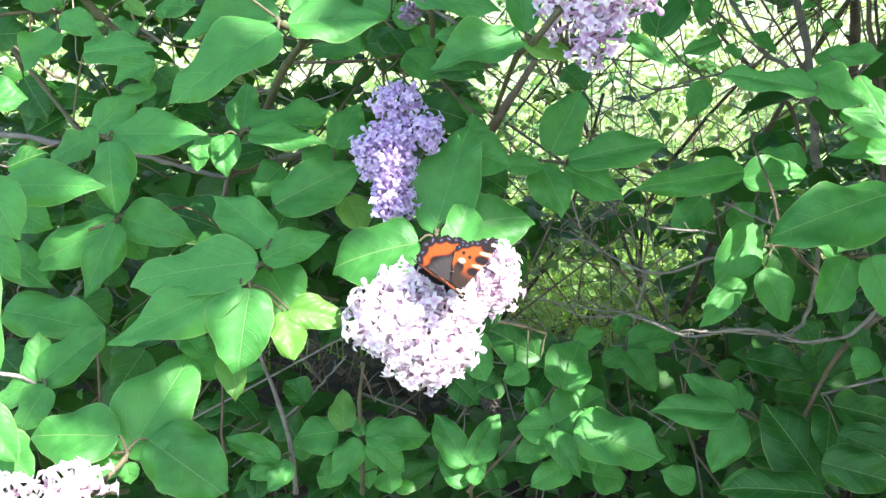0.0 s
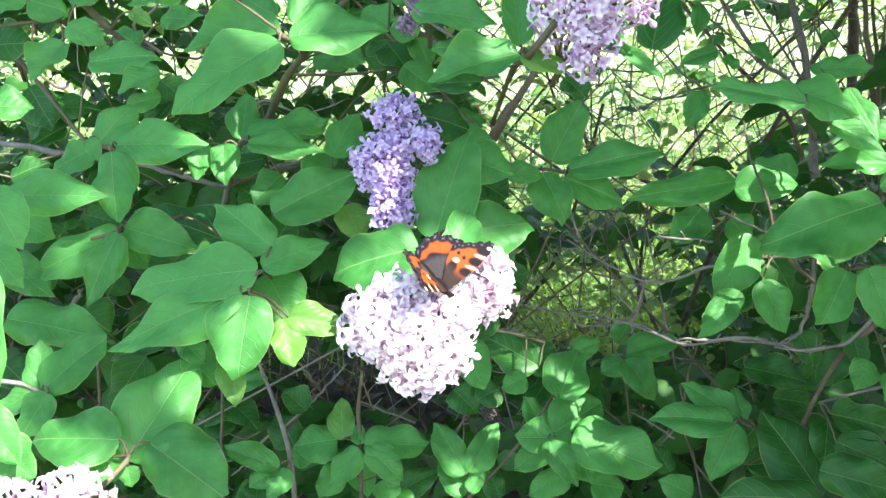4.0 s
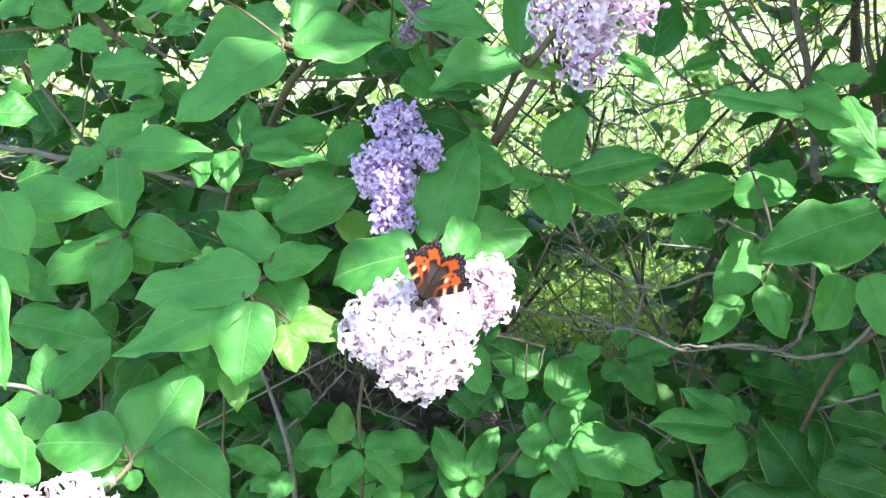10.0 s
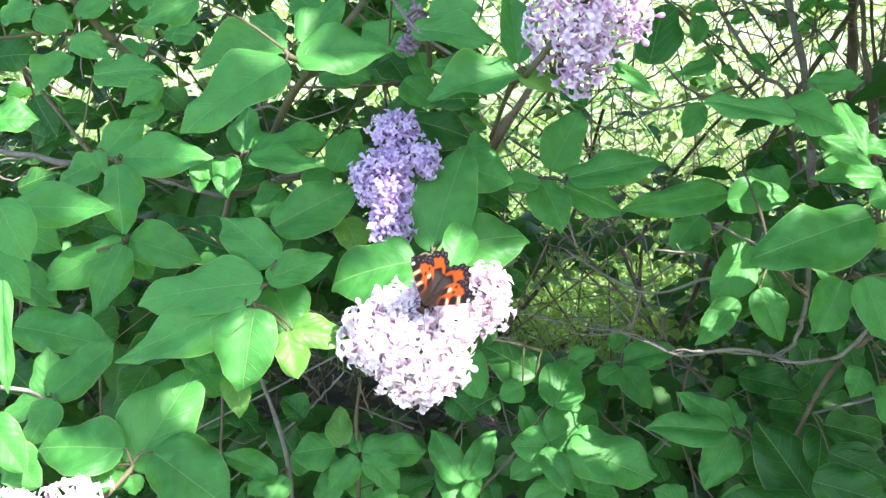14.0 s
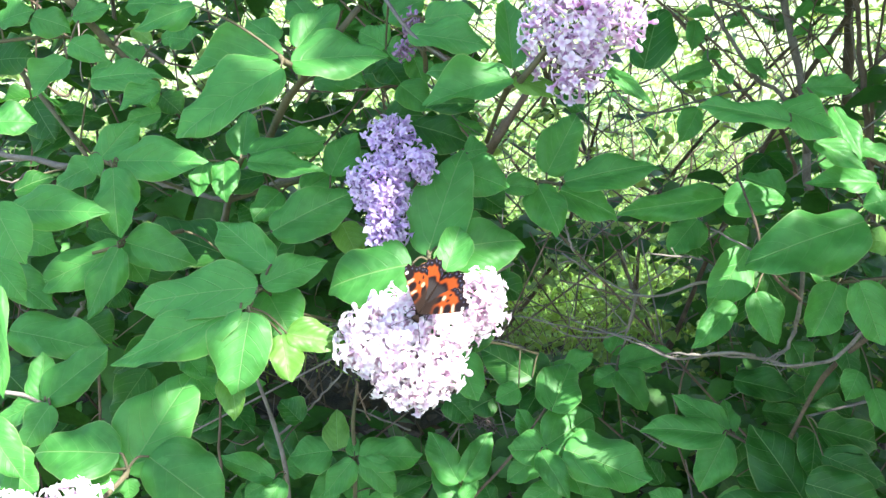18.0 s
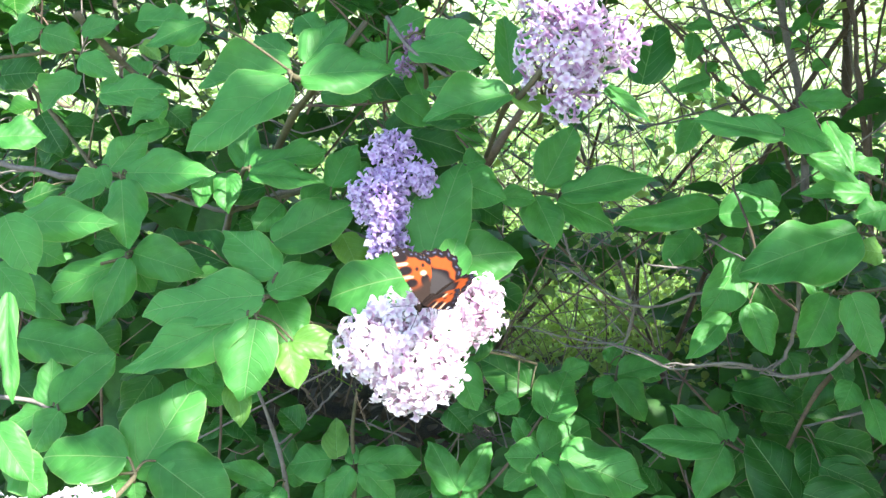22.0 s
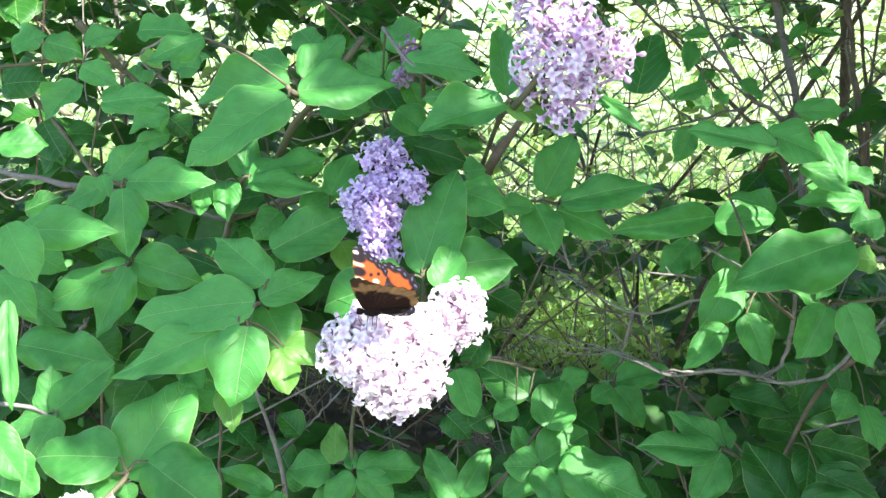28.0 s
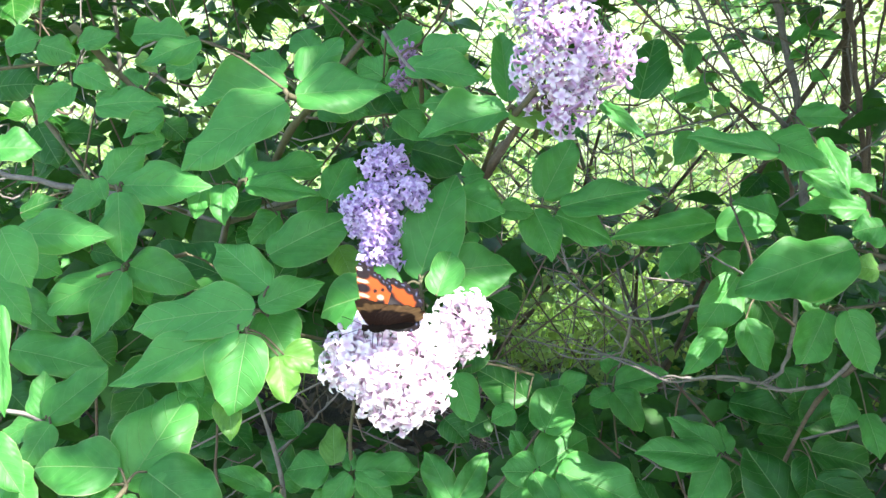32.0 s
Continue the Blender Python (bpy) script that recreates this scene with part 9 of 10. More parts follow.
    walk(purple_blossom, sway(purple_blossom, [(0.0, 0.0, 0.3, 0.8), (0.5, 0.6, 0.2, 0.5), (1.0, 1.2, 0.1, 0.1), (1.5, 1.3, -0.0, -0.1), (2.0, 1.1, -0.1, -0.1), (2.5, 0.8, -0.0, -0.1), (3.0, 0.6, -0.0, -0.1), (3.5, 0.4, -0.1, -0.2), (5.5, 0.2, -0.0, -0.1), (6.0, -0.0, 0.1, 0.2), (6.5, -0.1, 0.1, 0.3), (7.0, 0.1, 0.1, 0.2), (7.5, 0.2, 0.1, 0.3), (8.0, 0.5, 0.1, 0.4), (8.5, 0.8, 0.1, 0.3), (9.0, 0.7, 0.1, 0.3), (9.5, 0.6, 0.1, 0.4), (10.0, 0.4, 0.2, 0.5), (10.5, 0.3, 0.2, 0.5), (11.0, 0.3, 0.1, 0.4), (11.5, 0.3, 0.1, 0.3), (12.0, 0.3, 0.0, 0.1), (12.5, 0.3, -0.0, -0.1), (13.0, 0.4, -0.1, -0.3), (13.5, 0.7, -0.1, -0.3), (14.0, 0.6, -0.1, -0.4), (14.5, 0.4, -0.1, -0.4), (16.5, 0.1, -0.1, -0.2), (17.0, -0.2, 0.0, 0.1), (17.5, -0.3, 0.0, 0.1), (18.0, -0.1, -0.1, -0.1), (18.5, -0.2, -0.1, -0.3), (19.0, -0.3, -0.1, -0.3), (19.5, -0.3, -0.2, -0.5), (20.0, 0.0, -0.2, -0.6), (20.5, 0.3, -0.2, -0.6), (21.0, 0.3, -0.3, -0.9), (21.5, 0.3, -0.5, -1.3), (22.0, 0.5, -0.5, -1.3), (22.5, 0.1, -0.4, -1.1), (23.0, -0.5, -0.3, -1.0), (23.5, -0.8, -0.3, -1.0), (24.0, -1.2, -0.4, -1.0), (24.5, -1.3, -0.3, -0.9), (25.0, -0.9, -0.3, -0.7), (25.5, -0.8, -0.2, -0.6), (27.5, -1.8, -0.1, -0.4), (28.0, -3.1, -0.2, -0.6), (28.5, -3.2, -0.4, -1.1), (29.0, -2.3, -0.5, -1.4), (29.5, -2.2, -0.4, -1.2), (30.0, -2.6, -0.4, -1.1), (30.5, -2.3, -0.5, -1.3), (31.0, -1.9, -0.6, -1.6), (31.5, -1.9, -0.6, -1.6), (32.0, -1.5, -0.6, -1.6)]))
    walk(upper_blossom, sway(upper_blossom, [(0.0, 2.4, -0.2, -0.6), (0.5, 2.8, -0.2, -0.6), (1.0, 3.1, -0.2, -0.6), (1.5, 2.9, -0.3, -0.8), (2.0, 2.5, -0.5, -1.3), (2.5, 2.0, -0.5, -1.4), (3.0, 1.8, -0.5, -1.3), (3.5, 1.6, -0.6, -1.5), (5.5, 1.1, -0.6, -1.7), (6.0, 0.7, -0.6, -1.6), (6.5, 0.7, -0.5, -1.5), (7.0, 0.9, -0.5, -1.3), (7.5, 1.1, -0.4, -1.0), (8.0, 1.4, -0.3, -0.9), (8.5, 1.6, -0.3, -0.8), (9.0, 1.4, -0.2, -0.7), (9.5, 1.1, -0.2, -0.6), (10.0, 0.5, -0.2, -0.5), (10.5, 0.1, -0.2, -0.5), (11.0, -0.1, -0.2, -0.5), (11.5, -0.3, -0.1, -0.4), (12.0, -0.2, -0.1, -0.3), (12.5, 0.0, -0.1, -0.3), (13.0, 0.1, -0.1, -0.4), (13.5, 0.1, -0.2, -0.5), (14.0, -0.1, -0.2, -0.4), (14.5, -0.2, -0.0, -0.1), (16.5, -0.5, 0.1, 0.4), (17.0, -0.7, 0.2, 0.4), (17.5, -0.6, 0.1, 0.2), (18.0, -0.5, 0.1, 0.3), (18.5, -0.3, 0.2, 0.5), (19.0, -0.3, 0.1, 0.4), (19.5, -0.4, -0.1, -0.2), (20.0, -0.5, -0.3, -0.9), (20.5, -0.7, -0.4, -1.0), (21.0, -1.0, -0.4, -1.1), (21.5, -1.2, -0.7, -1.9), (22.0, -1.5, -1.0, -2.7), (22.5, -1.6, -1.1, -3.0), (23.0, -1.4, -1.0, -2.6), (23.5, -1.2, -0.8, -2.3), (24.0, -1.6, -0.9, -2.5), (24.5, -1.9, -1.0, -2.6), (25.0, -1.8, -1.0, -2.7), (25.5, -2.0, -1.1, -3.1), (32.0, -2.0, -1.1, -3.1)]))
    walk(centre, sway(centre, [(0.0, -0.1, -1.1, -3.1), (0.5, 0.3, -1.2, -3.4), (1.0, 0.6, -1.2, -3.4), (1.5, 0.8, -1.2, -3.4), (2.0, 1.0, -1.2, -3.3), (2.5, 1.1, -1.1, -3.0), (3.0, 1.3, -1.0, -2.6), (3.5, 1.3, -0.8, -2.3), (5.5, 1.0, -0.7, -2.0), (6.0, 0.7, -0.7, -1.8), (6.5, 0.6, -0.6, -1.6), (7.0, 0.6, -0.5, -1.4), (7.5, 0.6, -0.5, -1.4), (8.0, 0.6, -0.5, -1.3), (8.5, 0.7, -0.4, -1.1), (9.0, 0.8, -0.3, -0.9), (9.5, 0.7, -0.3, -0.7), (10.0, 0.4, -0.2, -0.5), (10.5, 0.1, -0.1, -0.4), (11.0, 0.1, -0.1, -0.2), (11.5, 0.1, -0.0, -0.1), (12.0, 0.1, -0.1, -0.2), (12.5, 0.2, -0.1, -0.3), (13.0, 0.4, -0.2, -0.4), (13.5, 0.7, -0.3, -0.8), (14.0, 0.7, -0.3, -0.9), (14.5, 0.6, -0.3, -0.9), (16.5, 0.4, -0.3, -0.8), (17.0, 0.3, -0.2, -0.6), (17.5, 0.4, -0.2, -0.6), (18.0, 0.4, -0.2, -0.7), (18.5, 0.3, -0.3, -0.7), (19.0, 0.3, -0.3, -0.7), (19.5, 0.4, -0.3, -0.8), (20.0, 0.6, -0.3, -0.8), (20.5, 0.7, -0.2, -0.6), (21.0, 0.4, -0.2, -0.6), (21.5, 0.2, -0.3, -0.8), (22.0, 0.2, -0.3, -0.9), (22.5, -0.2, -0.3, -0.9), (23.0, -0.5, -0.3, -0.8), (23.5, -0.7, -0.3, -0.7), (24.0, -1.5, -0.3, -0.7), (24.5, -2.1, -0.2, -0.6), (25.0, -2.0, -0.2, -0.4), (25.5, -1.7, -0.1, -0.2), (27.5, -1.3, -0.1, -0.3), (32.0, -1.3, -0.1, -0.3)]))
    walk(upper_mid, sway(upper_mid, [(0.0, 0.2, 0.3, 0.8), (0.5, 0.4, 0.2, 0.4), (1.0, 0.9, -0.0, -0.1), (1.5, 1.0, -0.1, -0.4), (2.0, 0.8, -0.1, -0.4), (2.5, 0.4, -0.1, -0.4), (3.0, 0.1, -0.2, -0.5), (3.5, 0.0, -0.2, -0.7), (5.5, -0.0, -0.3, -0.8), (6.0, -0.0, -0.2, -0.6), (6.5, -0.2, -0.1, -0.4), (7.0, -0.2, -0.1, -0.2), (7.5, -0.2, 0.0, 0.1), (8.0, 0.2, 0.1, 0.2), (8.5, 0.6, 0.1, 0.2), (9.0, 0.6, 0.0, 0.1), (9.5, 0.5, 0.0, 0.1), (10.0, 0.1, 0.1, 0.3), (10.5, -0.2, 0.1, 0.2), (11.0, -0.2, -0.0, -0.1), (11.5, -0.2, -0.1, -0.3), (12.0, 0.1, -0.1, -0.3), (12.5, 0.3, -0.1, -0.3), (13.0, 0.3, -0.1, -0.4), (13.5, 0.3, -0.2, -0.6), (14.0, 0.1, -0.2, -0.6), (14.5, -0.2, -0.2, -0.4), (16.5, -0.7, -0.1, -0.2), (17.0, -0.8, 0.0, 0.1), (17.5, -0.7, 0.1, 0.1), (18.0, -0.6, 0.1, 0.1), (18.5, -0.6, 0.0, 0.1), (19.0, -0.6, 0.0, 0.0), (19.5, -0.6, -0.0, -0.0), (20.0, -0.6, -0.0, -0.1), (20.5, -0.6, -0.1, -0.2), (21.0, -0.7, -0.2, -0.4), (21.5, -0.6, -0.3, -0.9), (22.0, -0.2, -0.5, -1.4), (22.5, -0.0, -0.6, -1.6), (23.0, -0.2, -0.5, -1.3), (23.5, -0.4, -0.4, -1.1), (24.0, -0.7, -0.4, -1.1), (24.5, -0.9, -0.4, -1.2), (25.0, -0.6, -0.4, -1.2), (25.5, -0.2, -0.5, -1.3), (27.5, -0.5, -0.5, -1.5), (28.0, -1.3, -0.6, -1.7), (28.5, -1.5, -0.6, -1.6), (29.0, -1.3, -0.6, -1.5), (29.5, -1.4, -0.5, -1.5), (30.0, -1.7, -0.5, -1.3), (30.5, -1.5, -0.5, -1.4), (31.0, -1.3, -0.6, -1.7), (31.5, -1.2, -0.7, -1.9), (32.0, -0.3, -0.8, -2.3)]))
    walk(right_upper, sway(right_upper, [(0.0, 4.4, -0.1, -0.2), (0.5, 4.0, -0.1, -0.4), (1.0, 3.7, -0.3, -0.8), (1.5, 3.3, -0.4, -1.2), (2.0, 2.7, -0.4, -1.2), (2.5, 2.3, -0.5, -1.3), (3.0, 2.2, -0.6, -1.5), (3.5, 2.0, -0.6, -1.6), (5.5, 1.8, -0.6, -1.7), (6.0, 1.8, -0.6, -1.7), (6.5, 1.8, -0.6, -1.6), (7.0, 1.8, -0.6, -1.7), (7.5, 1.9, -0.5, -1.4), (8.0, 2.0, -0.4, -1.0), (8.5, 1.9, -0.3, -0.8), (9.0, 1.7, -0.3, -0.9), (9.5, 1.6, -0.3, -0.8), (10.0, 1.3, -0.3, -0.8), (10.5, 0.8, -0.4, -1.0), (11.0, 0.3, -0.4, -1.1), (11.5, -0.1, -0.3, -0.9), (12.0, -0.1, -0.2, -0.6), (12.5, -0.1, -0.2, -0.5), (13.0, -0.3, -0.1, -0.2), (13.5, -0.4, -0.0, -0.0), (14.0, -0.5, 0.0, 0.0), (14.5, -0.6, 0.1, 0.2), (16.5, -0.5, 0.2, 0.6), (17.0, -0.3, 0.4, 1.1), (17.5, -0.0, 0.5, 1.4), (18.0, 0.4, 0.5, 1.5), (18.5, 0.6, 0.5, 1.5), (19.0, 0.8, 0.6, 1.5), (19.5, 0.9, 0.6, 1.6), (20.0, 0.8, 0.6, 1.6), (20.5, 0.4, 0.5, 1.4), (21.0, -0.1, 0.4, 1.1), (21.5, -0.4, 0.3, 0.9), (22.0, -0.7, 0.3, 0.8), (22.5, -0.6, 0.3, 0.8), (23.0, 0.0, 0.3, 0.8), (23.5, 0.2, 0.2, 0.7), (24.0, -0.3, 0.2, 0.5), (24.5, -1.0, 0.1, 0.3), (25.0, -1.6, 0.0, 0.0), (32.0, -1.6, 0.0, 0.0)]))
    walk(right_mid, sway(right_mid, [(0.0, 4.2, -0.5, -1.3), (0.5, 3.7, -0.6, -1.5), (1.0, 3.5, -0.7, -1.8), (1.5, 3.0, -0.8, -2.1), (2.0, 2.4, -0.8, -2.2), (2.5, 2.1, -0.8, -2.2), (3.0, 1.9, -0.9, -2.3), (3.5, 1.5, -0.8, -2.2), (5.5, 1.1, -0.6, -1.6), (6.0, 0.9, -0.5, -1.5), (6.5, 1.1, -0.6, -1.5), (7.0, 1.4, -0.5, -1.4), (7.5, 1.5, -0.4, -1.2), (8.0, 1.5, -0.3, -0.9), (8.5, 1.4, -0.3, -0.8), (9.0, 1.3, -0.4, -1.0), (9.5, 1.2, -0.4, -1.1), (10.0, 0.8, -0.4, -1.0), (10.5, 0.3, -0.2, -0.7), (11.0, -0.0, -0.2, -0.4), (11.5, -0.1, -0.2, -0.4), (12.0, -0.0, -0.1, -0.3), (12.5, -0.1, -0.0, -0.1), (13.0, -0.2, 0.0, 0.0), (13.5, -0.4, 0.0, 0.0), (14.0, -0.5, -0.0, -0.0), (14.5, -0.6, 0.0, 0.0), (16.5, -0.4, 0.1, 0.2), (17.0, 0.1, 0.1, 0.4), (17.5, 0.5, 0.2, 0.6), (18.0, 0.9, 0.2, 0.6), (18.5, 1.1, 0.2, 0.4), (19.0, 1.2, 0.1, 0.4), (19.5, 1.3, 0.2, 0.6), (20.0, 1.3, 0.3, 0.7), (20.5, 1.2, 0.2, 0.7), (21.0, 0.7, 0.3, 0.7), (21.5, 0.1, 0.4, 1.0), (22.0, -0.1, 0.5, 1.4), (22.5, 0.0, 0.6, 1.6), (23.0, 0.4, 0.5, 1.3), (23.5, 0.3, 0.4, 1.0), (24.0, -0.2, 0.4, 1.1), (32.0, -0.2, 0.4, 1.1)]))
    walk(left_corner, sway(left_corner, [(0.0, -1.7, -0.8, -2.1), (0.5, -0.8, -0.8, -2.2), (1.0, -0.1, -0.7, -1.9), (1.5, -0.1, -0.6, -1.6), (2.0, -0.3, -0.5, -1.4), (2.5, -0.5, -0.5, -1.3), (3.0, -0.7, -0.5, -1.4), (3.5, -0.6, -0.4, -1.1), (5.5, -0.6, -0.2, -0.6), (6.0, -1.0, -0.2, -0.5), (6.5, -1.2, -0.2, -0.5), (7.0, -1.0, -0.1, -0.4), (7.5, -0.6, -0.2, -0.4), (8.0, -0.4, -0.2, -0.6), (8.5, -0.3, -0.2, -0.7), (9.0, -0.3, -0.2, -0.6), (9.5, -0.2, -0.1, -0.3), (10.0, -0.2, -0.0, -0.1), (10.5, -0.1, 0.1, 0.2), (11.0, 0.1, 0.1, 0.4), (11.5, 0.2, 0.1, 0.4), (12.0, 0.3, 0.1, 0.2), (12.5, 0.2, 0.1, 0.2), (13.0, 0.5, 0.0, 0.1), (13.5, 0.7, 0.0, 0.0), (14.0, 0.7, 0.0, 0.1), (14.5, 0.5, 0.0, 0.1), (16.5, -0.0, -0.1, -0.2), (17.0, -0.4, -0.1, -0.4), (17.5, -0.6, -0.3, -0.8), (18.0, -1.0, -0.4, -1.1), (18.5, -1.3, -0.4, -1.1), (19.0, -1.2, -0.3, -0.9), (19.5, -1.0, -0.2, -0.7), (20.0, -1.2, -0.1, -0.1), (20.5, -0.6, 0.2, 0.5), (21.0, 0.5, 0.2, 0.5), (21.5, 1.1, 0.1, 0.3), (22.0, 1.6, 0.3, 0.7), (22.5, 1.4, 0.4, 1.1), (23.0, 0.3, 0.4, 1.0), (23.5, -0.7, 0.3, 0.7), (24.0, -1.3, 0.2, 0.6), (24.5, -1.3, 0.3, 0.7), (25.0, -0.7, 0.5, 1.2), (25.5, -0.5, 0.8, 2.2), (27.5, -1.1, 1.2, 3.2), (28.0, -2.3, 1.3, 3.6), (28.5, -2.8, 1.2, 3.3), (29.0, -2.4, 1.1, 2.9), (29.5, -2.4, 1.1, 2.9), (30.0, -2.6, 0.9, 2.5), (30.5, -2.5, 0.6, 1.6), (31.0, -1.7, 0.4, 1.1), (31.5, -0.6, 0.6, 1.6), (32.0, 0.7, 0.8, 2.3)]))
    walk(left_edge, sway(left_edge, [(0.0, -1.8, -0.4, -1.1), (0.5, -0.8, -0.4, -1.2), (1.0, 0.1, -0.4, -1.1), (1.5, 0.4, -0.4, -1.1), (2.0, 0.2, -0.4, -1.1), (2.5, -0.1, -0.4, -1.1), (3.0, -0.5, -0.4, -1.2), (3.5, -0.8, -0.5, -1.3), (5.5, -0.8, -0.4, -1.0), (6.0, -0.9, -0.2, -0.7), (6.5, -1.0, -0.2, -0.6), (7.0, -0.8, -0.2, -0.7), (7.5, -0.7, -0.2, -0.6), (8.0, -0.6, -0.2, -0.6), (8.5, -0.3, -0.2, -0.6), (9.0, -0.0, -0.2, -0.5), (9.5, 0.1, -0.1, -0.4), (10.0, -0.0, -0.1, -0.3), (10.5, 0.0, -0.0, -0.0), (11.0, 0.3, 0.0, 0.1), (11.5, 0.3, 0.1, 0.2), (12.0, 0.5, 0.1, 0.2), (12.5, 0.5, 0.0, 0.1), (13.0, 0.7, 0.0, 0.1), (13.5, 1.2, 0.1, 0.2), (14.0, 1.3, 0.1, 0.2), (14.5, 0.9, 0.0, 0.1), (16.5, 0.2, -0.0, -0.1), (17.0, -0.5, -0.1, -0.3), (17.5, -1.1, -0.2, -0.6), (18.0, -1.4, -0.3, -0.7), (18.5, -1.6, -0.2, -0.7), (19.0, -1.6, -0.2, -0.5), (19.5, -1.4, -0.1, -0.4), (20.0, -1.3, -0.1, -0.3), (20.5, -0.7, -0.1, -0.2), (21.0, 0.3, 0.1, 0.2), (21.5, 1.0, 0.2, 0.6), (22.0, 1.6, 0.2, 0.7), (22.5, 1.4, 0.2, 0.4), (23.0, 0.5, 0.1, 0.2), (23.5, -0.1, 0.1, 0.1), (24.0, -0.5, 0.1, 0.4), (24.5, -0.5, 0.2, 0.5), (25.0, -0.1, 0.3, 0.7), (25.5, 0.6, 0.3, 0.7), (32.0, 0.6, 0.3, 0.7)]))
    walk(white_blossom, sway(white_blossom, [(0.0, 1.6, -0.6, -1.7), (0.5, 2.3, -0.7, -1.8), (1.0, 2.9, -0.7, -1.8), (1.5, 2.9, -0.7, -1.9), (2.0, 2.4, -0.7, -1.9), (2.5, 1.5, -0.6, -1.6), (3.0, 1.0, -0.6, -1.6), (3.5, 0.5, -0.5, -1.5), (5.5, -0.1, -0.4, -1.0), (6.0, -0.5, -0.2, -0.4), (6.5, -0.6, -0.1, -0.4), (7.0, -0.4, -0.2, -0.7), (7.5, -0.1, -0.3, -0.8), (8.0, 0.4, -0.3, -1.0), (8.5, 0.9, -0.3, -0.9), (9.0, 1.0, -0.2, -0.7), (9.5, 0.9, -0.2, -0.5), (10.0, 0.4, -0.0, -0.1), (10.5, -0.1, 0.1, 0.3), (11.0, -0.2, 0.2, 0.7), (11.5, -0.4, 0.3, 0.8), (12.0, -0.2, 0.2, 0.5), (12.5, 0.2, 0.1, 0.2), (13.0, 0.5, -0.0, -0.1), (13.5, 0.8, -0.2, -0.4), (14.0, 0.8, -0.2, -0.5), (14.5, 0.6, -0.2, -0.4), (16.5, 0.3, -0.1, -0.4), (17.0, 0.1, -0.1, -0.4), (17.5, 0.3, -0.2, -0.6), (18.0, 0.3, -0.3, -0.9), (18.5, 0.1, -0.3, -1.0), (19.0, 0.1, -0.4, -1.1), (19.5, 0.2, -0.4, -1.1), (20.0, 0.6, -0.2, -0.7), (20.5, 0.7, 0.2, 0.5), (21.0, -0.1, 0.6, 1.5), (21.5, -0.2, 0.5, 1.4), (22.0, 0.2, 0.5, 1.5), (22.5, -0.6, 0.5, 1.4), (23.0, -1.3, 0.4, 1.0), (23.5, -1.5, 0.3, 0.9), (24.0, -2.5, 0.4, 1.0), (24.5, -3.2, 0.5, 1.4), (25.0, -3.0, 0.8, 2.2), (25.5, -3.2, 1.3, 3.5), (27.5, -5.1, 1.5, 4.0), (28.0, -7.5, 1.1, 3.1), (28.5, -8.1, 0.5, 1.3), (29.0, -7.4, 0.1, 0.3), (29.5, -7.0, 0.1, 0.4), (30.0, -6.7, 0.2, 0.4), (30.5, -5.9, -0.0, -0.1), (31.0, -5.2, -0.1, -0.3), (31.5, -4.7, 0.1, 0.3), (32.0, -4.2, 0.4, 1.2)]))
    walk(centre_right, sway(centre_right, [(0.0, -3.4, -1.4, -3.8), (0.5, -3.2, -1.3, -3.6), (1.0, -3.3, -1.3, -3.6), (1.5, -3.3, -1.3, -3.6), (2.0, -2.9, -1.3, -3.6), (2.5, -2.2, -1.4, -3.7), (3.0, -1.7, -1.4, -3.8), (3.5, -1.3, -1.4, -3.7), (5.5, -1.1, -1.3, -3.7), (6.0, -1.0, -1.4, -3.7), (6.5, -1.0, -1.3, -3.6), (7.0, -1.0, -1.2, -3.4), (7.5, -1.1, -1.2, -3.3), (8.0, -1.3, -1.2, -3.3), (8.5, -1.4, -1.2, -3.2), (9.0, -1.4, -1.1, -2.9), (9.5, -1.2, -1.0, -2.6), (10.0, -1.0, -0.8, -2.3), (10.5, -0.7, -0.7, -1.9), (11.0, -0.5, -0.6, -1.6), (11.5, -0.4, -0.4, -1.2), (12.0, -0.4, -0.3, -0.8), (12.5, -0.3, -0.2, -0.4), (13.0, -0.1, -0.1, -0.2), (13.5, -0.0, -0.1, -0.3), (14.0, -0.0, -0.1, -0.3), (14.5, -0.1, -0.1, -0.4), (16.5, 0.1, -0.1, -0.2), (17.0, 0.2, 0.0, 0.1), (17.5, 0.1, 0.1, 0.3), (18.0, 0.1, 0.1, 0.3), (18.5, 0.2, 0.1, 0.4), (19.0, 0.3, 0.1, 0.4), (19.5, 0.4, 0.1, 0.4), (20.0, 0.3, 0.1, 0.3), (20.5, 0.1, 0.1, 0.3), (21.0, -0.1, 0.1, 0.3), (21.5, -0.4, 0.1, 0.3), (22.0, -0.5, 0.1, 0.3), (22.5, -0.3, 0.1, 0.2), (23.0, 0.2, 0.0, 0.1), (23.5, 0.4, 0.1, 0.2), (24.0, 0.3, 0.2, 0.4), (24.5, 0.4, 0.1, 0.1), (25.0, 0.6, -0.1, -0.2), (25.5, 0.7, -0.1, -0.2), (27.5, 0.9, -0.0, -0.0), (28.0, 1.2, 0.1, 0.3), (28.5, 1.4, 0.2, 0.5), (29.0, 1.5, 0.1, 0.2), (29.5, 1.4, -0.0, -0.0), (30.0, 1.2, 0.0, 0.1), (30.5, 1.0, 0.1, 0.3), (31.0, 0.8, 0.2, 0.6), (31.5, 0.7, 0.2, 0.6), (32.0, 0.6, 0.2, 0.4)]))
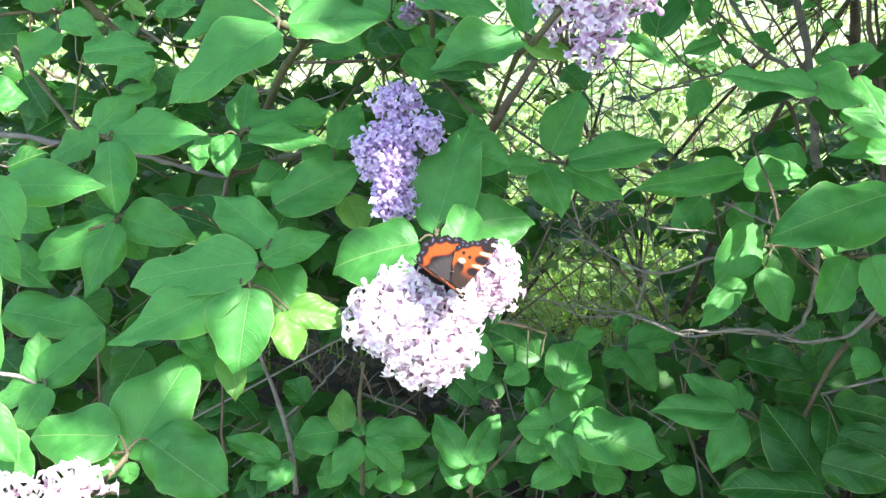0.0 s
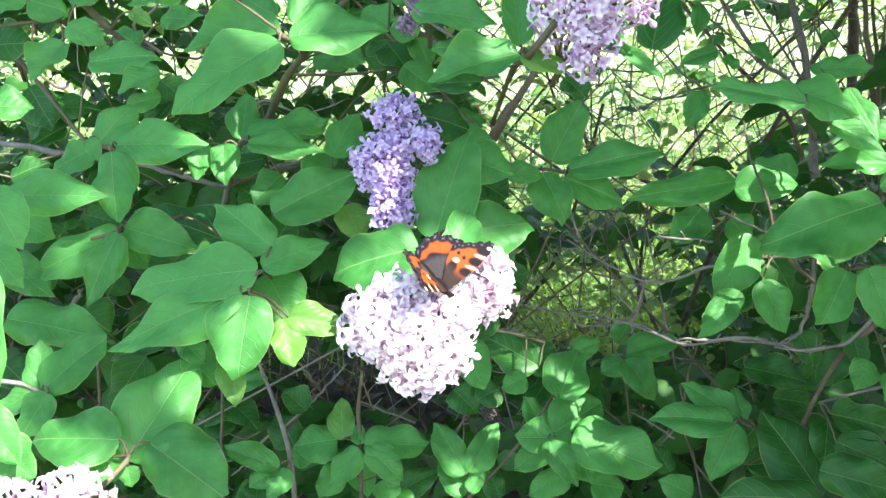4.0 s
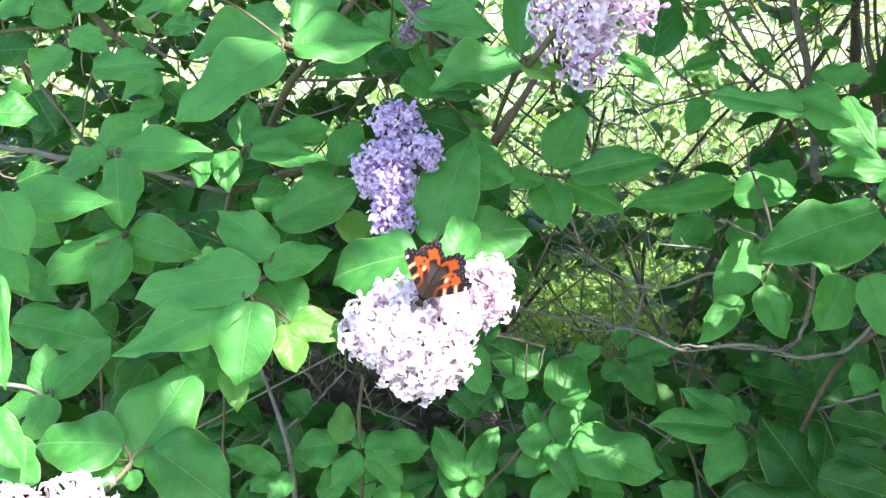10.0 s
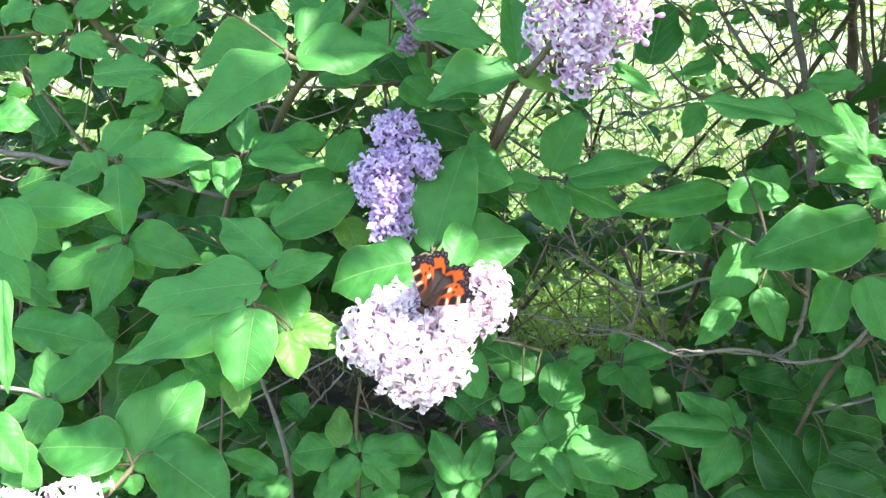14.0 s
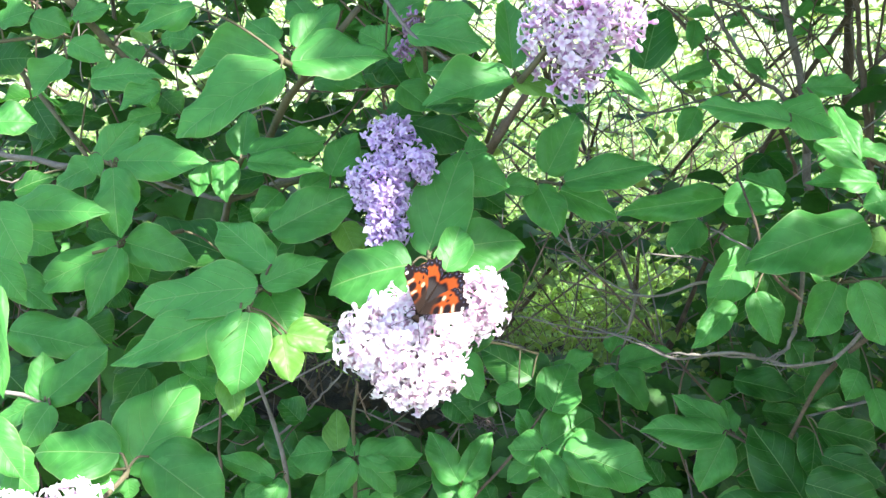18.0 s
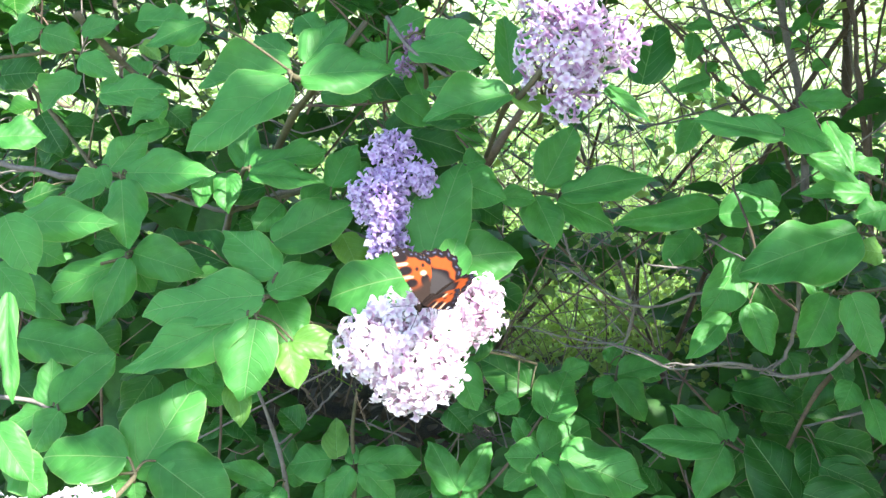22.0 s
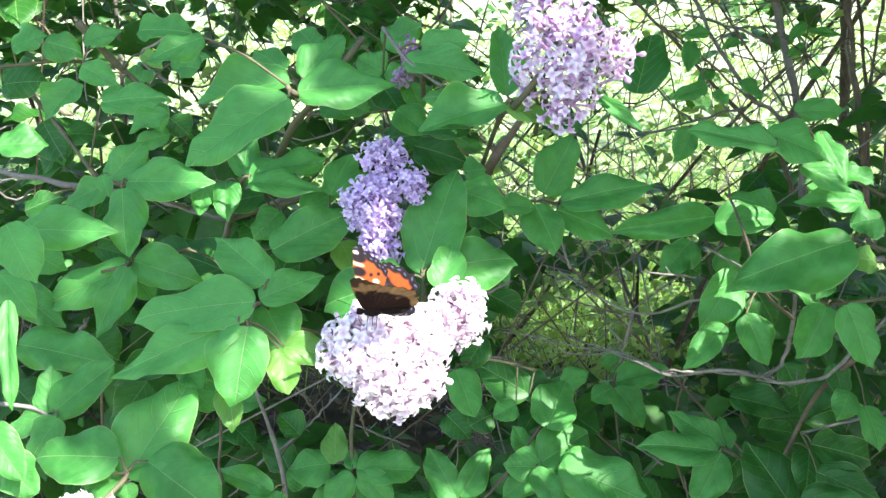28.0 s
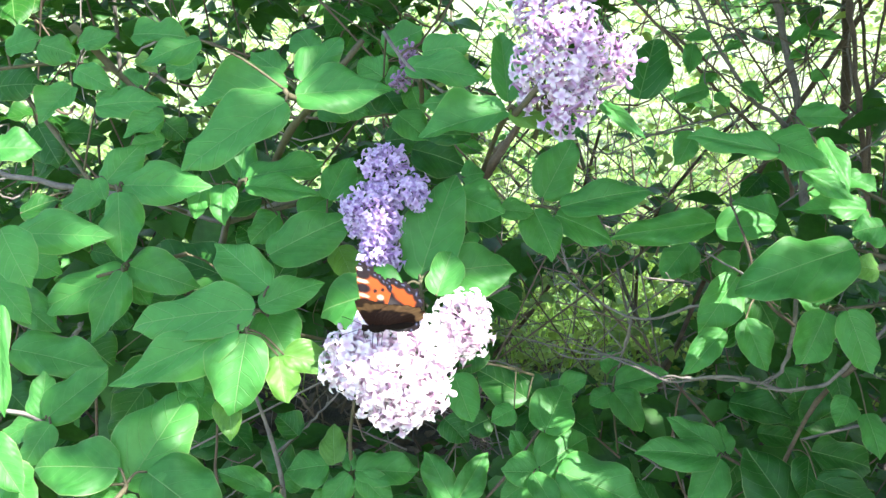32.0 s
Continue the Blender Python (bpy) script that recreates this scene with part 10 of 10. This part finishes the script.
    walk(right_low, sway(right_low, [(0.0, -2.6, -0.4, -1.1), (0.5, -2.8, -0.4, -1.0), (1.0, -3.0, -0.5, -1.4), (1.5, -3.0, -0.7, -2.0), (2.0, -2.7, -0.9, -2.5), (2.5, -2.4, -1.0, -2.8), (3.0, -2.0, -1.1, -2.9), (3.5, -1.6, -1.1, -2.9), (5.5, -1.4, -1.1, -2.9), (6.0, -1.2, -1.1, -2.9), (6.5, -1.0, -1.0, -2.8), (7.0, -0.9, -1.0, -2.7), (7.5, -0.9, -0.9, -2.5), (8.0, -1.0, -0.8, -2.2), (8.5, -1.1, -0.7, -1.9), (9.0, -0.9, -0.7, -1.8), (9.5, -0.7, -0.7, -2.0), (10.0, -0.7, -0.7, -1.9), (10.5, -0.7, -0.5, -1.4), (11.0, -0.8, -0.4, -1.1), (11.5, -0.9, -0.3, -0.8), (12.0, -0.9, -0.2, -0.5), (12.5, -0.7, -0.1, -0.2), (13.0, -0.4, 0.0, 0.0), (13.5, -0.1, 0.1, 0.2), (14.0, 0.2, 0.1, 0.3), (14.5, 0.7, 0.1, 0.4), (16.5, 1.1, 0.2, 0.5), (17.0, 1.5, 0.2, 0.5), (17.5, 1.7, 0.2, 0.6), (18.0, 1.8, 0.2, 0.5), (18.5, 2.0, 0.1, 0.3), (19.0, 2.2, 0.1, 0.2), (19.5, 2.2, 0.0, 0.1), (20.0, 2.0, -0.0, -0.1), (20.5, 1.6, 0.0, 0.1), (21.0, 0.9, 0.1, 0.3), (21.5, 0.2, 0.1, 0.3), (22.0, -0.1, 0.1, 0.3), (22.5, 0.0, 0.1, 0.2), (23.0, 0.7, -0.0, -0.1), (23.5, 1.0, -0.2, -0.6), (24.0, 0.8, -0.3, -0.8), (24.5, 0.8, -0.3, -0.9), (25.0, 0.8, -0.4, -1.0), (25.5, 0.9, -0.5, -1.3), (27.5, 0.8, -0.6, -1.6), (28.0, 0.4, -0.6, -1.8), (28.5, 0.4, -0.7, -1.9), (29.0, 0.9, -0.7, -1.9), (29.5, 1.1, -0.7, -1.8), (30.0, 1.3, -0.6, -1.8), (30.5, 1.4, -0.6, -1.6), (31.0, 0.8, -0.5, -1.3), (31.5, 0.1, -0.4, -1.0), (32.0, -0.5, -0.3, -0.7)]))
    walk(low_right_sprig, sway(low_right_sprig, [(0.0, 0.4, 0.6, 1.6), (0.5, 0.3, 0.6, 1.6), (1.0, -0.3, 0.7, 1.9), (1.5, -0.6, 0.7, 2.0), (2.0, -0.6, 0.6, 1.7), (2.5, -0.5, 0.6, 1.5), (3.0, -0.4, 0.4, 1.2), (3.5, -0.2, 0.4, 1.1), (5.5, 0.1, 0.5, 1.4), (6.0, 0.5, 0.5, 1.5), (6.5, 0.6, 0.5, 1.3), (7.0, 0.5, 0.4, 1.2), (7.5, 0.5, 0.4, 1.2), (8.0, 0.5, 0.4, 1.2), (8.5, 0.6, 0.4, 1.0), (9.0, 0.7, 0.3, 0.8), (9.5, 0.7, 0.2, 0.5), (10.0, 0.8, 0.1, 0.3), (10.5, 0.7, 0.1, 0.4), (11.0, 0.6, 0.2, 0.5), (11.5, 0.4, 0.2, 0.4), (12.0, 0.2, 0.2, 0.5), (12.5, 0.1, 0.2, 0.6), (13.0, -0.3, 0.1, 0.4), (13.5, -0.7, 0.1, 0.2), (14.0, -0.8, 0.1, 0.2), (14.5, -0.6, 0.0, 0.0), (16.5, -0.5, -0.1, -0.4), (17.0, -0.4, -0.3, -0.8), (17.5, -0.3, -0.3, -0.9), (18.0, -0.3, -0.3, -0.8), (18.5, -0.3, -0.2, -0.5), (19.0, -0.5, -0.2, -0.5), (19.5, -0.9, -0.1, -0.4), (20.0, -1.3, 0.0, 0.1), (20.5, -1.5, 0.1, 0.3), (21.0, -1.7, 0.1, 0.3), (21.5, -2.2, 0.2, 0.6), (22.0, -2.6, 0.3, 0.8), (22.5, -2.5, 0.3, 0.7), (23.0, -2.2, 0.2, 0.5), (23.5, -1.9, -0.0, -0.0), (24.0, -1.7, -0.2, -0.6), (24.5, -1.6, -0.3, -0.9), (25.0, -1.7, -0.4, -1.2), (25.5, -2.0, -0.5, -1.4), (32.0, -2.0, -0.5, -1.4)]))
    walk(bud_blossom, sway(bud_blossom, [(0.0, -0.1, 0.4, 1.2), (5.5, -0.1, 0.4, 1.1), (6.0, -0.3, 0.4, 1.2), (6.5, -0.3, 0.5, 1.3), (7.0, -0.2, 0.5, 1.4), (7.5, -0.0, 0.5, 1.3), (8.0, -0.0, 0.4, 1.2), (8.5, -0.1, 0.5, 1.3), (9.0, -0.1, 0.5, 1.3), (9.5, -0.1, 0.4, 1.2), (10.0, -0.4, 0.5, 1.5), (10.5, -0.8, 0.5, 1.4), (11.0, -0.9, 0.4, 1.0), (11.5, -0.7, 0.2, 0.5), (12.0, -0.3, 0.1, 0.2), (12.5, -0.0, 0.0, 0.0), (13.0, 0.1, -0.1, -0.3), (13.5, 0.1, -0.3, -0.7), (14.0, -0.1, -0.3, -0.9), (14.5, -0.3, -0.3, -0.9), (16.5, -0.6, -0.3, -0.8), (17.0, -0.9, -0.2, -0.6), (17.5, -0.9, -0.2, -0.5), (18.0, -0.8, -0.1, -0.4), (18.5, -0.9, -0.2, -0.4), (19.0, -0.9, -0.2, -0.5), (19.5, -0.8, -0.2, -0.5), (20.0, -0.9, -0.2, -0.6), (20.5, -0.8, -0.3, -0.8), (21.0, -0.7, -0.4, -1.2), (21.5, -0.5, -0.6, -1.7), (22.0, -0.2, -0.8, -2.1), (22.5, -0.1, -0.8, -2.3), (23.0, -0.3, -0.7, -2.0), (23.5, -0.6, -0.6, -1.7), (24.0, -0.8, -0.6, -1.7), (24.5, -0.8, -0.7, -2.0), (25.0, -0.5, -0.8, -2.2), (25.5, -0.2, -0.8, -2.3), (27.5, -0.2, -0.9, -2.3), (28.0, -0.6, -0.9, -2.5), (28.5, -0.7, -1.0, -2.7), (29.0, -0.4, -1.0, -2.8), (29.5, -0.7, -1.0, -2.7), (30.0, -1.2, -0.9, -2.4), (30.5, -1.1, -0.8, -2.3), (31.0, -0.9, -0.9, -2.6), (31.5, -1.0, -1.0, -2.7), (32.0, -1.0, -1.0, -2.6)]))
    walk(low_centre, sway(low_centre, [(0.0, 0.6, 0.5, 1.5), (0.5, 0.7, 0.6, 1.7), (1.0, 0.7, 0.7, 1.9), (1.5, 0.6, 0.7, 2.0), (2.0, 0.7, 0.8, 2.2), (2.5, 0.8, 0.8, 2.1), (3.0, 0.7, 0.6, 1.8), (3.5, 0.3, 0.6, 1.7), (5.5, 0.3, 0.7, 2.0), (6.0, 0.6, 0.9, 2.4), (6.5, 0.6, 0.8, 2.2), (7.0, 0.5, 0.6, 1.8), (7.5, 0.3, 0.6, 1.6), (8.0, 0.2, 0.6, 1.6), (8.5, 0.1, 0.6, 1.6), (9.0, 0.1, 0.6, 1.5), (9.5, -0.0, 0.5, 1.3), (10.0, 0.0, 0.3, 0.9), (10.5, 0.2, 0.3, 0.7), (11.0, 0.2, 0.2, 0.5), (11.5, 0.2, 0.1, 0.4), (12.0, 0.1, 0.1, 0.2), (12.5, -0.0, 0.0, 0.1), (13.0, 0.0, 0.1, 0.2), (13.5, -0.0, 0.1, 0.2), (14.0, -0.3, 0.0, 0.0), (14.5, -0.5, -0.2, -0.5), (16.5, -0.4, -0.4, -1.1), (17.0, -0.4, -0.5, -1.3), (17.5, -0.5, -0.5, -1.3), (18.0, -0.7, -0.5, -1.5), (18.5, -0.9, -0.6, -1.6), (19.0, -1.1, -0.5, -1.4), (19.5, -1.3, -0.4, -1.2), (20.0, -1.5, -0.4, -1.1), (20.5, -1.3, -0.3, -0.9), (21.0, -1.0, -0.3, -0.9), (21.5, -1.0, -0.3, -0.7), (22.0, -1.3, -0.2, -0.5), (22.5, -1.3, -0.1, -0.1), (23.0, -1.4, -0.1, -0.2), (23.5, -1.6, -0.2, -0.5), (24.0, -1.6, -0.1, -0.3), (24.5, -1.7, -0.1, -0.3), (25.0, -2.0, -0.1, -0.3), (25.5, -2.1, -0.1, -0.3), (27.5, -1.9, 0.0, 0.1), (28.0, -1.6, 0.3, 0.9), (28.5, -1.9, 0.7, 1.8), (29.0, -2.3, 0.9, 2.4), (29.5, -2.1, 1.0, 2.6), (30.0, -1.7, 1.0, 2.7), (30.5, -1.3, 1.0, 2.8), (31.0, -0.9, 1.1, 2.9), (31.5, -0.4, 1.0, 2.8), (32.0, -0.1, 0.9, 2.6)]))


motions()
